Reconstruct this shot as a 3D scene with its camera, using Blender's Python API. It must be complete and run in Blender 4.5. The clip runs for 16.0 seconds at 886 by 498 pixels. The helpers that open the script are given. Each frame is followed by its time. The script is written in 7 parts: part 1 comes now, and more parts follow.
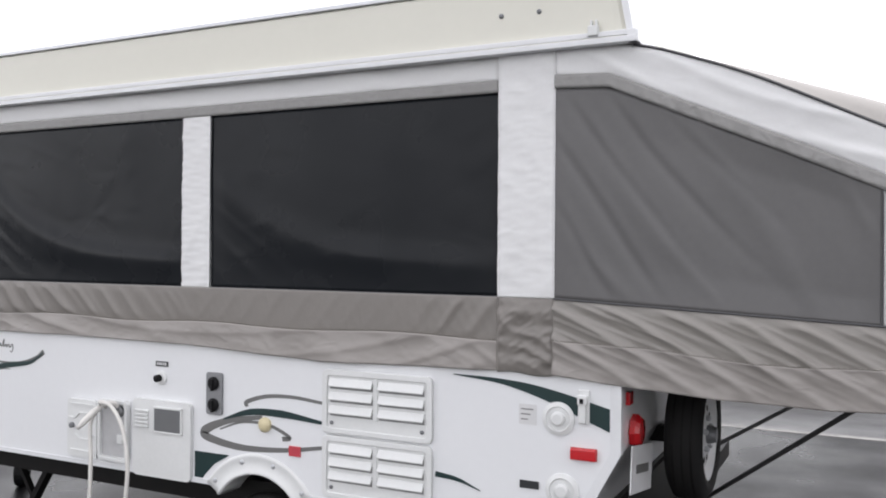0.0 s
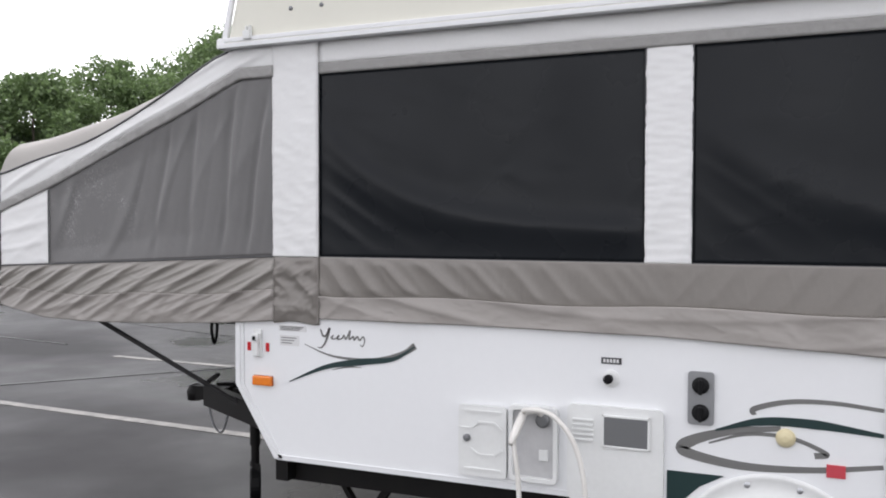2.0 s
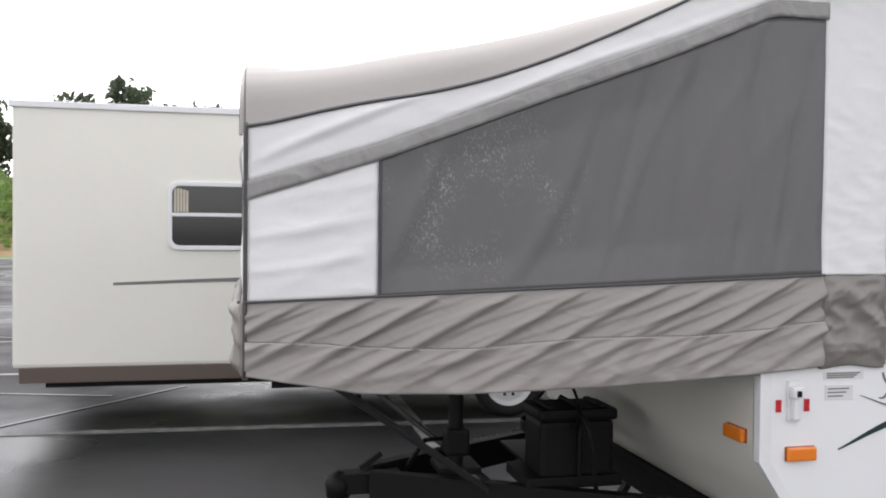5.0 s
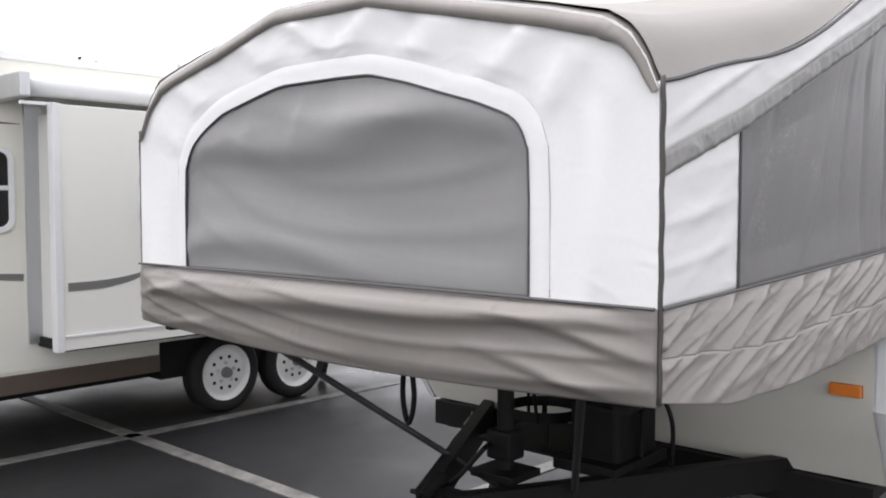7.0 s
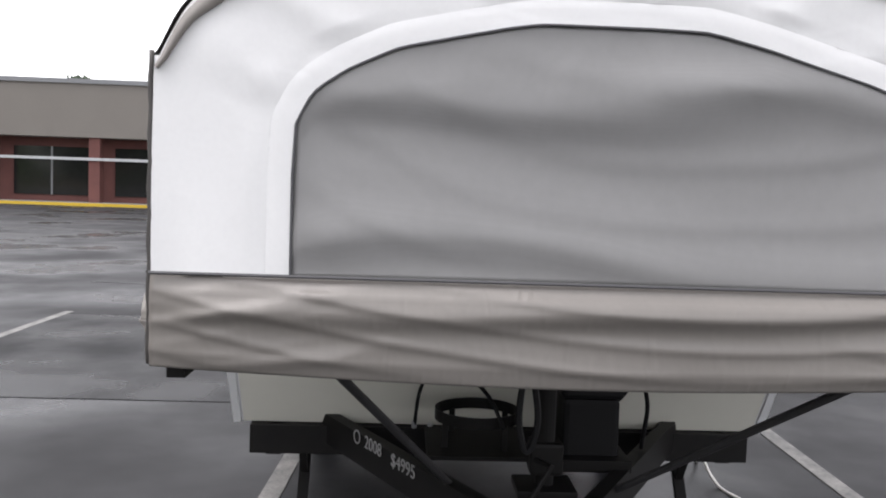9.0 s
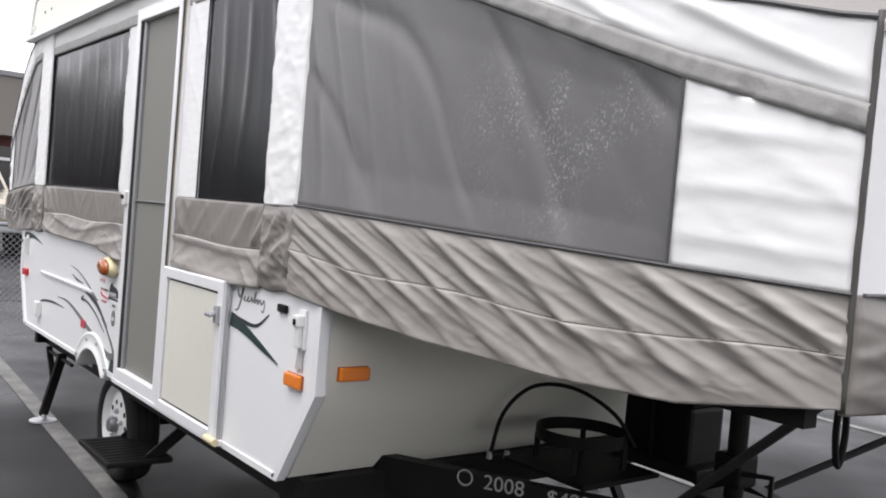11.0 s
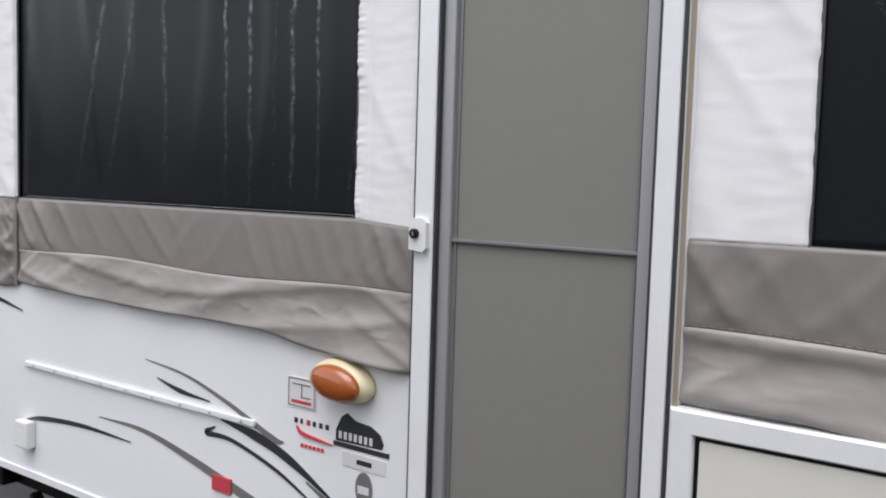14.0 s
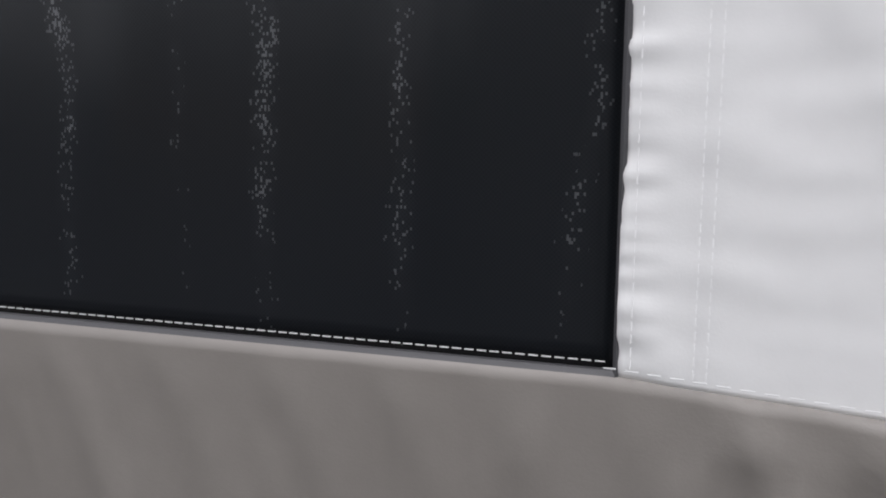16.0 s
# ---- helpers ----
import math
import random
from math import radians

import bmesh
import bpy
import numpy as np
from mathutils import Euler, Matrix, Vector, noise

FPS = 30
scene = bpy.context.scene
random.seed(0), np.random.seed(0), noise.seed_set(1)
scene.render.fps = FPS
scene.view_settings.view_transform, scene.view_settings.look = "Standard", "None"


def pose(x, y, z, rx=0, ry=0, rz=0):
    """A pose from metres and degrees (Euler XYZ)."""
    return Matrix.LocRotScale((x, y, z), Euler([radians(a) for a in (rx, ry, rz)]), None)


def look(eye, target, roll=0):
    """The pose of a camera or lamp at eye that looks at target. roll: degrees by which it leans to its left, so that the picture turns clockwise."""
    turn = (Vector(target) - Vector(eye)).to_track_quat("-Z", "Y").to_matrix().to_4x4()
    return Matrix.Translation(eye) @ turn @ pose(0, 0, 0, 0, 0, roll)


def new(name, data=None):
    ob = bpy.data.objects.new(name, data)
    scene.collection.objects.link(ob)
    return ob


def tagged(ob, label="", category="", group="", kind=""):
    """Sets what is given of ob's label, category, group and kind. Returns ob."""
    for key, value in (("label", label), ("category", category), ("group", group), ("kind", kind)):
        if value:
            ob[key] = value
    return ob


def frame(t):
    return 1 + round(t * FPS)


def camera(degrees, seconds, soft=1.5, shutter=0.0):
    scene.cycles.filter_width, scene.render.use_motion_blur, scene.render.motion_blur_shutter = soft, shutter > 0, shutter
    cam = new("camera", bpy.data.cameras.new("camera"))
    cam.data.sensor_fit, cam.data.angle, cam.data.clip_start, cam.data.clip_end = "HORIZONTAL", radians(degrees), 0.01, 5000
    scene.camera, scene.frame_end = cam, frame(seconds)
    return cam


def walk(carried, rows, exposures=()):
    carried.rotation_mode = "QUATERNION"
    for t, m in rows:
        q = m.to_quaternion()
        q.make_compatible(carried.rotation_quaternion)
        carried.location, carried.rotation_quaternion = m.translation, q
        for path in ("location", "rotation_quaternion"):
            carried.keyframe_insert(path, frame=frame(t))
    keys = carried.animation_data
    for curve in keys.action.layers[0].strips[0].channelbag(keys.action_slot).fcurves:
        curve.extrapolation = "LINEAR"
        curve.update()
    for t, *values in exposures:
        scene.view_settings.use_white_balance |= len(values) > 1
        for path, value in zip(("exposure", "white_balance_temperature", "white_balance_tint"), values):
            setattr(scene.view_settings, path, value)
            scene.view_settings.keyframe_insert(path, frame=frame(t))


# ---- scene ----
cam = camera(54.3, 16.0, 1.9)

PATH = [
    (0, (4.315, -2.825, 1.551), (3.426, -1.033, 1.555), 0.4),
    (0.5, (3.897, -2.872, 1.54), (3.006, -1.082, 1.547), 0.2),
    (1, (3.332, -2.954, 1.53), (2.478, -1.146, 1.502), 0.0),
    (1.5, (2.792, -2.937, 1.524), (1.952, -1.123, 1.472), -0.2),
    (2, (2.189, -2.951, 1.515), (1.401, -1.114, 1.461), 0.1),
    (2.5, (1.606, -2.905, 1.531), (0.895, -1.036, 1.474), 0.3),
    (3, (0.931, -2.811, 1.511), (0.391, -0.885, 1.485), 0.6),
    (3.5, (0.343, -2.642, 1.519), (-0.017, -0.674, 1.493), 0.6),
    (4, (-0.295, -2.507, 1.500), (-0.426, -0.511, 1.480), 0.7),
    (6.5, (-2.63, -1.225, 1.509), (-1.354, 0.312, 1.413), 0.2),
    (7, (-2.944, -0.756, 1.526), (-1.453, 0.571, 1.419), -0.0),
    (7.5, (-3.181, -0.245, 1.549), (-1.495, 0.825, 1.428), -0.3),
    (8, (-3.333, 0.329, 1.54), (-1.468, 1.037, 1.404), -0.1),
    (10.5, (-2.477, 2.947, 1.417), (-0.777, 1.896, 1.344), 4.8),
    (11, (-2.09, 3.339, 1.385), (-0.52, 2.103, 1.316), 4.8),
    (11.5, (-1.709, 3.546, 1.384), (-0.199, 2.238, 1.293), 4.5),
    (12, (-1.253, 3.675, 1.404), (0.218, 2.325, 1.285), 4.1),
    (12.5, (-0.784, 3.722, 1.403), (0.674, 2.358, 1.277), 3.8),
    (13, (-0.254, 3.714, 1.43), (1.157, 2.305, 1.279), 2.1),
    (13.5, (0.211, 3.629, 1.433), (1.512, 2.117, 1.287), 1.6),
    (14, (0.674, 3.452, 1.462), (1.819, 1.82, 1.311), 1.7),
    (14.5, (1.071, 3.196, 1.509), (2.073, 1.475, 1.318), 1.2),
    (15, (1.441, 2.902, 1.458), (2.291, 1.097, 1.324), 2.8),
    (15.5, (1.762, 2.653, 1.503), (2.288, 0.736, 1.28), 1.9),
    (16, (1.798, 2.515, 1.506), (2.408, 0.633, 1.212), 0.4),
]
EXPOSURES = [(t, e, k, 14) for t, e, k in ((0, 1.53, 6500), (1, 1.5, 6500), (2, 1.56, 6500), (4, 1.5, 6550), (6.5, 1.58, 6550), (8, 1.58, 6500), (10.5, 1.42, 6500), (11.5, 1.38, 6450), (12.5, 1.32, 6350), (13, 1.18, 6350), (14, 1.1, 6350), (15, 1.02, 6400), (16, 0.95, 6400))]
walk(cam, [(t, look(eye, target, roll)) for t, eye, target, roll in PATH], EXPOSURES)

# ---- world, sun, exposure ----
world = bpy.data.worlds.new("sky")
scene.world = world
world.use_nodes = True
wn, wl = world.node_tree.nodes, world.node_tree.links
sky = wn.new("ShaderNodeTexSky")
sky.sky_type, sky.sun_disc = "NISHITA", False
sky.sun_elevation, sky.sun_rotation = radians(70), radians(350)
sky.air_density, sky.dust_density, sky.ozone_density = 1.0, 1.0, 1.0
hue = wn.new("ShaderNodeHueSaturation")
hue.inputs["Saturation"].default_value = 0.1
wl.new(sky.outputs[0], hue.inputs["Color"])
wl.new(hue.outputs[0], wn["Background"].inputs["Color"])
wn["Background"].inputs["Strength"].default_value = 0.15
sun_data = bpy.data.lights.new("sun", "SUN")
sun_data.energy, sun_data.angle, sun_data.color = 0.9, radians(50), (1.0, 0.98, 0.96)
sun = new("sun", sun_data)
sun.matrix_world = look((-0.9, 5.2, 15), (0, 0, 0))


# ---- materials ----
def material(name, base, rough=0.5, metal=0.0, second=None, scale=6.0, fine=60.0, mix=0.35, bump=0.0, bump_scale=200.0,
             stretch=(1, 1, 1), coat=0.0, rough_var=0.0, spec=0.5):
    m = bpy.data.materials.new(name)
    m.use_nodes = True
    nodes, links = m.node_tree.nodes, m.node_tree.links
    p = nodes["Principled BSDF"]
    p.inputs["Roughness"].default_value, p.inputs["Metallic"].default_value = rough, metal
    p.inputs["Coat Weight"].default_value = coat
    p.inputs["Specular IOR Level"].default_value = spec
    co = nodes.new("ShaderNodeTexCoord")
    mp = nodes.new("ShaderNodeMapping")
    mp.inputs["Scale"].default_value = stretch
    links.new(co.outputs["Object"], mp.inputs["Vector"])
    if second is None:
        second = tuple(c * 0.86 for c in base)
    big, small = nodes.new("ShaderNodeTexNoise"), nodes.new("ShaderNodeTexNoise")
    big.inputs["Scale"].default_value, big.inputs["Detail"].default_value = scale, 5
    small.inputs["Scale"].default_value, small.inputs["Detail"].default_value = fine, 4
    for n in (big, small):
        links.new(mp.outputs[0], n.inputs["Vector"])
    add = nodes.new("ShaderNodeMath")
    add.operation = "MULTIPLY_ADD"
    add.inputs[1].default_value, add.inputs[2].default_value = 0.35, 0
    links.new(small.outputs[0], add.inputs[0])
    both = nodes.new("ShaderNodeMath")
    both.operation = "MULTIPLY_ADD"
    both.inputs[1].default_value = 0.65
    links.new(big.outputs[0], both.inputs[0])
    links.new(add.outputs[0], both.inputs[2])
    ramp = nodes.new("ShaderNodeValToRGB")
    ramp.color_ramp.elements[0].position, ramp.color_ramp.elements[1].position = 0.5 - mix, 0.5 + mix
    ramp.color_ramp.elements[0].color, ramp.color_ramp.elements[1].color = (*second, 1), (*base, 1)
    links.new(both.outputs[0], ramp.inputs[0])
    links.new(ramp.outputs[0], p.inputs["Base Color"])
    if rough_var:
        mr = nodes.new("ShaderNodeMapRange")
        mr.inputs[1].default_value, mr.inputs[2].default_value = 0.35, 0.65
        mr.inputs[3].default_value, mr.inputs[4].default_value = max(0.03, rough - rough_var), min(1, rough + rough_var)
        links.new(big.outputs[0], mr.inputs[0])
        links.new(mr.outputs[0], p.inputs["Roughness"])
    if bump:
        bt = nodes.new("ShaderNodeTexNoise")
        bt.inputs["Scale"].default_value, bt.inputs["Detail"].default_value = bump_scale, 3
        links.new(mp.outputs[0], bt.inputs["Vector"])
        bp = nodes.new("ShaderNodeBump")
        bp.inputs["Strength"].default_value, bp.inputs["Distance"].default_value = bump, 0.002
        links.new(bt.outputs[0], bp.inputs["Height"])
        links.new(bp.outputs[0], p.inputs["Normal"])
    return m


def woven(name, base, second, rough, pitch, depth, scale=4.0, sheen=0.0):
    """Cloth or screen with a fine square weave."""
    m = material(name, base, rough, second=second, scale=scale, fine=40)
    nodes, links = m.node_tree.nodes, m.node_tree.links
    p = nodes["Principled BSDF"]
    p.inputs["Sheen Weight"].default_value = sheen
    co = nodes["Texture Coordinate"]
    waves = []
    for axis in ("X", "Z"):
        w = nodes.new("ShaderNodeTexWave")
        w.bands_direction = axis
        w.inputs["Scale"].default_value = 1 / pitch / 3.14
        links.new(co.outputs["Object"], w.inputs["Vector"])
        waves.append(w)
    mul = nodes.new("ShaderNodeMath")
    mul.operation = "MAXIMUM"
    links.new(waves[0].outputs["Fac"], mul.inputs[0])
    links.new(waves[1].outputs["Fac"], mul.inputs[1])
    bp = nodes.new("ShaderNodeBump")
    bp.inputs["Strength"].default_value, bp.inputs["Distance"].default_value = depth, 0.001
    links.new(mul.outputs[0], bp.inputs["Height"])
    links.new(bp.outputs[0], p.inputs["Normal"])
    return m


WHITE_CANVAS = material("white_canvas", (0.775, 0.777, 0.775), 0.75, second=(0.69, 0.692, 0.69), scale=3, fine=90, bump=0.03, bump_scale=700)
TAN = material("tan_canvas", (0.226, 0.209, 0.192), 0.40, second=(0.184, 0.170, 0.156), scale=4, fine=60, bump=0.06, bump_scale=700, rough_var=0.1)
TAN_LIGHT = material("pale_tan_canvas", (0.322, 0.300, 0.281), 0.44, second=(0.27, 0.250, 0.234), scale=5, fine=60, bump=0.06, bump_scale=700, rough_var=0.1)
TAN_MID = material("tan_bunk_canvas", (0.288, 0.271, 0.250), 0.44, second=(0.235, 0.221, 0.204), scale=4, fine=60, bump=0.06, bump_scale=700, rough_var=0.1)
TAN_DARK = material("dark_tan_piping", (0.065, 0.06, 0.056), 0.6)
TAN_ROOF = material("tan_tent_roof", (0.285, 0.274, 0.258), 0.7, second=(0.24, 0.23, 0.217), scale=3, bump=0.2, bump_scale=300)
BAND = material("grey_webbing", (0.315, 0.31, 0.30), 0.55, second=(0.25, 0.246, 0.24), scale=22, fine=120, bump=0.3, bump_scale=200)
MESH_GREY = woven("grey_mesh_fabric", (0.124, 0.121, 0.121), (0.094, 0.092, 0.092), 0.42, 0.003, 0.15, 3.0, 0.28)
# Lighter copy of MESH_GREY: the end windows' brightness is put into colour.
END_GREY_BRIGHT = woven("brightened_end_grey", (0.25, 0.248, 0.246), (0.205, 0.203, 0.202), 0.40, 0.003, 0.10, 3.0, 0.15)
PIPING = material("dark_piping", (0.07, 0.07, 0.075), 0.5)
SHELL = material("white_fibreglass", (0.80, 0.81, 0.82), 0.28, second=(0.75, 0.76, 0.77), scale=2, fine=30, coat=0.3)
CREAM = material("cream_panel", (0.70, 0.69, 0.62), 0.4, second=(0.65, 0.64, 0.575), scale=3, fine=25)
ROOF_CREAM = material("cream_roof_skin", (0.70, 0.69, 0.61), 0.45, second=(0.65, 0.64, 0.565), scale=2, fine=25)
TRIM_WHITE = material("white_trim", (0.78, 0.79, 0.80), 0.35, scale=8)
PLASTIC = material("white_plastic", (0.76, 0.77, 0.76), 0.4, scale=6)
ALU = material("brushed_aluminium", (0.55, 0.56, 0.58), 0.38, 0.75, scale=10, fine=120, stretch=(1, 1, 0.1))
ALU_DARK = material("grey_aluminium", (0.21, 0.215, 0.225), 0.45, 0.5, scale=10)
SCREEN = woven("door_screen", (0.20, 0.20, 0.18), (0.175, 0.175, 0.158), 0.7, 0.0022, 0.10, 1.2)
BLACK = material("black_steel", (0.007, 0.007, 0.008), 0.5, second=(0.013, 0.012, 0.011), scale=14, spec=0.14)
STRUT = material("dark_grey_tube", (0.055, 0.055, 0.06), 0.45, 0.2, second=(0.035, 0.034, 0.033), scale=16)
BLACK_PLASTIC = material("black_plastic", (0.008, 0.008, 0.009), 0.5, spec=0.16)
RUBBER = material("tyre_rubber", (0.010, 0.010, 0.011), 0.75, spec=0.25, second=(0.018, 0.017, 0.016), scale=12, bump=0.4)
RIM = material("white_wheel_paint", (0.72, 0.73, 0.74), 0.35, second=(0.62, 0.61, 0.6), scale=8)
GREY_DECAL = material("grey_decal", (0.17, 0.17, 0.165), 0.35)
DARK_DECAL = material("dark_green_decal", (0.012, 0.035, 0.035), 0.3)
BLACK_DECAL = material("black_decal", (0.03, 0.032, 0.035), 0.35)
AMBER = material("amber_lens", (0.80, 0.22, 0.015), 0.25, second=(0.7, 0.17, 0.01), coat=0.4)
BROWN_LENS = material("brown_amber_lens", (0.36, 0.09, 0.015), 0.2, coat=0.5)
RED = material("red_lens", (0.55, 0.012, 0.018), 0.22, coat=0.4)
RED_STICKER = material("red_sticker", (0.55, 0.06, 0.08), 0.4)
YELLOWED = material("yellowed_plastic", (0.68, 0.60, 0.38), 0.4)
GLASS_GREY = material("grey_vent_screen", (0.19, 0.195, 0.20), 0.35, 0.4, fine=300)
HATCH_GREY = material("scuffed_grey_plastic", (0.58, 0.58, 0.58), 0.45, second=(0.36, 0.36, 0.37), scale=9, fine=40, mix=0.4)
GREY = material("grey_paint", (0.27, 0.27, 0.27), 0.5)
WOOD = material("raw_wood", (0.30, 0.25, 0.18), 0.7, stretch=(1, 1, 0.1), fine=80)
PAPER = material("paper_label", (0.70, 0.70, 0.70), 0.5)
CHALK = material("white_marker", (0.38, 0.38, 0.38), 0.8, second=(0.2, 0.2, 0.2), scale=30)


def vinyl(name, streaks):
    """Dark smoky window cover with a fine weave; on the kerb side rain has run down it and stays as drops in the weave."""
    m = material(name, ((0.0085, 0.009, 0.010) if streaks else (0.0065, 0.0075, 0.009)), 0.22 if streaks else 0.30, second=(0.009, 0.0105, 0.013), scale=3, fine=40, rough_var=0.03 if streaks else 0.06, bump=0.03, bump_scale=60, spec=0.15 if streaks else 0.16)
    nodes, links = m.node_tree.nodes, m.node_tree.links
    p = nodes["Principled BSDF"]
    co = nodes["Texture Coordinate"]
    ramp = nodes["Color Ramp"]

    def math_node(op, a, b=None, c=None):
        n = nodes.new("ShaderNodeMath")
        n.operation = op
        for k, v in enumerate((a, b, c)):
            if v is None:
                continue
            if isinstance(v, (int, float)):
                n.inputs[k].default_value = v
            else:
                links.new(v, n.inputs[k])
        return n.outputs[0]
    xyz = nodes.new("ShaderNodeSeparateXYZ")
    links.new(co.outputs["Object"], xyz.inputs[0])
    x, z = xyz.outputs["X"], xyz.outputs["Z"]
    weave = math_node("MULTIPLY", math_node("SINE", math_node("MULTIPLY", x, 2600)), math_node("SINE", math_node("MULTIPLY", z, 2600)))
    tint = nodes.new("ShaderNodeMix")
    tint.data_type = "RGBA"
    links.new(math_node("MULTIPLY_ADD", weave, 0.5, 0.5), tint.inputs["Factor"])
    links.new(ramp.outputs[0], tint.inputs["A"])
    tint.inputs["B"].default_value = (0.0135, 0.0155, 0.0185, 1)
    last = tint.outputs["Result"]
    if streaks:
        wob = nodes.new("ShaderNodeTexNoise")
        wob.inputs["Scale"].default_value, wob.inputs["Detail"].default_value = 14, 3
        links.new(co.outputs["Object"], wob.inputs["Vector"])
        sway = math_node("MULTIPLY_ADD", wob.outputs[0], 0.024, -0.012)
        mask = None
        for x0, lean, width, force in ((1.880, -0.17, 0.009, 0.6), (1.956, 0.02, 0.008, 0.9), (2.036, 0.01, 0.010, 0.9), (2.09, 0.0, 0.006, 0.3), (2.165, 0.03, 0.009, 0.9), (2.25, 0.02, 0.008, 0.8),
                                       (2.47, 0.03, 0.013, 0.6), (2.72, -0.24, 0.012, 0.5), (2.86, -0.26, 0.014, 0.6), (0.60, 0.60, 0.008, 0.22), (0.70, 0.55, 0.008, 0.22)):
            d = math_node("SUBTRACT", math_node("ADD", x, sway), math_node("MULTIPLY_ADD", z, lean, x0 - lean * 1.39))
            g = math_node("MULTIPLY", math_node("MAXIMUM", math_node("SUBTRACT", 1.0, math_node("DIVIDE", math_node("ABSOLUTE", d), width)), 0.0), force)
            mask = g if mask is None else math_node("MAXIMUM", mask, g)
        rise = nodes.new("ShaderNodeMapRange")
        links.new(z, rise.inputs[0])
        for k, v in ((1, 1.39), (2, 1.80), (3, 0.04), (4, 0.9)):
            rise.inputs[k].default_value = v
        patch = nodes.new("ShaderNodeTexNoise")
        patch.inputs["Scale"].default_value, patch.inputs["Detail"].default_value = 55, 2
        links.new(co.outputs["Object"], patch.inputs["Vector"])
        mask = math_node("MULTIPLY", math_node("MULTIPLY", mask, rise.outputs[0]), math_node("MAXIMUM", math_node("MULTIPLY_ADD", patch.outputs[0], 4.2, -1.2), 0.0))
        snap = nodes.new("ShaderNodeVectorMath")
        snap.operation = "SNAP"
        snap.inputs[1].default_value = (0.0011, 0.5, 0.0016)
        links.new(co.outputs["Object"], snap.inputs[0])
        cell = nodes.new("ShaderNodeTexWhiteNoise")
        links.new(snap.outputs[0], cell.inputs["Vector"])
        drop = math_node("MULTIPLY", math_node("LESS_THAN", cell.outputs["Value"], math_node("MULTIPLY", mask, 0.85)), math_node("MULTIPLY_ADD", mask, 0.45, 0.15))
        film_ = math_node("MULTIPLY", mask, 0.07)
        mixer = nodes.new("ShaderNodeMix")
        mixer.data_type = "RGBA"
        links.new(math_node("MAXIMUM", drop, film_), mixer.inputs["Factor"])
        links.new(last, mixer.inputs["A"])
        mixer.inputs["B"].default_value = (0.26, 0.27, 0.285, 1)
        last = mixer.outputs["Result"]
    links.new(last, p.inputs["Base Color"])
    return m


def wrinkle(m, strength, scale, stretch=(1, 1, 1), depth=0.012, turn=0.0):
    """Crumples that the weave keeps after folding, on top of the sewn folds."""
    nodes, links = m.node_tree.nodes, m.node_tree.links
    p = nodes["Principled BSDF"]
    old = [k.from_socket for k in p.inputs["Normal"].links]
    mp = nodes.new("ShaderNodeMapping")
    mp.inputs["Scale"].default_value, mp.inputs["Rotation"].default_value = stretch, (0, radians(turn), 0)
    links.new(nodes["Texture Coordinate"].outputs["Object"], mp.inputs["Vector"])
    n = nodes.new("ShaderNodeTexNoise")
    n.noise_type = "RIDGED_MULTIFRACTAL"
    n.inputs["Scale"].default_value, n.inputs["Detail"].default_value, n.inputs["Distortion"].default_value = scale, 3, 0.6
    big = nodes.new("ShaderNodeTexNoise")
    big.inputs["Scale"].default_value, big.inputs["Detail"].default_value = scale * 0.5, 2
    mul = nodes.new("ShaderNodeMath")
    mul.operation = "MULTIPLY"
    for q in (n, big):
        links.new(mp.outputs[0], q.inputs["Vector"])
    links.new(n.outputs[0], mul.inputs[0])
    links.new(big.outputs[0], mul.inputs[1])
    b = nodes.new("ShaderNodeBump")
    b.inputs["Strength"].default_value, b.inputs["Distance"].default_value = strength, depth
    links.new(mul.outputs[0], b.inputs["Height"])
    if old:
        links.new(old[0], b.inputs["Normal"])
    links.new(b.outputs[0], p.inputs["Normal"])


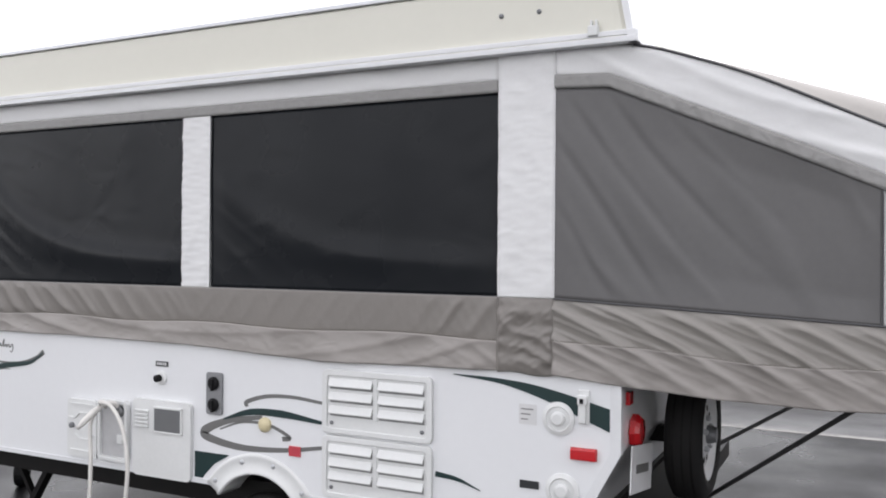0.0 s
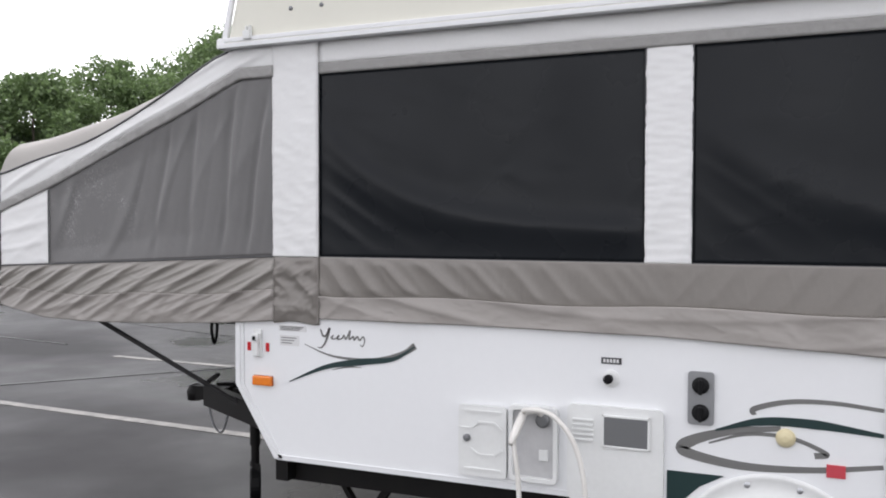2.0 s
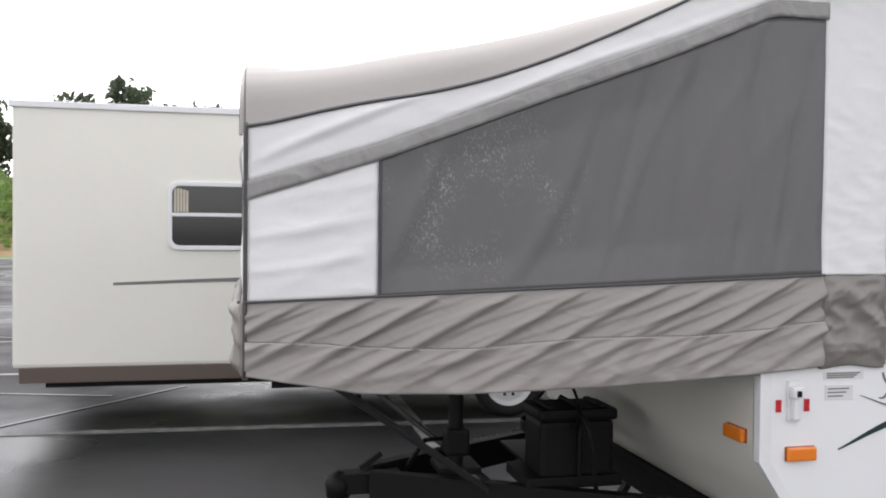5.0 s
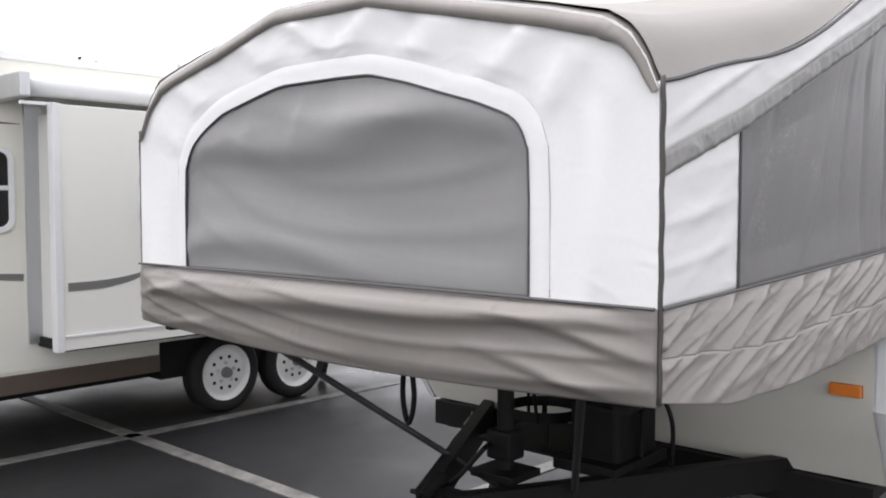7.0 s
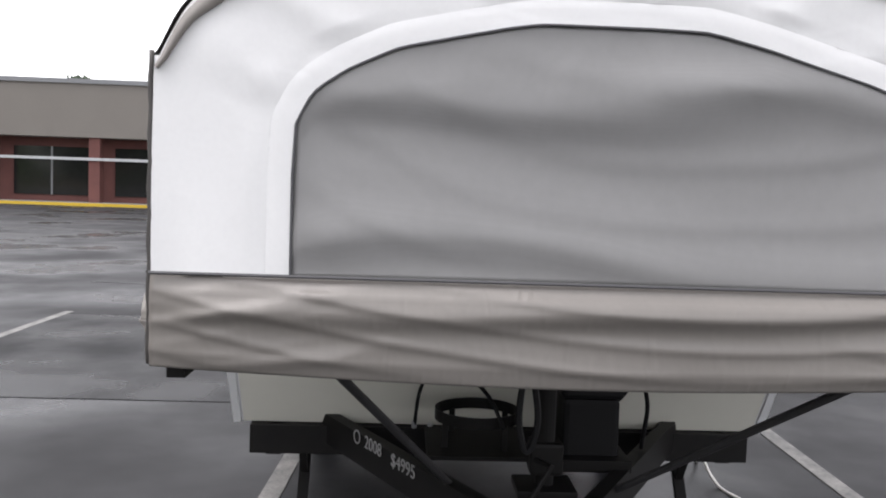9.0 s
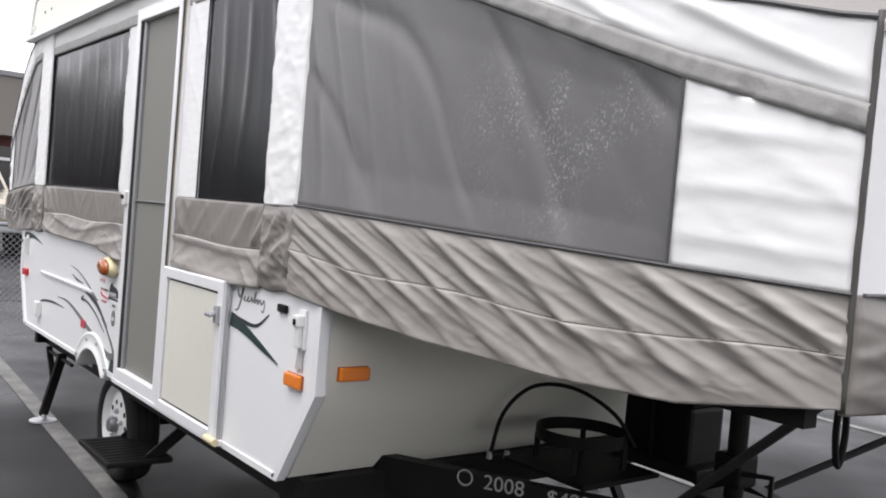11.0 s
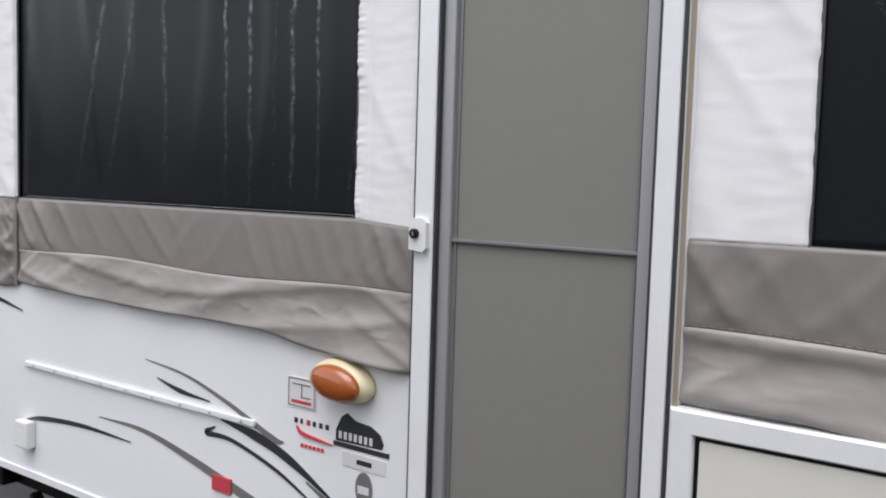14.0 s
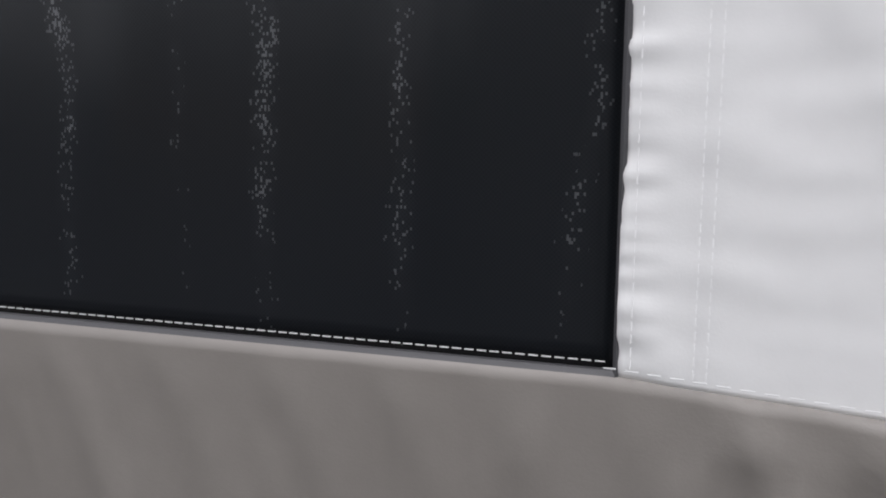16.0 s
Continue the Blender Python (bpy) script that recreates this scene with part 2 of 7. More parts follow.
wrinkle(WHITE_CANVAS, 0.30, 9, (1, 1, 2.2), 0.010, 28)
wrinkle(TAN, 0.45, 14, (1.7, 1.7, 0.6), 0.009, -22)
wrinkle(TAN_LIGHT, 0.55, 17, (0.8, 0.8, 1.6), 0.009, 24)
wrinkle(TAN_MID, 0.5, 17, (0.7, 0.7, 1.8), 0.009, 28)
wrinkle(TAN_ROOF, 0.3, 6)
def splash(m, x, z, rx, rz, amount):
    """Dried rain specks in one loose patch about (x, z)."""
    nodes, links = m.node_tree.nodes, m.node_tree.links
    p = nodes["Principled BSDF"]
    base = p.inputs["Base Color"].links[0].from_socket
    co = nodes["Texture Coordinate"]
    mp = nodes.new("ShaderNodeMapping")
    mp.inputs["Location"].default_value = (-x / rx, 0, -z / rz)
    mp.inputs["Scale"].default_value = (1 / rx, 0, 1 / rz)
    links.new(co.outputs["Object"], mp.inputs["Vector"])
    ln = nodes.new("ShaderNodeVectorMath")
    ln.operation = "LENGTH"
    links.new(mp.outputs[0], ln.inputs[0])
    near = nodes.new("ShaderNodeMapRange")
    near.inputs[1].default_value, near.inputs[2].default_value = 1.0, 0.3
    links.new(ln.outputs["Value"], near.inputs[0])
    fac = near.outputs[0]
    for scale, lo, hi, stretch in ((11, 0.45, 0.62, (1, 1, 0.6)), (190, 0.52, 0.64, (1, 1, 0.7)), (90, 0.35, 0.6, (1, 1, 1))):
        st = nodes.new("ShaderNodeMapping")
        st.inputs["Scale"].default_value = stretch
        n = nodes.new("ShaderNodeTexNoise")
        n.inputs["Scale"].default_value, n.inputs["Detail"].default_value = scale, 2
        r = nodes.new("ShaderNodeMapRange")
        r.inputs[1].default_value, r.inputs[2].default_value = lo, hi
        links.new(co.outputs["Object"], st.inputs["Vector"])
        links.new(st.outputs[0], n.inputs["Vector"])
        links.new(n.outputs[0], r.inputs[0])
        mul = nodes.new("ShaderNodeMath")
        mul.operation = "MULTIPLY"
        links.new(fac, mul.inputs[0])
        links.new(r.outputs[0], mul.inputs[1])
        fac = mul.outputs[0]
    sc = nodes.new("ShaderNodeMath")
    sc.operation = "MULTIPLY"
    sc.inputs[1].default_value = amount
    links.new(fac, sc.inputs[0])
    mixer = nodes.new("ShaderNodeMix")
    mixer.data_type = "RGBA"
    links.new(sc.outputs[0], mixer.inputs["Factor"])
    links.new(base, mixer.inputs["A"])
    mixer.inputs["B"].default_value = (0.6, 0.6, 0.6, 1)
    links.new(mixer.outputs["Result"], p.inputs["Base Color"])


splash(MESH_GREY, -0.80, 1.60, 0.36, 0.28, 0.38)
wrinkle(MESH_GREY, 0.22, 4, (2.0, 1, 0.5), 0.012, 25)
wrinkle(BAND, 0.7, 22)
VINYL = vinyl("smoked_vinyl", False)
VINYL_WET = vinyl("rain_streaked_vinyl", True)
wrinkle(VINYL, 0.5, 5, (1, 1, 1.5), 0.012, 35)
wrinkle(VINYL_WET, 0.12, 6, (2, 1, 0.25), 0.010)


# ---- helpers of this scene ----
def thing(name, at, label, category, group="", kind=""):
    ob = new(name)
    ob.location = at
    ob.empty_display_size = 0.1
    return tagged(ob, label, category, group, kind)


def offset(ob):
    return ob.location.copy() if ob.type == "EMPTY" else Vector((0, 0, 0))


def part(name, bm, mat, parent=None, label="", smooth=False, fix=True):
    """Links a bmesh, given in world coordinates, as one mesh object under a thing or part."""
    if fix:
        bmesh.ops.recalc_face_normals(bm, faces=bm.faces)
    me = bpy.data.meshes.new(name)
    bm.to_mesh(me)
    bm.free()
    for p in me.polygons:
        p.use_smooth = smooth
    me.materials.append(mat)
    ob = new(name, me)
    if parent is not None:
        ob.parent = parent
        ob.matrix_parent_inverse = Matrix.Translation(-offset(parent))
    if label:
        ob["label"] = label
    return ob


def box(bm, x0, x1, y0, y1, z0, z1, bevel=0.0, m=None):
    r = bmesh.ops.create_cube(bm, size=1)
    vs = r["verts"]
    for v in vs:
        v.co = Vector((x0 + (v.co.x + 0.5) * (x1 - x0), y0 + (v.co.y + 0.5) * (y1 - y0), z0 + (v.co.z + 0.5) * (z1 - z0)))
    if bevel:
        es = list({e for v in vs for e in v.link_edges})
        out = bmesh.ops.bevel(bm, geom=es, offset=bevel, segments=2, affect="EDGES", profile=0.6)
        vs = list({v for f in out["faces"] for v in f.verts} | {v for v in vs if v.is_valid})
    if m is not None:
        bmesh.ops.transform(bm, matrix=m, verts=vs)
    return bm


def boxed(*a, **k):
    return box(bmesh.new(), *a, **k)


def tube(bm, pts, r, seg=10, cap=True):
    pts = [Vector(p) for p in pts]
    rs = [float(q) for q in r] if isinstance(r, (list, tuple)) else [r] * len(pts)
    rings, up = [], None
    for i, p in enumerate(pts):
        d = (pts[min(i + 1, len(pts) - 1)] - pts[max(i - 1, 0)]).normalized()
        if up is None:
            up = Vector((0, 0, 1)) if abs(d.z) < 0.9 else Vector((1, 0, 0))
        a = d.cross(up).normalized()
        b = a.cross(d).normalized()
        up = b
        rings.append([bm.verts.new(p + rs[i] * (math.cos(2 * math.pi * k / seg) * a + math.sin(2 * math.pi * k / seg) * b)) for k in range(seg)])
    for q, w in zip(rings, rings[1:]):
        for k in range(seg):
            bm.faces.new((q[k], q[(k + 1) % seg], w[(k + 1) % seg], w[k]))
    if cap:
        bm.faces.new(rings[0][::-1])
        bm.faces.new(rings[-1])
    return bm


def beam(bm, a, b, w, h):
    """A square bar from a to b, w wide across and h high."""
    a, b = Vector(a), Vector(b)
    d = (b - a).normalized()
    up = Vector((0, 0, 1)) if abs(d.z) < 0.95 else Vector((1, 0, 0))
    s = d.cross(up).normalized()
    u = s.cross(d)
    vs = [bm.verts.new(p + sx * s * w / 2 + sz * u * h / 2) for p in (a, b) for sx, sz in ((-1, -1), (1, -1), (1, 1), (-1, 1))]
    for f in ((3, 2, 1, 0), (4, 5, 6, 7), (0, 1, 5, 4), (1, 2, 6, 5), (2, 3, 7, 6), (3, 0, 4, 7)):
        bm.faces.new([vs[i] for i in f])
    return bm


def revolve(bm, profile, m, seg=32, caps=True):
    """profile: (radius, along) pairs, turned round the local y axis of m."""
    rings = []
    for r, y in profile:
        rings.append([bm.verts.new(m @ Vector((r * math.cos(2 * math.pi * k / seg), y, r * math.sin(2 * math.pi * k / seg)))) for k in range(seg)])
    for q, w in zip(rings, rings[1:]):
        for k in range(seg):
            bm.faces.new((q[k], q[(k + 1) % seg], w[(k + 1) % seg], w[k]))
    for ring, (r, y) in ((rings[0], profile[0]), (rings[-1], profile[-1])):
        if caps and r > 1e-4:
            bm.faces.new(ring)
    return bm


def curve(pts, n=8):
    """Smooth points through pts (any dimension)."""
    p = [Vector(q) for q in pts]
    p = [2 * p[0] - p[1]] + p + [2 * p[-1] - p[-2]]
    out = []
    for i in range(1, len(p) - 2):
        for k in range(n):
            t = k / n
            out.append(0.5 * ((2 * p[i]) + (p[i + 1] - p[i - 1]) * t + (2 * p[i - 1] - 5 * p[i] + 4 * p[i + 1] - p[i + 2]) * t * t
                              + (3 * p[i] - p[i - 1] - 3 * p[i + 1] + p[i + 2]) * t ** 3))
    return out + [p[-2]]


def line(pairs):
    """A piecewise straight function from (x, value) pairs."""
    xs, vs = zip(*sorted(pairs))
    return lambda x: float(np.interp(x, xs, vs))


def fold(a, b, angle, freq, amp, seed, sharp=2.0):
    """Soft creases of cloth, running at angle (degrees) in the panel's plane."""
    c, s = math.cos(radians(angle)), math.sin(radians(angle))
    p, q = -a * s + b * c, a * c + b * s
    w = noise.noise(Vector((p * 2.1 + seed, q * 1.3, seed * 0.7)))
    k = 0.5 + 0.5 * noise.noise(Vector((p * 1.7, q * 2.2 + seed * 3, seed)))
    th = p * freq + 5.0 * w + seed
    th2 = p * freq * 2.3 + 3.0 * w + seed * 5
    return amp * (0.3 + k) * ((0.5 + 0.5 * math.sin(th + 0.75 * math.sin(th))) ** sharp + 0.22 * (1 - k) * (0.5 + 0.5 * math.sin(th2)) ** 3)


def crumple(a, b, freq, amp, seed):
    """Crumpled cloth: crossing ridges of two sizes."""
    p = Vector((a * freq + 0.6 * b * freq, b * freq * 1.5, seed))
    q = Vector((a * freq * 2.3 - b * freq * 1.4, b * freq * 2.9, seed + 7))
    return amp * (1.1 - 2.2 * abs(noise.noise(p)) + 0.45 * (1 - 2.2 * abs(noise.noise(q))))


def drape(a, b, mid, bend, freq, amp, seed, sharp=2.0):
    """Sagging folds that hang in a shallow smile about a = mid."""
    p = b - bend * (a - mid) ** 2
    w = noise.noise(Vector((a * 1.4 + seed, b * 2.5, seed)))
    k = 0.5 + 0.5 * noise.noise(Vector((a * 1.1, p * 6 + seed, seed * 2)))
    th = p * freq + 2.5 * w + seed
    return amp * (0.3 + k) * (0.5 + 0.5 * math.sin(th + 0.6 * math.sin(th))) ** sharp


def cloth(name, mat, parent, place, us, lo, hi, nu, nv, crease=None, label="", rim=0.012, taper=True):
    """A sewn cloth panel: place(a, b, out) puts it in the world; it runs over us in a and from lo(a) to hi(a) in b, and its hems turn in."""
    bm = bmesh.new()
    grid = []
    for i in range(nu + 1):
        a = us[0] + (us[1] - us[0]) * i / nu
        col = []
        for j in range(nv + 1):
            b = lo(a) + (hi(a) - lo(a)) * j / nv
            o = 0.0
            if crease:
                e = min(1, min(i, nu - i) / nu * 12 + 0.25) * min(1, min(j, nv - j) / nv * 5 + 0.12) if taper else 1
                o = crease(a, b) * e
            col.append(bm.verts.new(place(a, b, o)))
        grid.append(col)
    for i in range(nu):
        for j in range(nv):
            bm.faces.new((grid[i][j], grid[i + 1][j], grid[i + 1][j + 1], grid[i][j + 1]))
    if rim:
        loop = [(i, 0) for i in range(nu)] + [(nu, j) for j in range(nv)] + [(i, nv) for i in range(nu, 0, -1)] + [(0, j) for j in range(nv, 0, -1)]
        back = []
        for i, j in loop:
            a = us[0] + (us[1] - us[0]) * i / nu
            b = lo(a) + (hi(a) - lo(a)) * j / nv
            back.append(bm.verts.new(place(a, b, -rim)))
        for k in range(len(loop)):
            i, j = loop[k]
            i2, j2 = loop[(k + 1) % len(loop)]
            bm.faces.new((grid[i2][j2], grid[i][j], back[k], back[(k + 1) % len(loop)]))
    return part(name, bm, mat, parent, label, smooth=True)


W = 2.1          # width of the camper's box
L = 3.57         # its length


def side(s, x, z, out=0.0):
    """A point on the street side (0) or the kerb side (1)."""
    return Vector((x, -out if s == 0 else W + out, z))


def slab(bm, s, pts, o0, o1):
    """A flat shape on a side, given by its (x, z) corners, between two distances out."""
    a = [bm.verts.new(side(s, x, z, o0)) for x, z in pts]
    b = [bm.verts.new(side(s, x, z, o1)) for x, z in pts]
    bm.faces.new(a)
    bm.faces.new(b[::-1])
    for i in range(len(pts)):
        j = (i + 1) % len(pts)
        bm.faces.new((a[i], a[j], b[j], b[i]))
    return bm


def rect(bm, s, x0, x1, z0, z1, o0, o1, bevel=0.0):
    y0, y1 = sorted((side(s, 0, 0, o0).y, side(s, 0, 0, o1).y))
    return box(bm, min(x0, x1), max(x0, x1), y0, y1, z0, z1, bevel)


def rects(*a):
    return rect(bmesh.new(), *a)


def rounded(x0, x1, z0, z1, r, n=5):
    """Corners of a rectangle with rounded ends, counted round once."""
    out = []
    for cx, cz, a0 in ((x1 - r, z1 - r, 0), (x0 + r, z1 - r, 90), (x0 + r, z0 + r, 180), (x1 - r, z0 + r, 270)):
        for k in range(n + 1):
            a = radians(a0 + 90 * k / n)
            out.append((cx + r * math.cos(a), cz + r * math.sin(a)))
    return out


def ring_between(bm, put, outer, inner, o0, o1):
    """A raised frame between two outlines of equal count; put(x, z, out) places a point."""
    loops = [[bm.verts.new(put(x, z, o)) for x, z in pts] for pts, o in ((outer, o0), (outer, o1 - 0.002), (rounded_in(outer, inner, 0.12), o1), (rounded_in(outer, inner, 0.88), o1), (inner, o1 - 0.002), (inner, o0))]
    for q, w in zip(loops, loops[1:]):
        for k in range(len(q)):
            bm.faces.new((q[k], q[(k + 1) % len(q)], w[(k + 1) % len(q)], w[k]))
    return bm


def rounded_in(a, b, t):
    return [(p[0] + (q[0] - p[0]) * t, p[1] + (q[1] - p[1]) * t) for p, q in zip(a, b)]


def swoosh(bm, s, pts, widths, o=0.002, n=8):
    """A tapering painted-on stripe along a curve in (x, z)."""
    c = curve([(x, z) for x, z in pts], n)
    ws = [np.interp(i / (len(c) - 1), np.linspace(0, 1, len(widths)), widths) for i in range(len(c))]
    top, low = [], []
    for i, p in enumerate(c):
        d = (c[min(i + 1, len(c) - 1)] - c[max(i - 1, 0)]).normalized()
        nrm = Vector((-d.y, d.x))
        top.append(p + nrm * ws[i] / 2)
        low.append(p - nrm * ws[i] / 2)
    v = [[bm.verts.new(side(s, q.x, q.y, oo)) for q in row] for row in (top, low) for oo in (o, 0.0)]
    for i in range(len(c) - 1):
        bm.faces.new((v[0][i], v[0][i + 1], v[2][i + 1], v[2][i]))
        bm.faces.new((v[1][i], v[1][i + 1], v[0][i + 1], v[0][i]))
        bm.faces.new((v[2][i], v[2][i + 1], v[3][i + 1], v[3][i]))
    return bm


def text(name, words, size, m, mat, parent, depth=0.001):
    data = bpy.data.curves.new(name, "FONT")
    data.body, data.size, data.extrude = words, size, depth
    ob = bpy.data.objects.new(name, data)
    me = bpy.data.meshes.new_from_object(ob)
    bpy.data.objects.remove(ob)
    me.transform(m)
    me.materials.append(mat)
    ob = new(name, me)
    ob.parent = parent
    ob.matrix_parent_inverse = Matrix.Translation(-offset(parent))
    return ob


# ---- ground ----
def ground_material():
    m = material("wet_asphalt", (0.022, 0.022, 0.0235), 0.48, second=(0.012, 0.012, 0.0135), scale=0.35, fine=90, mix=0.22, bump=0.5, bump_scale=160, rough_var=0.3)
    m.node_tree.nodes["Principled BSDF"].inputs["Specular IOR Level"].default_value = 0.23
    return m


ASPHALT = ground_material()
LINE = material("worn_white_line", (0.21, 0.203, 0.19), 0.6, second=(0.07, 0.07, 0.068), scale=7, fine=70, mix=0.16)
SEAL = material("crack_sealer", (0.012, 0.012, 0.013), 0.3)
bm = bmesh.new()
for i in range(41):
    for j in range(41):
        bm.verts.new((-600 + 30 * i, -600 + 30 * j, 0))
bm.verts.ensure_lookup_table()
for i in range(40):
    for j in range(40):
        k = i * 41 + j
        bm.faces.new([bm.verts[q] for q in (k, k + 41, k + 42, k + 1)])
tagged(part("ground", bm, ASPHALT), "wet dark asphalt of a parking lot", "ground", kind="structure")


def stripe(name, a, b, w, mat, label):
    a, b = Vector((*a, 0.002)), Vector((*b, 0.002))
    bm = beam(bmesh.new(), a, b, w, 0.008)
    tagged(part(name, bm, mat), label, "road marking", kind="structure")


for y0, xe in ((-3.45, 6.6), (-0.75, 6.6), (2.2, 6.6), (4.55, 2.2), (7.3, 6.6), (10.0, 6.6)):
    stripe("parking_line", (-5.2, y0 + 0.14), (xe, y0 + 0.14 - 0.044 * (xe + 5.2)), 0.10, LINE, "worn white parking line on wet asphalt")
stripe("parking_line", (2.6, 5.25), (6.6, 5.20), 0.10, LINE, "worn white parking line on wet asphalt")
# Dark patch laid on the ground in place of the dimmer reflection there.
DIM_GROUND = material("dimmed_asphalt", (0.012, 0.012, 0.013), 0.34, second=(0.008, 0.008, 0.009), scale=0.8, fine=90, mix=0.3, bump=0.4, bump_scale=160, rough_var=0.15, spec=0.05)
bm = boxed(2.7, 6.4, 2.5, 5.19, -0.02, 0.004)
tagged(part("ground_dimming", bm, DIM_GROUND), "dark patch on the wet asphalt behind the camper, painted in for a dim reflection", "ground", kind="structure")
stripe("parking_line", (-0.15, 2.1), (-0.05, 12.0), 0.10, LINE, "worn white parking line on wet asphalt")

# ---- the pop-up camper ----
camper = thing("pop_up_camper", (1.8, 1.05, 0), "white pop-up camper, roof raised, grey and tan tents open", "camper")

# box of the camper, with wheel openings
WX = 2.08
bottom = [(0.0, 1.24), (0.0, 0.86), (0.19, 0.57)]
arch = [(WX + 0.25 * math.cos(a), 0.40 + 0.25 * math.sin(a)) for a in np.linspace(math.pi - 0.75, 0.75, 13)]
profile = bottom + [(arch[0][0], 0.57)] + arch[1:-1] + [(arch[-1][0], 0.57), (3.40, 0.57), (3.57, 0.88), (3.57, 1.24)]
bm = bmesh.new()
a = [bm.verts.new((x, 0, z)) for x, z in profile]
b = [bm.verts.new((x, W, z)) for x, z in profile]
bm.faces.new(a)
bm.faces.new(b[::-1])
for i in range(len(a)):
    j = (i + 1) % len(a)
    bm.faces.new((a[i], a[j], b[j], b[i]))
body = part("body", bm, SHELL, camper, "white glossy fibreglass box")
part("wheel_well", boxed(1.78, 2.38, 0.34, W - 0.34, 0.42, 0.68), BLACK, camper)
bm = bmesh.new()
rows_ = [[bm.verts.new((x, y, z)) for y in (0.03, W - 0.03)] for x, z in ((-0.004, 1.22), (-0.004, 1.04), (-0.004, 0.865), (0.089, 0.7185), (0.182, 0.572))]
for q, w in zip(rows_, rows_[1:]):
    bm.faces.new((q[0], q[1], w[1], w[0]))
part("front_panel", bm, CREAM, body, "cream front panel", smooth=True)
for s in (0, 1):
    for name, pts in (("front_corner_trim", [(0.0, 1.24), (0.0, 0.86), (0.19, 0.565)]), ("rear_corner_trim", [(3.57, 1.24), (3.57, 0.88), (3.40, 0.565)])):
        sg = 1 if pts[0][0] < 1 else -1
        bm = bmesh.new()
        for o0, o1, da, db in ((-0.02, 0.010, -0.008, 0.014), (-0.02, 0.006, 0.014, 0.030)):
            poly = [(x + sg * da, z) for x, z in pts] + [(x + sg * db, z + (0.004 if k == 0 else 0)) for k, (x, z) in enumerate(pts[::-1])]
            slab(bm, s, poly, o0, o1)
        part(name, bm, TRIM_WHITE, body)
    bm = rects(s, 0.19, WX - 0.24, 0.562, 0.582, 0.0, 0.006)
    rect(bm, s, WX + 0.24, 3.40, 0.562, 0.582, 0.0, 0.006)
    part("bottom_trim", bm, TRIM_WHITE, body)
    # fender
    bm = bmesh.new()
    n = 20
    rings = []
    for k in range(n + 1):
        t = math.pi * (0.818 - 0.636 * k / n)
        ring = []
        for r, o in ((0.315, 0.0), (0.314, 0.006), (0.304, 0.009), (0.296, 0.006), (0.250, 0.007), (0.241, 0.015), (0.233, 0.014), (0.230, 0.0), (0.230, -0.12)):
            ring.append(bm.verts.new(side(s, WX + r * math.cos(t), 0.402 + r * math.sin(t), o)))
        rings.append(ring)
    for q, w in zip(rings, rings[1:]):
        for k in range(len(q) - 1):
            bm.faces.new((q[k], q[k + 1], w[k + 1], w[k]))
    bm.faces.new(rings[0]); bm.faces.new(rings[-1])
    part("fender", bm, PLASTIC, camper, "white plastic wheel arch", smooth=True)
    for t in (0.22, 0.41, 0.59, 0.78):
        bm = bmesh.new()
        c = side(s, WX + 0.285 * math.cos(math.pi * t), 0.402 + 0.285 * math.sin(math.pi * t), 0.006)
        revolve(bm, [(0.010, 0), (0.010, 0.003), (0.004, 0.006)], Matrix.Translation(c) @ (Matrix.Rotation(math.pi, 4, "Z") if s == 0 else Matrix.Identity(4)), 10)
        part("fender_screw", bm, ALU, camper)

# roof
RZ0, RZ1 = 2.243, 2.50
bm = bmesh.new()
rows = []
for x, z, ins in ((-0.055, RZ0, 0), (-0.055, RZ0 + 0.03, 0), (-0.04, RZ0 + 0.035, 0.012), (0.0, RZ1 - 0.03, 0.02), (0.05, RZ1, 0.05)):
    rows.append((x, z, ins))
ringset = []
for dx, z, ins in rows:
    x0, x1 = dx, L - dx + 0.0
    y0, y1 = -0.045 + ins, W + 0.045 - ins
    pts = [(x0, y0), (x1, y0), (x1, y1), (x0, y1)]
    loop = []
    r = 0.05
    for k, (x, y) in enumerate(pts):
        cx, cy = x + (r if k in (0, 3) else -r), y + (r if k in (0, 1) else -r)
        for t in range(5):
            a = math.pi * (1 + 0.5 * k) + t * math.pi / 8
            loop.append(bm.verts.new((cx + r * math.cos(a), cy + r * math.sin(a), z)))
    ringset.append(loop)
for q, w in zip(ringset, ringset[1:]):
    for k in range(len(q)):
        bm.faces.new((q[k], q[(k + 1) % len(q)], w[(k + 1) % len(q)], w[k]))
bm.faces.new(ringset[0])
top = ringset[-1]
mid = [bm.verts.new((0.2 + (L - 0.4) * t, W / 2, RZ1 + 0.04)) for t in (0, 1)]
for k in range(len(top)):
    m_ = mid[0] if (k < 4 or k >= 15) else mid[1]
    m2 = mid[0] if (k + 1 < 4 or k + 1 >= 15) and k + 1 < 20 or k == 19 else mid[1]
    if m_ is m2:
        bm.faces.new((top[k], top[(k + 1) % 20], m_))
    else:
        bm.faces.new((top[k], top[(k + 1) % 20], m2, m_))
roof = part("roof", bm, ROOF_CREAM, camper, "cream hard roof raised on lift posts")
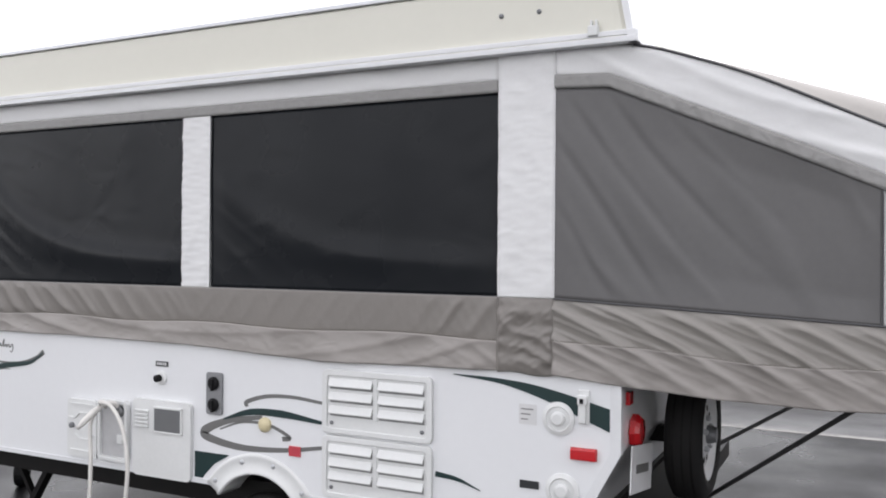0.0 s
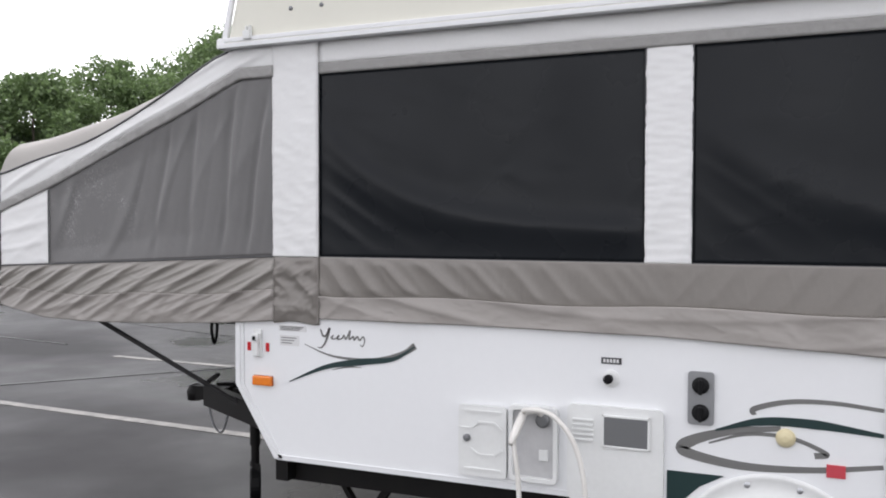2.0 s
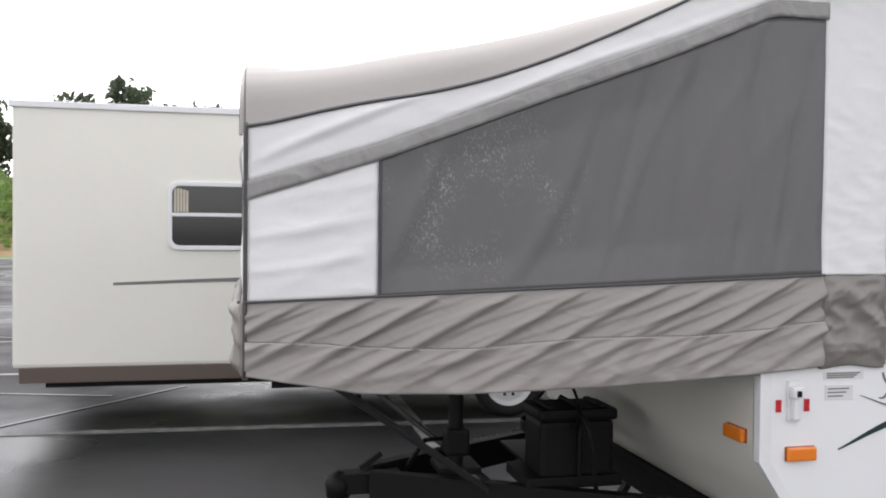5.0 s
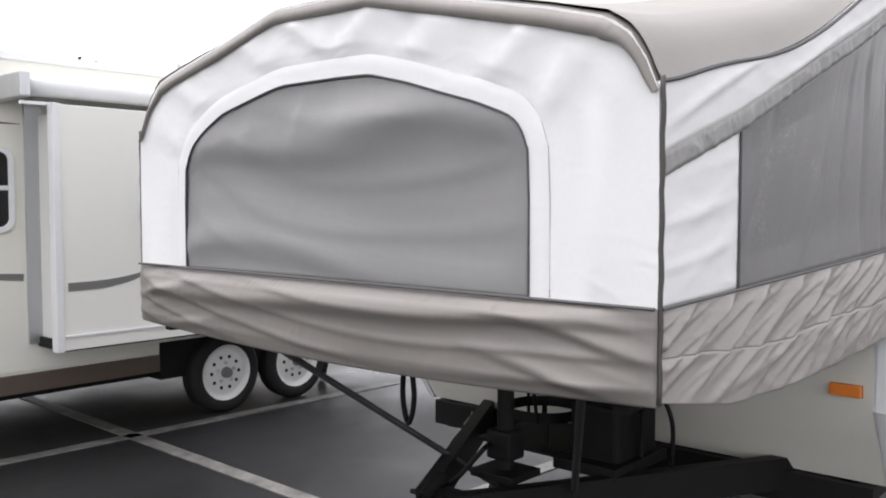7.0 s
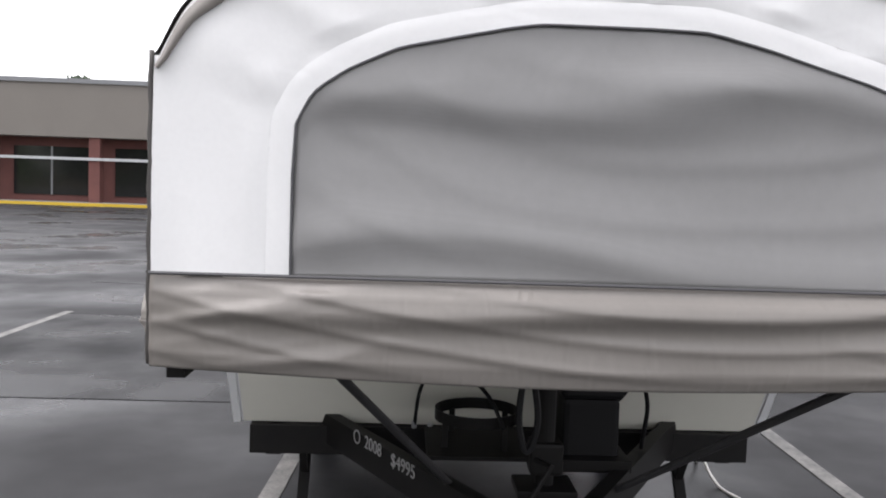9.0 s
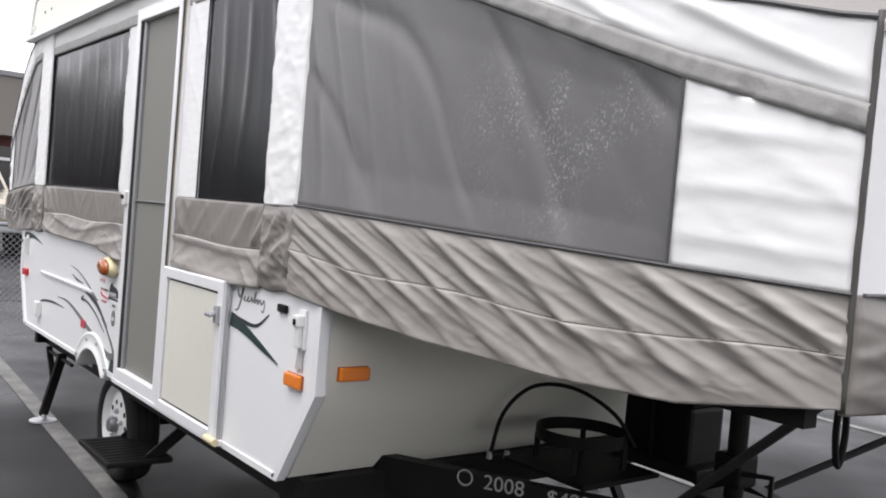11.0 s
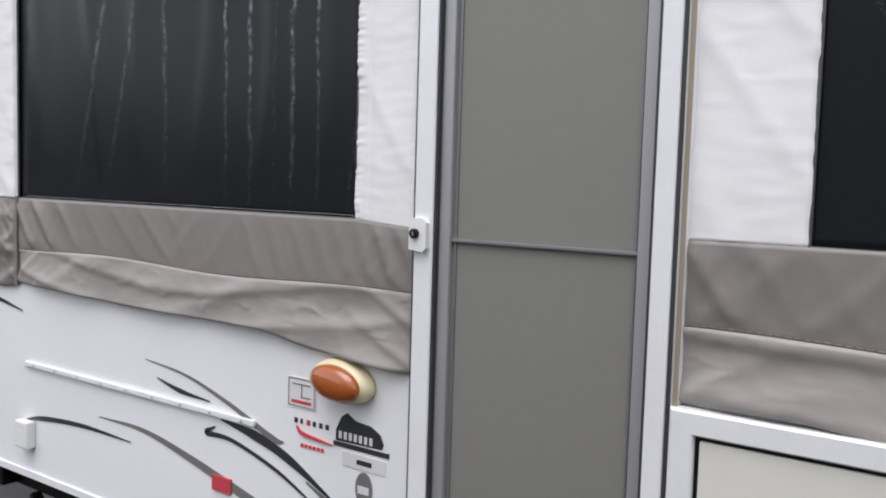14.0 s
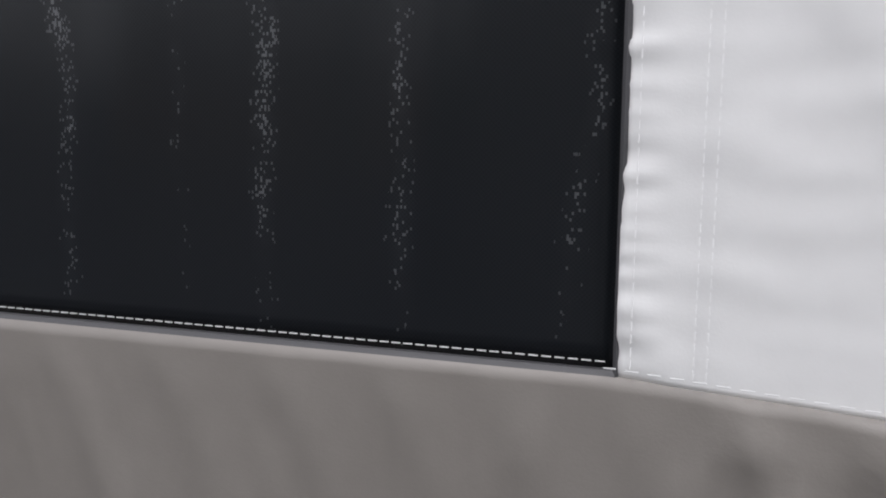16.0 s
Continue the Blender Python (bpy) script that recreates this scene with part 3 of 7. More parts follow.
for s in (0, 1):
    o = 0.045
    bm = rects(s, -0.062, L + 0.062, RZ0 - 0.008, RZ0 + 0.012, o - 0.03, o + 0.010, 0.003)
    rect(bm, s, -0.06, L + 0.06, RZ0 + 0.016, RZ0 + 0.034, o - 0.03, o + 0.004, 0.003)
    part("roof_lip", bm, TRIM_WHITE, roof, "white extruded roof edge")
    part("roof_top_trim", rects(s, 0.03, L - 0.03, RZ1 - 0.022, RZ1 - 0.004, 0.0, 0.032, 0.003), ALU, roof)
    for x in (0.28, 0.42, L - 0.42, L - 0.28):
        bm = bmesh.new()
        c = side(s, x, RZ0 + 0.13, 0.026)
        revolve(bm, [(0.009, 0), (0.009, 0.006), (0.003, 0.009)], Matrix.Translation(c) @ (Matrix.Rotation(math.pi, 4, "Z") if s == 0 else Matrix.Identity(4)), 10)
        part("roof_screw", bm, ALU_DARK, roof)
    for x in (0.07, L - 0.10):
        bm = rects(s, x, x + 0.035, RZ0 + 0.02, RZ0 + 0.055, 0.04, 0.062, 0.004)
        rect(bm, s, x + 0.006, x + 0.012, RZ0 + 0.055, RZ0 + 0.075, 0.035, 0.05)
        rect(bm, s, x + 0.023, x + 0.029, RZ0 + 0.055, RZ0 + 0.075, 0.035, 0.05)
        part("roof_latch", bm, PLASTIC, roof)
for s in (0, 1):
    for sg, xe in ((1, 0), (-1, L)):
        bm = beam(bmesh.new(), side(s, xe - sg * 0.036, RZ0 + 0.036, 0.030), side(s, xe + sg * 0.002, RZ1 - 0.028, 0.022), 0.016, 0.022)
        beam(bm, side(s, xe + sg * 0.002, RZ1 - 0.028, 0.022), side(s, xe + sg * 0.05, RZ1 - 0.010, 0.016), 0.016, 0.020)
        part("roof_corner_trim", bm, TRIM_WHITE, roof)
for x0, x1 in ((-0.065, -0.03), (L + 0.03, L + 0.065)):
    part("roof_end_lip", boxed(x0, x1, -0.05, W + 0.05, RZ0 - 0.008, RZ0 + 0.03, 0.003), TRIM_WHITE, roof)

# ---- tent walls along the sides ----
SEAM, TOPW = 1.39, 2.112


def seam_at(s, x):
    """Height of the seam under the windows; on the kerb side it drops a little towards the door."""
    if s == 0:
        return SEAM
    return 1.384 - (0.012 * min(1, (1.843 - x) / 0.161) if 1.6 < x < 1.843 else 0)


def flat(z):
    return lambda x: z


def white_strip(s, x0, x1, z1, seed, out=0.0, nu=16, nv=140, amp=0.0035):
    """White canvas between two seams: puckered along its edges, gently creased between."""
    place = lambda x, z, o: side(s, x, z, out + o)

    def crease(a, b):
        e = max(0, 1 - min(a - x0, x1 - a) / 0.024)
        return amp * 0.45 * e * noise.noise(Vector((a * 8 + seed, b * (115 if nu > 30 else 62), seed))) + (crumple(a, b, 9, 0.0022, seed) if x1 - x0 > 0.2 else 0) + (0.0016 if x1 - x0 < 0.16 else 0.0006) * noise.noise(Vector((a * 16 + seed, b * 62, seed * 3))) + 0.003 * noise.noise(Vector((a * 7, b * 4, seed))) + fold(a, b, 58, 46, 0.0028, seed, 4)
    return cloth("white_panel", WHITE_CANVAS, camper, place, (x0, x1), lambda x: seam_at(s, x), flat(z1), nu, nv, crease, "white canvas strip", taper=False)


def window(s, x0, x1, seed, wet, pull=1.0):
    place = lambda x, z, o: side(s, x, z, -0.004 + o)
    belly = lambda a, b, h: 0.012 * math.sin(math.pi * min(1, max(0, h))) * noise.noise(Vector((a * 1.6, b * 1.4, seed)))

    def crease(a, b):
        h = (b - SEAM) / (TOPW - SEAM)
        if wet:
            return fold(a, b, 88, 26, 0.005, seed, 2.5) + belly(a, b, h)
        u = a - x0
        smile = SEAM + 0.08 + 0.43 * math.exp(-u / 0.36)       # the slack gathers along this line
        t = (b - smile) / (0.055 if b > smile else 0.10)
        slack = 0.020 * math.exp(-t * t) * (0.8 + 0.35 * noise.noise(Vector((a * 2.2, b * 2, seed))))
        low = fold(a, b, 143, 64, 0.007 * max(0, 1 - u / 0.55) * max(0, min(1, (smile - b) / 0.08)), seed + 6, 2.0)
        high = fold(a, b, 160, 62, 0.006 * max(0, 1 - abs(u - 0.35) / 0.6) * max(0, (h - 0.72) / 0.28), seed + 4, 2.2)
        fine = 0.0012 * noise.noise(Vector((a * 26, b * 7, seed))) * math.exp(-t * t)
        return (slack + low + high + fine) * pull + belly(a, b, h)
    ob = cloth("window_cover", VINYL_WET if wet else VINYL, camper, place, (x0, x1), lambda x: seam_at(s, x), flat(TOPW), 90, 50, crease, "smoke-dark vinyl window cover")
    bm = bmesh.new()
    tube(bm, [side(s, x0, TOPW, 0.002), side(s, x0, seam_at(s, x0), 0.002), side(s, x1, seam_at(s, x1), 0.002), side(s, x1, TOPW, 0.002)], 0.0035, 6)
    part("window_piping", bm, PIPING, ob)
    return ob


def skirt(s, x0, x1, hem, seed, stiff=1.0):
    """Two sewn strips of tan canvas under the windows; the lower one hangs over the box."""
    place = lambda x, z, o: side(s, x, z, 0.006 + o)
    by_door = s == 1 and x0 > 1.5

    def up(a, b):
        e = min(1, (min(a - x0, x1 - a)) / (0.15 if by_door and a < 2.2 else min(0.35, 0.22 * (x1 - x0))))
        long_pull = 0.024 * max(0, 1 - (a - x0) / 1.5) * (1 if s == 0 else 0 if by_door else 0.25)
        return fold(a, b, 131, 58, long_pull, seed + 2, 2.4) + fold(a, b, 66 if by_door and a < 2.2 else 128 if a < (x0 + x1) / 2 else 52, 105 if by_door and a < 2.2 else 70, 0.015 * (1.05 - e) * stiff + 0.0015, seed, 2.6) + fold(a, b, 120, 160, 0.004 * (1.1 - e), seed + 9, 2.4)

    def down(a, b):
        h = max(0, min(1, (b - hem(a)) / 0.11))
        g = 0.2 + 0.8 * min(1, min(a - x0, x1 - a) / 0.07)
        return g * (0.003 + 0.006 * (1 - h)) + fold(a, b, 35 if a < (x0 + x1) / 2 else 145, 85, 0.008 * max(0, 1 - min(a - x0, x1 - a) / 0.22), seed + 5, 2.4) + g * drape(a, b, (x0 + x1) / 2, 0.12, 70, 0.005 * stiff, seed + 3, 2.2) + g * (crumple(a, b, 7, 0.002, seed) + fold(a, b, 160, 31, 0.005, seed + 8, 3)) + 0.009 * noise.noise(Vector((a * 5, b * 8, seed)))
    mid = lambda x: SEAM - 0.150 + 0.006 * math.sin(x * 7 + seed)
    cloth("skirt_top", TAN, camper, place, (x0, x1), mid, lambda x: seam_at(s, x), max(30, int((x1 - x0) * 90)), 20, up, "tan canvas skirt")
    cloth("skirt_hem", TAN_LIGHT, camper, place, (x0, x1), hem, mid, max(30, int((x1 - x0) * 90)), 18, down, "pale tan canvas hem hanging loose", taper=False)
    bm = bmesh.new()
    n = int((x1 - x0) / 0.014)
    for k in range(n):
        x = x0 + 0.014 * k
        z = mid(x) + 0.004
        o = 0.008 + up(x, z) * 0.2
        beam(bm, side(s, x, z, o + 0.002), side(s, x + 0.009, mid(x + 0.009) + 0.004, o + 0.002), 0.0010, 0.0012)
    tagged(part("stitching", bm, TAN_LIGHT, camper), kind="stuff")


def corner_patch(s, x0, x1, seed):
    place = lambda x, z, o: side(s, x, z, 0.010 + o)
    lo = lambda x: 1.125 + 0.005 * math.sin((x - x0) / (x1 - x0) * math.pi * 2 + seed)
    cloth("corner_gusset", TAN, camper, place, (x0, x1), lo, lambda x: seam_at(s, x), 40, 46,
          lambda a, b: fold(a, b, 30, 40, 0.008, seed, 2.2) + fold(a, b, 150, 31, 0.008, seed + 5, 2.2) + crumple(a, b, 10, 0.009, seed), "crumpled tan corner piece")
    for x in (x0, x1):
        part("gusset_piping", tube(bmesh.new(), [side(s, x, 1.13, 0.012), side(s, x, SEAM, 0.010)], 0.004, 6), TAN, camper)


def head(s, x0, x1, seed):
    """The grey band over the windows and the white strip up to the roof."""
    place = lambda x, z, o: side(s, x, z, 0.004 + o)
    cloth("window_band", BAND, camper, place, (x0, x1), flat(TOPW), lambda x: TOPW + 0.043, int((x1 - x0) * 60), 4,
          lambda a, b: 0.003 * noise.noise(Vector((a * 30, b * 8, seed))) + 0.002, "grey webbing band", taper=False)
    cloth("head_strip", WHITE_CANVAS, camper, lambda x, z, o: side(s, x, z, o), (x0, x1), flat(TOPW + 0.043), flat(RZ0 + 0.002), int((x1 - x0) * 40), 8,
          lambda a, b: fold(a, b, 165, 30, 0.008, seed, 2), "white canvas strip under the roof edge")


# street side
head(0, 0.39, 3.135, 1.1)
window(0, 0.39, 1.665, 2.0, False)
window(0, 1.82, 3.135, 3.7, False, 0.55)
white_strip(0, 1.665, 1.82, TOPW + 0.005, 4.2, 0.004)
for x0, x1, q in ((0.18, 0.39, 5.1), (3.135, 3.345, 6.3)):
    for s in (0, 1):
        white_strip(s, x0, x1, RZ0, q + s, 0.012)
        corner_patch(s, x0, x1, q + 2 * s)
skirt(0, 0.39, 3.135, line([(0.39, 1.145), (1.0, 1.15), (1.7, 1.145), (2.4, 1.115), (2.8, 1.125), (3.135, 1.13)]), 7.7)
# kerb side
head(1, 0.39, 3.135, 2.1)
window(1, 0.39, 0.962, 8.1, True)
window(1, 1.843, 3.135, 9.4, True)
white_strip(1, 0.962, 1.152, TOPW + 0.005, 10.2, 0.004)
white_strip(1, 1.679, 1.843, TOPW + 0.005, 11.7, 0.004, 44, 300, 0.0055)
skirt(1, 0.39, 1.152, line([(0.39, 1.12), (0.7, 1.105), (0.95, 1.125), (1.165, 1.125)]), 12.9, 1.4)
skirt(1, 1.679, 3.135, line([(1.70, 1.085), (1.95, 1.10), (2.1, 1.125), (2.6, 1.125), (3.135, 1.14)]), 14.1, 1.5)

# sewing along the kerb-side window and white strip
bm = bmesh.new()
for k in range(190):
    x = 1.848 + 0.0066 * k
    z = seam_at(1, x) + 0.0075
    beam(bm, side(1, x, z, 0.006), side(1, x + 0.0048, z, 0.006), 0.0006, 0.0006)
tagged(part("stitching", bm, PAPER, camper), kind="stuff")
bm = bmesh.new()
for x in (1.694, 1.801, 1.807, 1.836):
    for k in range(110):
        z = seam_at(1, x) + 0.006 + 0.0063 * k
        beam(bm, side(1, x, z, 0.0085), side(1, x, z + 0.004, 0.0080), 0.0005, 0.0006)
for k in range(16):
    x = 1.685 + 0.0105 * k
    z = seam_at(1, x) + 0.005
    beam(bm, side(1, x, z, 0.0085), side(1, x + 0.006, z, 0.0080), 0.0005, 0.0006)
tagged(part("stitching", bm, WHITE_CANVAS, camper), kind="stuff")


bm = bmesh.new()
for x in (1.688, 1.1465):
    for k in range(38):
        z = 1.12 + 0.007 * k
        beam(bm, side(1, x, z, 0.016), side(1, x, z + 0.004, 0.016), 0.0012, 0.0012)
tagged(part("stitching", bm, TAN_LIGHT, camper), kind="stuff")


# ---- tent ends over the fold-out bunks ----
def bunk(inner, knee, frame_x, outer, sgn, edge, band_low, label, seed):
    """inner: where the side cloth meets the corner post; outer: the far end; edge, band_low: heights of the top edge and of the
    window's top over the distance from the outer end."""
    d = lambda x: abs(x - outer)                     # distance from the outer end
    rough_edge = edge
    edge = lambda v: sum(rough_edge(max(0.0, v) + k * 0.05) for k in (-2, -1, 0, 1, 2)) / 5
    tent = part("bunk_platform", boxed(min(outer + sgn * 0.03, frame_x), max(outer + sgn * 0.03, frame_x), 0.08, W - 0.18, 1.13, 1.17), BLACK, camper, label)
    span = abs(inner - outer)
    seam = lambda x: 1.32 + 0.07 * d(x) / span
    low = line([(0, 1.135), (0.18 * span, 1.085), (0.35 * span, 1.078), (0.6 * span, 1.088), (0.85 * span, 1.11), (span, 1.13)])
    hem = lambda x: low(d(x))
    mid = lambda x: hem(x) + (seam(x) - hem(x)) * 0.47 + 0.006 * math.sin(9 * x)
    top = lambda x: edge(d(x))
    bl = lambda x: band_low(d(x))
    bu = lambda x: bl(x) + 0.046
    wx = outer + 0.335 * (1 if inner > outer else -1)      # where the white end piece stops
    us = lambda p, q: (min(p, q), max(p, q))
    for s in (0, 1):
        q = seed + 10 * s
        place = lambda x, z, o, s=s: side(s, x, z, o + 0.010 * min(1, d(x) / span) - (0.04 if s == 0 else 0.125) * max(0, 1 - d(x) / span) ** 1.5)

        def pleats(a, b, q=q):
            lean = 27 if inner > outer else 153
            k = 1 - abs(2 * (0.5 - d(a) / span))
            return fold(a, b, lean, 74, 0.021 if q < 30 or inner < outer else 0.016, q, 2.0) + fold(a, b, lean - 6 if inner > outer else lean + 6, 170, 0.006, q + 8, 2.4) + 0.004 * k

        def upper(a, b, pleats=pleats):
            return pleats(a, b) * min(1, max(0, seam(a) - b) / 0.035 + 0.12) + 0.003

        def lower(a, b, pleats=pleats, q=q):
            h = min(1, max(0, (b - hem(a)) / (mid(a) - hem(a))))
            return 0.004 + pleats(a, b) * (0.18 + 0.82 * h ** 1.4) + fold(a, b, 12 if inner > outer else 168, 48, 0.005, q + 4, 2.2) + fold(a, b, 42 if inner > outer else 138, 37, 0.004, q + 14, 3) + crumple(a, b, 6.5, 0.0028, q)
        cloth("skirt_top", TAN_MID, tent, place, us(outer, inner), mid, seam, 200, 26, upper, "pleated tan canvas skirt", taper=False)
        cloth("skirt_hem", TAN_LIGHT, tent, place, us(outer, inner), hem, mid, 200, 22, lower, "pale tan canvas hem", taper=False)
        bm = bmesh.new()
        x = min(outer, inner) + 0.01
        while x < max(outer, inner) - 0.02:
            p, r = [place(v, mid(v) + 0.003, upper(v, mid(v) + 0.003) + 0.003) for v in (x, x + 0.010)]
            beam(bm, p, r, 0.0012, 0.0014)
            x += 0.016
        tagged(part("stitching", bm, TAN_LIGHT, tent), kind="stuff")
        cloth("side_end_panel", WHITE_CANVAS, tent, place, us(outer, wx), seam, bl, 22, 30,
              lambda a, b, q=q: fold(a, b, 8, 70, 0.005, q, 2.6) + crumple(a, b, 8, 0.0015, q) + fold(a, b, 30, 60, 0.0025, q + 3, 3) + 0.002 * noise.noise(Vector((a * 9, b * 30, q))), "white canvas end piece")
        cloth("side_window", MESH_GREY, tent, place, us(wx, inner), seam, bl, 130, 44,
              lambda a, b, q=q: fold(a, b, (66 if s == 0 else 50) if inner > outer else 128, 26 if s == 0 else 24, 0.005 if s == 0 else -0.016, q + 2, 4 if s == 0 else 7) + fold(a, b, 78 if inner > outer else 124, 44, (-0.022 if inner > outer else -0.010) * max(0, 1 - abs(inner - a) / 0.8) * (1 if s == 0 else 0.3), q + 12, 4) - 0.01 * math.sin(math.pi * min(1, d(a) / span)), "grey mesh window with its cover closed")
        cloth("side_band", BAND, tent, lambda x, z, o, s=s, place=place: place(x, z, o + 0.004), us(outer, inner), bl, bu, 180, 4,
              lambda a, b, q=q: 0.007 * noise.noise(Vector((a * 26, b * 8, q))) + 0.004 * noise.noise(Vector((a * 60 + b * 30, b * 12, q))) + 0.003, "grey webbing band", taper=False)
        cloth("side_top_panel", WHITE_CANVAS, tent, place, us(outer, inner), bu, top, 90, 12,
              lambda a, b, q=q: fold(a, b, 24 if inner > outer else 156, 66, 0.010, q + 6, 2.4) + crumple(a, b, 8, 0.0015, q) + 0.003 * noise.noise(Vector((a * 14, b * 20, q))), "white canvas under the tent roof")
        bm = bmesh.new()
        xs = np.linspace(outer, knee, 24)
        part("top_piping", tube(bm, [place(x, top(x), 0.003) for x in xs], 0.005, 6), PIPING, tent)
        part("window_edge", tube(bmesh.new(), [place(wx, z, 0.004) for z in np.linspace(seam(wx), bl(wx), 5)], 0.003, 6), PIPING, tent)
        part("seam_piping", tube(bmesh.new(), [place(x, seam(x), 0.008) for x in np.linspace(outer, inner, 24)], 0.0035, 6), PIPING, tent)
        bm = tube(bmesh.new(), [place(outer, z, 0.004 + 0.0015 * math.sin(z * 60)) for z in np.linspace(1.13, edge(0) + 0.01, 24)], 0.0055, 8)
        part("corner_piping", bm, TAN_DARK, tent, smooth=True)
    # end wall with its arched window
    ox = outer
    face = lambda y, z, o: Vector((ox + (-1 if inner > outer else 1) * (o + 0.004), y, z))
    Y0, Y1 = 0.04, W - 0.125
    MID = (Y0 + Y1) / 2
    half = MID - Y0
    hoop0 = line([(0.04, 1.725), (0.06, 1.785), (0.104, 1.838), (0.30, 1.893), (0.49, 1.936), (0.846, 2.016), (1.237, 2.022), (1.48, 1.960), (1.77, 1.895), (1.86, 1.868), (1.925, 1.820), (1.975, 1.725)])
    hoop = lambda y: sum(hoop0(min(Y1, max(Y0, y + k * 0.012))) for k in (-1, 0, 1)) / 3
    prof = lambda y: hoop(y) + 0.045 * min(1, min(y - Y0, Y1 - y) / 0.12)
    e0, crown = prof(Y0), max(prof(y) for y in np.linspace(Y0, Y1, 60))
    shape = lambda t: (prof(MID + half * t) - e0) / (crown - e0)
    archz0 = line([(0.345, 1.60), (0.349, 1.645), (0.366, 1.690), (0.40, 1.718), (0.496, 1.754), (0.602, 1.784), (0.712, 1.817), (0.84, 1.848), (0.95, 1.851), (1.19, 1.851), (1.25, 1.842), (1.322, 1.827), (1.48, 1.793), (1.58, 1.747), (1.65, 1.70), (1.682, 1.645), (1.69, 1.60)])
    archz = lambda y: sum(archz0(y + k * 0.01) * w for k, w in ((-2, 0.1), (-1, 0.2), (0, 0.4), (1, 0.2), (2, 0.1)))
    def end_skirt(a, b):
        h = (b - 1.10) / 0.22
        side_pull = max(0, abs(a - MID) / half - 0.45)
        return 0.016 - 0.05 * max(0, 0.38 - h) ** 1.3 + drape(a, b, MID + 0.25, 0.05, 40, 0.026, seed + 31, 1.6) + drape(a, b, MID - 0.4, 0.09, 95, 0.007, seed + 37, 2.0) \
            + fold(a, b, 13 if a < MID else 166, 60, 0.040 * side_pull, seed + 35, 2.0)
    cloth("skirt", TAN, tent, face, (Y0, Y1), lambda y: 1.125 - 0.03 * math.sin(math.pi * (y - Y0) / (Y1 - Y0)), flat(1.32), 160, 34,
          end_skirt, "tan canvas skirt pulled round the bunk end")
    cloth("end_window", END_GREY_BRIGHT, tent, face, (0.345, 1.69), flat(1.32), archz, 90, 50,
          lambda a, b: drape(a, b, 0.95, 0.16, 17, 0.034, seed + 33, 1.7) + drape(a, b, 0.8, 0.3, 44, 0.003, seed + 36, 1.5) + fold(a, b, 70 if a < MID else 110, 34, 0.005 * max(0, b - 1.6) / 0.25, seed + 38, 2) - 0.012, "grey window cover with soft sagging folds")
    arch = [(y, archz(y)) for y in (1.0175 - 0.6675 * math.cos(math.pi * k / 55) for k in range(56))]
    inn = [(0.345, 1.32), (0.345, 1.42), (0.345, 1.53)] + arch + [(1.69, 1.53), (1.69, 1.42), (1.69, 1.32)]
    out = [(Y0, 1.32), (Y0, 1.44), (Y0, 1.56)] + [(y, prof(y)) for y in np.concatenate(([Y0 + 0.003], np.linspace(Y0 + 0.03, Y1 - 0.03, 54), [Y1 - 0.003]))] + [(Y1, 1.56), (Y1, 1.44), (Y1, 1.32)]
    sew = []                                     # the outer seam of the band sewn round the window
    for k, (y, z) in enumerate(inn):
        (ya, za), (yb, zb) = inn[max(0, k - 2)], inn[min(len(inn) - 1, k + 2)]
        t = Vector((yb - ya, zb - za)).normalized()
        nn = Vector((-t.y, t.x))
        q = Vector((y, z)) + nn * 0.052
        sew.append((q.x, max(1.32, q.y)))

    def strip_between(name, low_, high_, nv, relief, words):
        bm = bmesh.new()
        rows_ = []
        for (y0, z0), (y1, z1) in zip(low_, high_):
            row = []
            for j in range(nv + 1):
                t = j / nv
                y, z = y0 + (y1 - y0) * t, z0 + (z1 - z0) * t
                row.append(bm.verts.new(face(y, z, relief(y, z, t))))
            rows_.append(row)
        for q, w in zip(rows_, rows_[1:]):
            for j in range(nv):
                bm.faces.new((q[j], q[j + 1], w[j + 1], w[j]))
        return part(name, bm, WHITE_CANVAS, tent, words, smooth=True)

    def wall_relief(y, z, t):
        e = max(0, min(1, 5 * t, 5 * (0.86 - t)))
        pucker = 0.003 * max(0, 1 - t * 7) * noise.noise(Vector((y * 45, z * 45, seed)))
        return e * (fold(y, z, 142 if y < MID else 38, 34, 0.011, seed + 40, 2.4) + fold(y, z, 100 if y < MID else 80, 58, 0.007 * max(0, min(1, (z - 1.72) / 0.12)), seed + 44, 2.4)
                    + 0.004 * noise.noise(Vector((y * 3, z * 3, seed)))) + pucker
    strip_between("end_wall", sew, out, 26, wall_relief, "white canvas end wall")
    strip_between("arch_band", inn, sew, 5, lambda y, z, t: 0.0035 - 0.0025 * t ** 6 + 0.0012 * noise.noise(Vector((y * 40, z * 40, seed))) + 0.002 * noise.noise(Vector((y * 9, z * 9, seed))), "white canvas band sewn round the window")
    bm = tube(bmesh.new(), [face(y, z, 0.005) for y, z in inn], 0.0028, 6)
    part("window_piping", bm, PIPING, tent)
    part("seam_piping", tube(bmesh.new(), [face(Y0, 1.32, 0.012), face(Y1, 1.32, 0.012)], 0.004, 6), PIPING, tent)
    # roof cloth, drawn from the end hoop up to the hard roof
    bm = bmesh.new()
    nx, ny = 44, 80
    grid = []
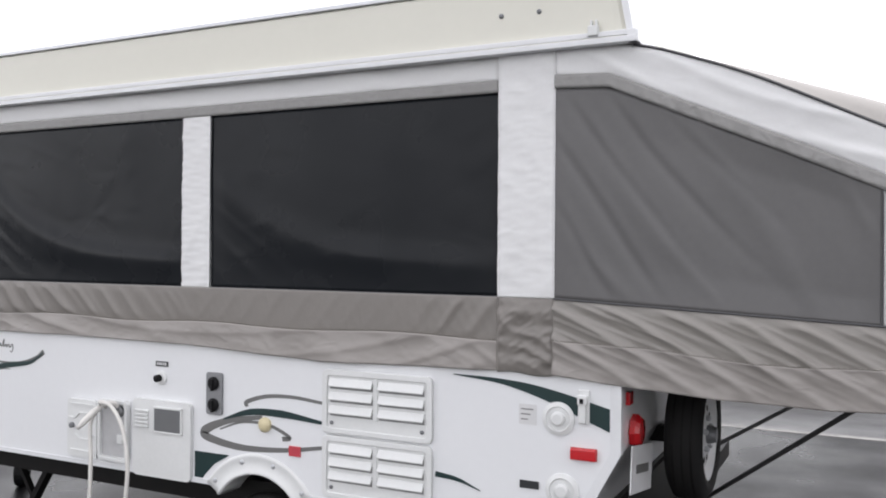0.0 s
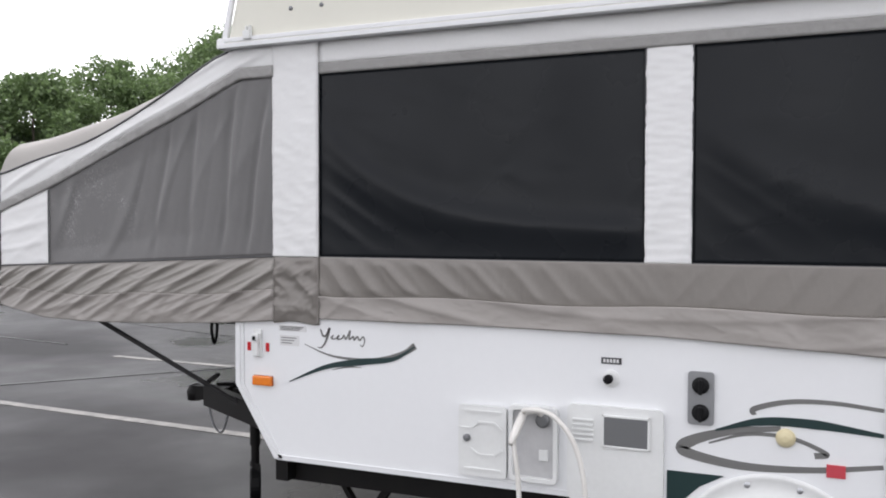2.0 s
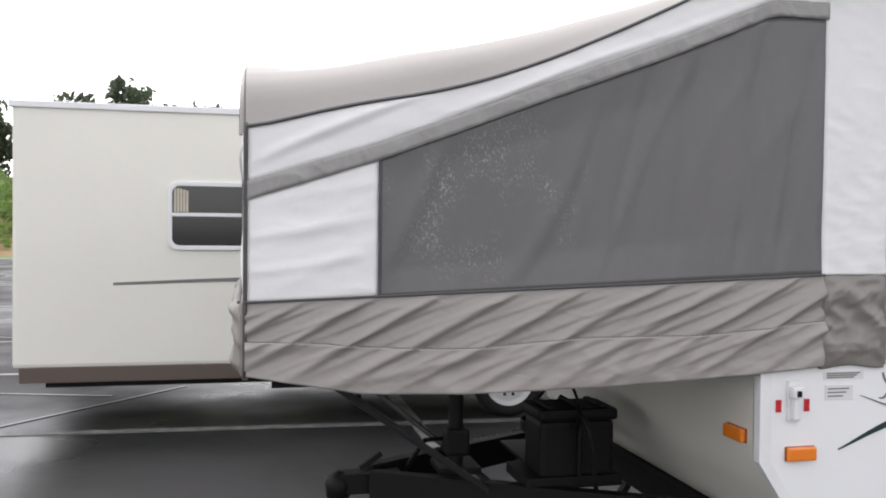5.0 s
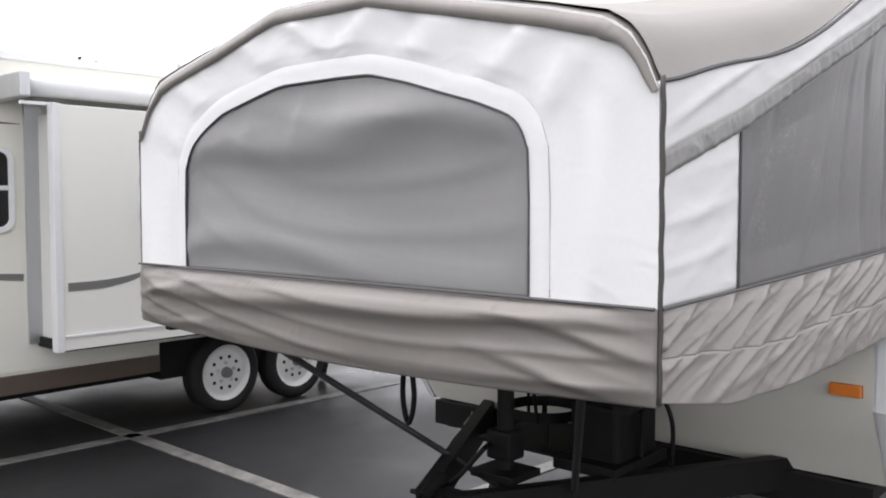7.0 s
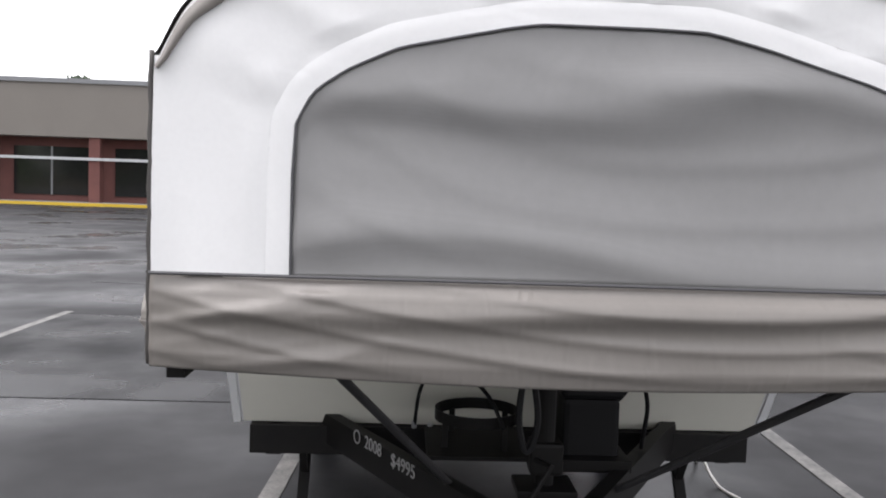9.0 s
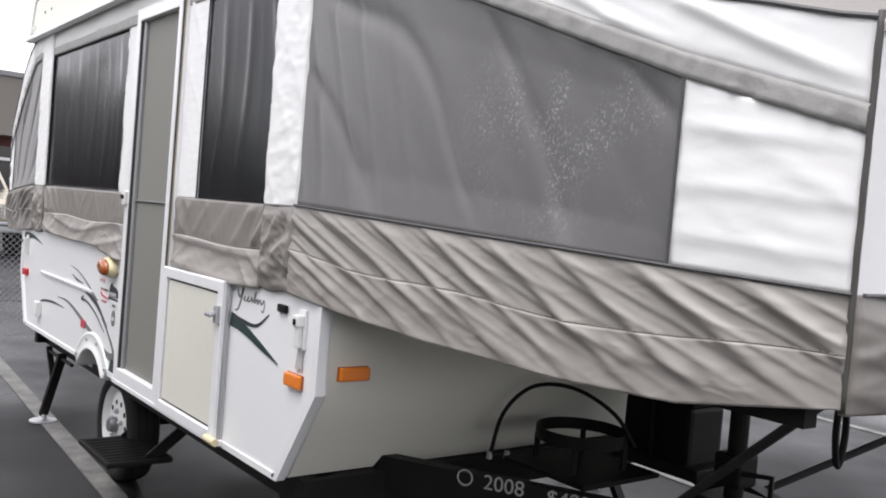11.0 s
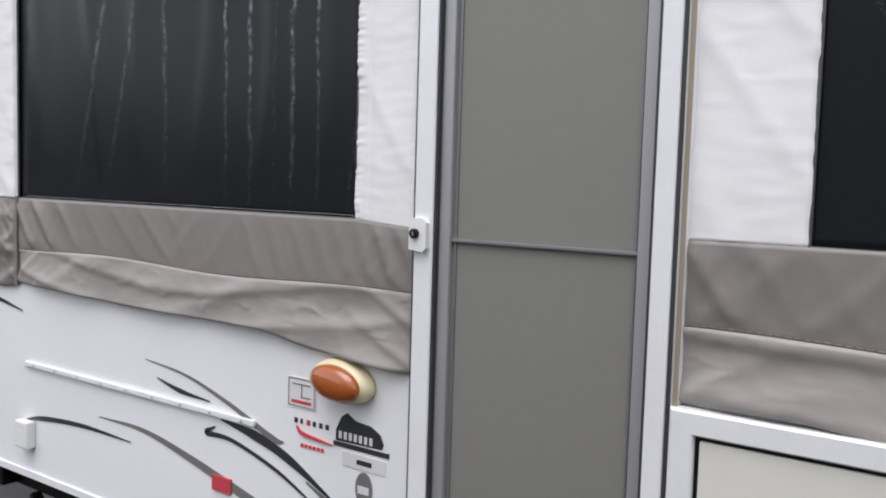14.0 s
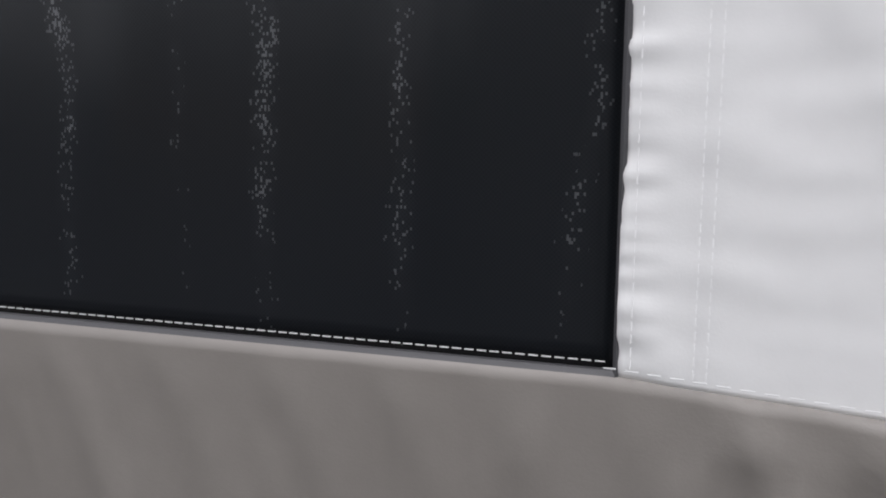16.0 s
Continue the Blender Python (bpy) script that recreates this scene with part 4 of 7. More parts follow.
    for i in range(nx + 1):
        x = outer + (frame_x - outer) * i / nx
        col = []
        for j in range(ny + 1):
            t = d(x) / abs(frame_x - outer)
            u = 0.25 * (1 - math.cos(math.pi * j / ny)) + 0.5 * j / ny
            y = (Y0 - Y0 * t) + ((Y1 + (W - Y1) * t) - (Y0 - Y0 * t)) * u
            g = shape(2 * u - 1)
            ez = min(edge(d(x)), RZ0)
            cz = crown + (RZ0 + 0.01 - crown) * t ** 1.3
            dip = 0.030 * math.exp(-((t - 0.16) / 0.12) ** 2)
            z = ez + (cz - dip - ez) * g + 0.004 + 0.008 * noise.noise(Vector((x * 4, y * 4, seed))) * g
            col.append(bm.verts.new((x, y, z)))
        grid.append(col)
    for i in range(nx):
        for j in range(ny):
            bm.faces.new((grid[i][j], grid[i + 1][j], grid[i + 1][j + 1], grid[i][j + 1]))
    part("tent_roof", bm, TAN_ROOF, tent, "pale tan canvas tent roof", smooth=True)
    # valance that turns down over the end wall
    bm = bmesh.new()
    rows_ = []
    for j in range(ny + 1):
        u = 0.25 * (1 - math.cos(math.pi * j / ny)) + 0.5 * j / ny
        y = Y0 + (Y1 - Y0) * u
        z = prof(y) + 0.006
        slope = (prof(min(Y1, y + 0.02)) - prof(max(Y0, y - 0.02))) / (min(Y1, y + 0.02) - max(Y0, y - 0.02))
        w_ = 0.3 + 0.7 * min(1, min(y - Y0, Y1 - y) / 0.10)
        inward = Vector((0, max(-2.5, min(2.5, slope)), -1)).normalized()
        rip = 0.003 * noise.noise(Vector((y * 12, 0, seed)))
        rows_.append([bm.verts.new(face(y, z, o) + inward * (k * w_)) for k, o in ((0.0, -0.06), (-0.003, -0.022), (0.002, -0.006), (0.025, 0.008 + rip), (0.048, 0.013 + rip), (0.050, 0.004))])
    for q, w in zip(rows_, rows_[1:]):
        for k in range(5):
            bm.faces.new((q[k], q[k + 1], w[k + 1], w[k]))
    part("valance", bm, TAN, tent, "tan valance sewn round the hoop", smooth=True)
    return tent


bunk(0.185, -0.04, -0.03, -1.42, 1,
                  line([(0, 1.75), (0.22, 1.815), (0.52, 1.87), (0.75, 1.945), (1.01, 2.06), (1.38, 2.243), (1.6, 2.243)]),
                  line([(0, 1.575), (0.34, 1.685), (0.56, 1.768), (0.75, 1.842), (1.12, 1.98), (1.42, 2.105), (1.45, 2.112), (1.6, 2.112)]),
                  "front fold-out bunk under a tent", 21.0)
bunk(3.342, L + 0.04, L + 0.03, 4.68, -1,
                 line([(0, 1.78), (0.30, 1.91), (0.6, 2.06), (0.75, 2.13), (1.07, 2.243), (1.4, 2.243)]),
                 line([(0, 1.60), (0.335, 1.74), (0.6, 1.86), (0.9, 1.99), (1.15, 2.10), (1.4, 2.112)]),
                 "rear fold-out bunk under a tent", 51.0)


# ---- fittings of the street side ----
def on_side(s, x, z, o=0.0):
    """A frame on a side whose y axis points out."""
    return Matrix.Translation(side(s, x, z, o)) @ (Matrix.Rotation(math.pi, 4, "Z") if s == 0 else Matrix.Identity(4))


def access_vent(x0, x1, z0, z1):
    put = lambda x, z, o: side(0, x, z, o)
    vent = part("fridge_vent", slab(bmesh.new(), 0, rounded(x0, x1, z0, z1, 0.022), 0.0, 0.010), PLASTIC, camper, "white louvred refrigerator vent")
    part("vent_frame", ring_between(bmesh.new(), put, rounded(x0, x1, z0, z1, 0.022), rounded(x0 + 0.022, x1 - 0.022, z0 + 0.020, z1 - 0.022, 0.014), 0.008, 0.017), PLASTIC, vent)
    part("centre_bar", rects(0, (x0 + x1) / 2 - 0.009, (x0 + x1) / 2 + 0.009, z0 + 0.062, z1 - 0.024, 0.009, 0.015, 0.002), PLASTIC, vent)
    for xa, xb in ((x0 + 0.034, (x0 + x1) / 2 - 0.014), ((x0 + x1) / 2 + 0.014, x1 - 0.034)):
        for k in range(3):
            zt = z1 - 0.034 - 0.052 * k
            # Grey strip painted in for the shadow gap under the slat.
            part("slat_shade", rects(0, xa, xb, zt - 0.040, zt - 0.004, 0.009, 0.0108), GREY, vent)
            bm = bmesh.new()
            pts = [(0.009, zt), (0.014, zt), (0.026, zt - 0.026), (0.0245, zt - 0.030), (0.009, zt - 0.012)]
            q = [[bm.verts.new(side(0, x, z, o)) for o, z in pts] for x in (xa, xb)]
            for i in range(5):
                bm.faces.new((q[0][i], q[0][(i + 1) % 5], q[1][(i + 1) % 5], q[1][i]))
            bm.faces.new(q[0]); bm.faces.new(q[1])
            part("slat", bm, PLASTIC, vent)
    for x in (x0 + 0.042, x1 - 0.042):
        part("turn_lock", revolve(bmesh.new(), [(0.008, 0), (0.008, 0.004), (0.002, 0.006)], on_side(0, x, z0 + 0.040, 0.010), 10), ALU_DARK, vent)


access_vent(2.40, 2.88, 0.842, 1.087)
access_vent(2.40, 2.88, 0.592, 0.832)

# open cord hatch
hatch = part("cord_hatch", slab(bmesh.new(), 0, rounded(1.19, 1.37, 0.60, 0.875, 0.020), 0.0, 0.006), PLASTIC, camper, "white cord hatch, open")
part("hatch_rim", ring_between(bmesh.new(), lambda x, z, o: side(0, x, z, o), rounded(1.19, 1.37, 0.60, 0.875, 0.020), rounded(1.206, 1.354, 0.618, 0.857, 0.012), 0.004, 0.024), PLASTIC, hatch)
part("hatch_socket", revolve(bmesh.new(), [(0.026, 0), (0.026, 0.010), (0.018, 0.013)], on_side(0, 1.315, 0.825, 0.009), 18), GLASS_GREY, hatch)
part("hatch_fitting", rects(0, 1.30, 1.335, 0.68, 0.72, 0.009, 0.015, 0.003), PLASTIC, hatch)
part("hatch_recess", rects(0, 1.207, 1.353, 0.62, 0.855, 0.006, 0.009), HATCH_GREY, hatch)
bm = slab(bmesh.new(), 0, rounded(0.995, 1.18, 0.60, 0.86, 0.016), 0.004, 0.020)
rect(bm, 0, 1.02, 1.16, 0.835, 0.843, 0.020, 0.024)
for a, b in (((1.005, 0.775), (1.045, 0.775)), ((1.045, 0.775), (1.075, 0.800)), ((1.075, 0.800), (1.135, 0.800)), ((1.135, 0.800), (1.165, 0.775)), ((1.045, 0.700), (1.075, 0.680)), ((1.075, 0.680), (1.135, 0.680)), ((1.135, 0.680), (1.165, 0.705)), ((1.02, 0.627), (1.16, 0.627))):
    beam(bm, side(0, *a, 0.021), side(0, *b, 0.021), 0.007, 0.007)
part("hatch_door", bm, PLASTIC, hatch, "white hatch door swung open")
part("hatch_lock", revolve(bmesh.new(), [(0.013, 0), (0.013, 0.012), (0.004, 0.014)], on_side(0, 1.03, 0.74, 0.02), 12), ALU_DARK, hatch)
# water heater cover
heater = part("heater_cover", slab(bmesh.new(), 0, rounded(1.405, 1.735, 0.56, 0.895, 0.022), 0.0, 0.020), PLASTIC, camper, "white furnace cover with a grey exhaust screen")
part("exhaust_screen", rects(0, 1.535, 1.685, 0.762, 0.862, 0.022, 0.026), GLASS_GREY, heater)
bm = bmesh.new()
for a in ((1.528, 1.692, 0.860, 0.868), (1.528, 1.692, 0.756, 0.763), (1.528, 1.536, 0.756, 0.868), (1.684, 1.692, 0.756, 0.868)):
    rect(bm, 0, *a, 0.02, 0.029, 0.002)
part("screen_rim", bm, PLASTIC, heater)
for k in range(5):
    part("louvre", rects(0, 1.425, 1.50, 0.772 + 0.017 * k, 0.781 + 0.017 * k, 0.022, 0.031, 0.003), PLASTIC, heater)
# outdoor socket
SOCKET_GREY = material("dull_grey_metal", (0.30, 0.305, 0.315), 0.4, 0.6, scale=14)
plate = part("socket_plate", slab(bmesh.new(), 0, rounded(1.812, 1.895, 0.858, 1.035, 0.012), 0.0, 0.011), SOCKET_GREY, camper, "grey outdoor socket plate")
for z in (0.90, 0.99):
    bm = revolve(bmesh.new(), [(0.028, 0), (0.028, 0.006), (0.018, 0.010)], on_side(0, 1.853, z, 0.012), 18)
    rect(bm, 0, 1.847, 1.859, z - 0.03, z + 0.02, 0.018, 0.028, 0.003)
    part("socket_cap", bm, BLACK_PLASTIC, plate)
part("small_sign", rects(0, 1.52, 1.59, 1.040, 1.062, 0.0, 0.003), BLACK_DECAL, camper, "small dark sign with unreadable writing")
for k in range(5):
    part("writing_bar", rects(0, 1.527 + 0.0115 * k, 1.535 + 0.0115 * k, 1.045, 1.057, 0.003, 0.0036), PAPER, camper)
inlet = part("water_inlet", revolve(bmesh.new(), [(0.030, 0), (0.030, 0.006), (0.02, 0.010)], on_side(0, 1.555, 0.99, 0.0), 20), PLASTIC, camper)
part("inlet_plug", revolve(bmesh.new(), [(0.016, 0), (0.016, 0.022), (0.010, 0.026)], on_side(0, 1.548, 0.99, 0.008), 14), BLACK_PLASTIC, inlet)
part("drain_cap", revolve(bmesh.new(), [(0.030, 0), (0.030, 0.010), (0.022, 0.020), (0.010, 0.025)], on_side(0, 2.115, 0.84, 0.0), 22), YELLOWED, camper, "yellowed round drain cap")
for x, z, rr in ((3.36, 0.98, 0.058), (3.375, 0.735, 0.06)):
    cap = part("round_vent", revolve(bmesh.new(), [(rr, 0), (rr, 0.006), (rr * 0.75, 0.012), (rr * 0.7, 0.007), (rr * 0.45, 0.007)], on_side(0, x, z), 26), PLASTIC, camper, "round white vent cap")
    part("vent_knob", revolve(bmesh.new(), [(rr * 0.42, 0.006), (rr * 0.42, 0.016), (rr * 0.3, 0.02)], on_side(0, x, z), 18), PLASTIC, cap)
part("small_plate", rects(0, 3.22, 3.29, 0.728, 0.755, 0, 0.004), BLACK_DECAL, camper)


def marker(s, x0, x1, z0, z1, mat, name, label):
    base = part(name, rects(s, x0 - 0.001, x1 + 0.001, z0 - 0.001, z1 + 0.001, 0, 0.004, 0.001), BROWN_LENS if mat == AMBER else mat, camper, label)
    part("lens", rects(s, x0, x1, z0, z1, 0.004, 0.018, 0.006), mat, base)


for s in (0, 1):
    marker(s, 0.079, 0.171, 0.860, 0.900, AMBER, "marker_light", "amber marker light")
    marker(s, 3.405, 3.495, 0.848, 0.888, RED, "rear_marker_light", "red marker light")
    for x, z in ((0.10, 1.03), (3.45, 1.025)):
        bm = rects(s, x - 0.02, x + 0.02, z - 0.055, z + 0.06, 0, 0.010, 0.003)
        rect(bm, s, x - 0.012, x + 0.012, z - 0.05, z + 0.02, 0.010, 0.026, 0.005)
        rect(bm, s, x - 0.017, x + 0.017, z + 0.012, z + 0.045, 0.010, 0.032, 0.005)
        latch = part("roof_clamp", bm, PLASTIC, camper, "white roof clamp")
        part("clamp_pin", rects(s, x - 0.006, x + 0.006, z + 0.018, z + 0.034, 0.032, 0.036), BLACK_PLASTIC, latch)
for y in (0.06, W - 0.16):
    base = part("front_marker_light", boxed(-0.008, -0.004, y - 0.001, y + 0.101, 0.899, 0.941, 0.001), BROWN_LENS, camper, "amber marker light")
    part("lens", boxed(-0.024, -0.008, y, y + 0.10, 0.90, 0.94, 0.006), AMBER, base)
for x in (0.055, 0.145):
    part("reflector", rects(0, x - 0.008, x + 0.008, 1.0, 1.035, 0, 0.004), RED, camper)


# ---- painted graphics ----
LAYER = {GREY_DECAL.name: 0.0015, BLACK_DECAL.name: 0.0025, DARK_DECAL.name: 0.0035}


def graphic(s, mat, *strokes, name="graphic"):
    for pts, ws in strokes:
        part(name, swoosh(bmesh.new(), s, pts, ws, LAYER.get(mat.name, 0.0045)), mat, body)


graphic(0, GREY_DECAL, ([(0.32, 1.04), (0.45, 1.0), (0.62, 0.995), (0.75, 1.025), (0.81, 1.06)], (0.002, 0.010, 0.016, 0.026)),
        ([(0.45, 0.945), (0.52, 0.962), (0.58, 0.962)], (0.002, 0.008, 0.001)))
graphic(0, DARK_DECAL, ([(0.25, 0.885), (0.42, 0.955), (0.58, 0.985), (0.72, 1.005), (0.81, 1.058)], (0.003, 0.018, 0.027, 0.016, 0.004)))
# script lettering drawn as a plain flourish
graphic(0, GREY_DECAL, ([(0.395, 1.104), (0.407, 1.078), (0.423, 1.082), (0.437, 1.110), (0.421, 1.060), (0.401, 1.032), (0.383, 1.030)], (0.006, 0.009, 0.009, 0.010, 0.007, 0.004)),
        ([(0.44, 1.07), (0.453, 1.082), (0.447, 1.068), (0.465, 1.07), (0.479, 1.083), (0.473, 1.068), (0.493, 1.072), (0.501, 1.084), (0.511, 1.07), (0.529, 1.104), (0.525, 1.07), (0.543, 1.082), (0.547, 1.068), (0.561, 1.082), (0.571, 1.068), (0.587, 1.083), (0.593, 1.066), (0.585, 1.046), (0.573, 1.05)], (0.003, 0.006, 0.006, 0.006, 0.004)), name="script_flourish")
graphic(0, GREY_DECAL, ([(2.02, 0.905), (2.02, 0.925), (2.12, 0.955), (2.25, 0.962), (2.395, 0.95)], (0.014, 0.018, 0.016, 0.014, 0.012)),
        ([(2.395, 0.775), (2.2, 0.745), (1.98, 0.735), (1.80, 0.765), (1.83, 0.805), (1.95, 0.845), (2.1, 0.868)], (0.014, 0.020, 0.030, 0.040, 0.026, 0.016)),
        ([(1.88, 0.80), (2.0, 0.84), (2.13, 0.84), (2.235, 0.80), (2.20, 0.79)], (0.006, 0.012, 0.014, 0.020)))
graphic(0, DARK_DECAL, ([(1.90, 0.845), (2.04, 0.885), (2.2, 0.890), (2.395, 0.872)], (0.006, 0.026, 0.030, 0.012)))
bm = slab(bmesh.new(), 0, [(1.745, 0.585), (1.745, 0.695), (1.93, 0.695), (1.85, 0.65), (1.80, 0.60), (1.79, 0.585)], 0, 0.0025)
part("graphic", bm, DARK_DECAL, body)
graphic(0, DARK_DECAL, ([(2.96, 1.105), (3.15, 1.092), (3.32, 1.058), (3.55, 0.985)], (0.003, 0.018, 0.042, 0.075)), ([(2.89, 0.735), (2.98, 0.725), (3.07, 0.695)], (0.020, 0.014, 0.002)))
part("red_label", rects(0, 2.235, 2.29, 0.728, 0.768, 0, 0.006), RED_STICKER, body)
for x0, x1, z0, z1 in ((0.20, 0.33, 1.088, 1.112), (0.205, 0.295, 1.03, 1.072), (3.215, 3.28, 0.95, 1.02)):
    lab = part("paper_label", rects(0, x0, x1, z0, z1, 0, 0.002), PAPER, body)
    for k in range(3):
        zz = z1 - (z1 - z0) * (0.25 + 0.25 * k)
        part("writing_bar", rects(0, x0 + 0.008, x1 - 0.012 - 0.01 * k, zz - 0.002, zz + 0.002, 0.002, 0.0028), GREY_DECAL, lab)
# kerb side graphics
graphic(1, BLACK_DECAL, ([(0.59, 1.015), (0.50, 1.0), (0.40, 1.0), (0.32, 1.045)], (0.008, 0.014, 0.010, 0.003)), ([(0.48, 0.965), (0.43, 0.955), (0.37, 0.955)], (0.003, 0.010, 0.002)))
graphic(1, DARK_DECAL, ([(0.59, 0.992), (0.48, 0.975), (0.36, 0.94), (0.24, 0.905)], (0.034, 0.030, 0.020, 0.002)))
graphic(1, GREY_DECAL, ([(0.555, 1.104), (0.543, 1.078), (0.527, 1.082), (0.513, 1.110), (0.529, 1.060), (0.549, 1.032), (0.567, 1.030)], (0.006, 0.009, 0.009, 0.010, 0.007, 0.004)),
        ([(0.51, 1.07), (0.497, 1.082), (0.503, 1.068), (0.485, 1.07), (0.471, 1.083), (0.477, 1.068), (0.457, 1.072), (0.449, 1.084), (0.439, 1.07), (0.421, 1.104), (0.425, 1.07), (0.407, 1.082), (0.403, 1.068), (0.389, 1.082), (0.379, 1.068), (0.363, 1.083), (0.357, 1.066), (0.365, 1.046), (0.377, 1.05)], (0.003, 0.006, 0.006, 0.006, 0.004)), name="script_flourish")
graphic(1, GREY_DECAL, ([(2.54, 0.993), (2.38, 0.975), (2.22, 0.93), (2.08, 0.878), (2.04, 0.874)], (0.002, 0.007, 0.011, 0.016, 0.005)))
graphic(1, BLACK_DECAL, ([(2.49, 0.952), (2.40, 0.933), (2.29, 0.925)], (0.002, 0.012, 0.002)),
        ([(3.14, 0.722), (3.02, 0.750), (2.82, 0.766), (2.60, 0.764)], (0.003, 0.014, 0.012, 0.002)),
        ([(2.25, 0.890), (2.13, 0.872), (2.02, 0.838), (1.88, 0.770)], (0.004, 0.024, 0.020, 0.003)),
        ([(2.27, 0.868), (2.30, 0.848), (2.21, 0.846), (2.06, 0.805), (1.92, 0.742)], (0.004, 0.014, 0.009, 0.008, 0.003)))
graphic(1, GREY_DECAL, ([(2.74, 0.806), (2.55, 0.805), (2.35, 0.768), (2.1, 0.706), (1.90, 0.655), (1.78, 0.650), (1.79, 0.69), (1.89, 0.76), (1.97, 0.80)], (0.003, 0.012, 0.020, 0.026, 0.030, 0.038, 0.022, 0.012, 0.005)))
graphic(1, DARK_DECAL, ([(3.56, 1.07), (3.42, 1.085), (3.28, 1.08), (3.12, 1.055)], (0.05, 0.032, 0.014, 0.002)))
part("graphic", slab(bmesh.new(), 1, [(1.82, 0.585), (1.765, 0.585), (1.70, 0.585), (1.70, 0.645), (1.80, 0.64)], 0, 0.0025), DARK_DECAL, body)
part("red_label", rects(1, 2.21, 2.275, 0.715, 0.752, 0, 0.006), RED_STICKER, body)
lab = part("diagram_sticker", rects(1, 1.945, 2.03, 0.962, 1.03, 0, 0.002), PAPER, body)
for a in ((1.948, 2.027, 0.965, 0.967), (1.948, 2.027, 1.025, 1.027), (1.948, 1.950, 0.965, 1.027), (2.025, 2.027, 0.965, 1.027), (1.96, 1.99, 0.985, 0.988), (1.985, 1.988, 0.985, 1.015), (1.96, 2.015, 1.013, 1.016)):
    part("drawn_line", rects(1, *a, 0.002, 0.0028), GREY_DECAL, lab)
part("drawn_line", rects(1, 1.958, 2.017, 0.972, 0.979, 0.002, 0.0028), RED_STICKER, lab)
for k, w in enumerate((0.009, 0.006, 0.010, 0.008, 0.009, 0.009)):
    part("sticker_bar", rects(1, 2.008 - 0.0185 * k - w, 2.008 - 0.0185 * k, 0.928, 0.939, 0, 0.002), BLACK_DECAL if k != 2 else RED_STICKER, body)
graphic(1, RED_STICKER, ([(2.0, 0.921), (1.985, 0.908), (1.94, 0.902), (1.895, 0.898)], (0.003, 0.008, 0.006, 0.002)), name="sticker_swash")
for k in range(6):
    part("sticker_bar", rects(1, 1.98 - 0.012 * k, 1.988 - 0.012 * k, 0.876, 0.884, 0, 0.002), RED_STICKER, body)
bm = slab(bmesh.new(), 1, [(1.885, 0.935), (1.87, 0.965), (1.855, 0.975), (1.83, 0.962), (1.79, 0.958), (1.765, 0.945), (1.755, 0.925), (1.76, 0.915), (1.885, 0.912)], 0, 0.002)
rect(bm, 1, 1.74, 1.892, 0.900, 0.910, 0, 0.002)
part("scenic_badge", bm, BLACK_DECAL, body)
for k in range(7):
    part("badge_bar", rects(1, 1.868 - 0.014 * k, 1.876 - 0.014 * k, 0.918, 0.934, 0.002, 0.003), PAPER, body)
lab = part("number_sticker", rects(1, 1.748, 1.865, 0.862, 0.892, 0, 0.002), PAPER, body)
part("writing_bar", rects(1, 1.785, 1.825, 0.872, 0.882, 0.002, 0.003), BLACK_DECAL, lab)
bm = revolve(bmesh.new(), [(0.036, 0), (0.036, 0.003)], on_side(1, 1.805, 0.822) @ Matrix.Diagonal((0.62, 1, 1, 1)), 26)
lab = part("oval_seal", bm, GREY_DECAL, body)
part("seal_bar", rects(1, 1.79, 1.82, 0.812, 0.828, 0.003, 0.004), PAPER, lab)
# awning rail, small box, clearance lamp
bm = rects(1, 2.13, 3.10, 0.894, 0.909, 0, 0.010, 0.003)
rail = part("table_rail", bm, TRIM_WHITE, body, "white table rail")
for k in range(9):
    part("screw", revolve(bmesh.new(), [(0.004, 0), (0.004, 0.002), (0.002, 0.003)], on_side(1, 2.17 + 0.11 * k, 0.902, 0.010), 8), ALU, rail)
part("cable_box", rects(1, 3.055, 3.12, 0.655, 0.735, 0, 0.03, 0.006), PLASTIC, body)
E_ = Matrix.Diagonal((0.94, 1, 0.53, 1))
lampm = on_side(1, 1.875, 1.045) @ Matrix.Rotation(radians(-7), 4, "Y")
lamp = part("porch_lamp", revolve(bmesh.new(), [(0.084, 0), (0.086, 0.010), (0.080, 0.028), (0.071, 0.038)], lampm @ E_, 36), YELLOWED, camper, "yellowed oval porch lamp, unlit", smooth=True)
part("lens", revolve(bmesh.new(), [(0.071, 0.036), (0.068, 0.048), (0.050, 0.058), (0.02, 0.063), (0.0, 0.063)], lampm @ E_, 36), BROWN_LENS, lamp, smooth=True)
part("clamp_strap", slab(bmesh.new(), 1, [(0.090, 0.985), (0.112, 0.985), (0.124, 0.918), (0.110, 0.908), (0.098, 0.920), (0.086, 0.912)], 0.004, 0.007), HATCH_GREY, body, "grey strap end hanging from the clamp")
part("rear_socket", rects(1, 0.20, 0.255, 1.065, 1.09, 0, 0.012, 0.005), BLACK_PLASTIC, body)

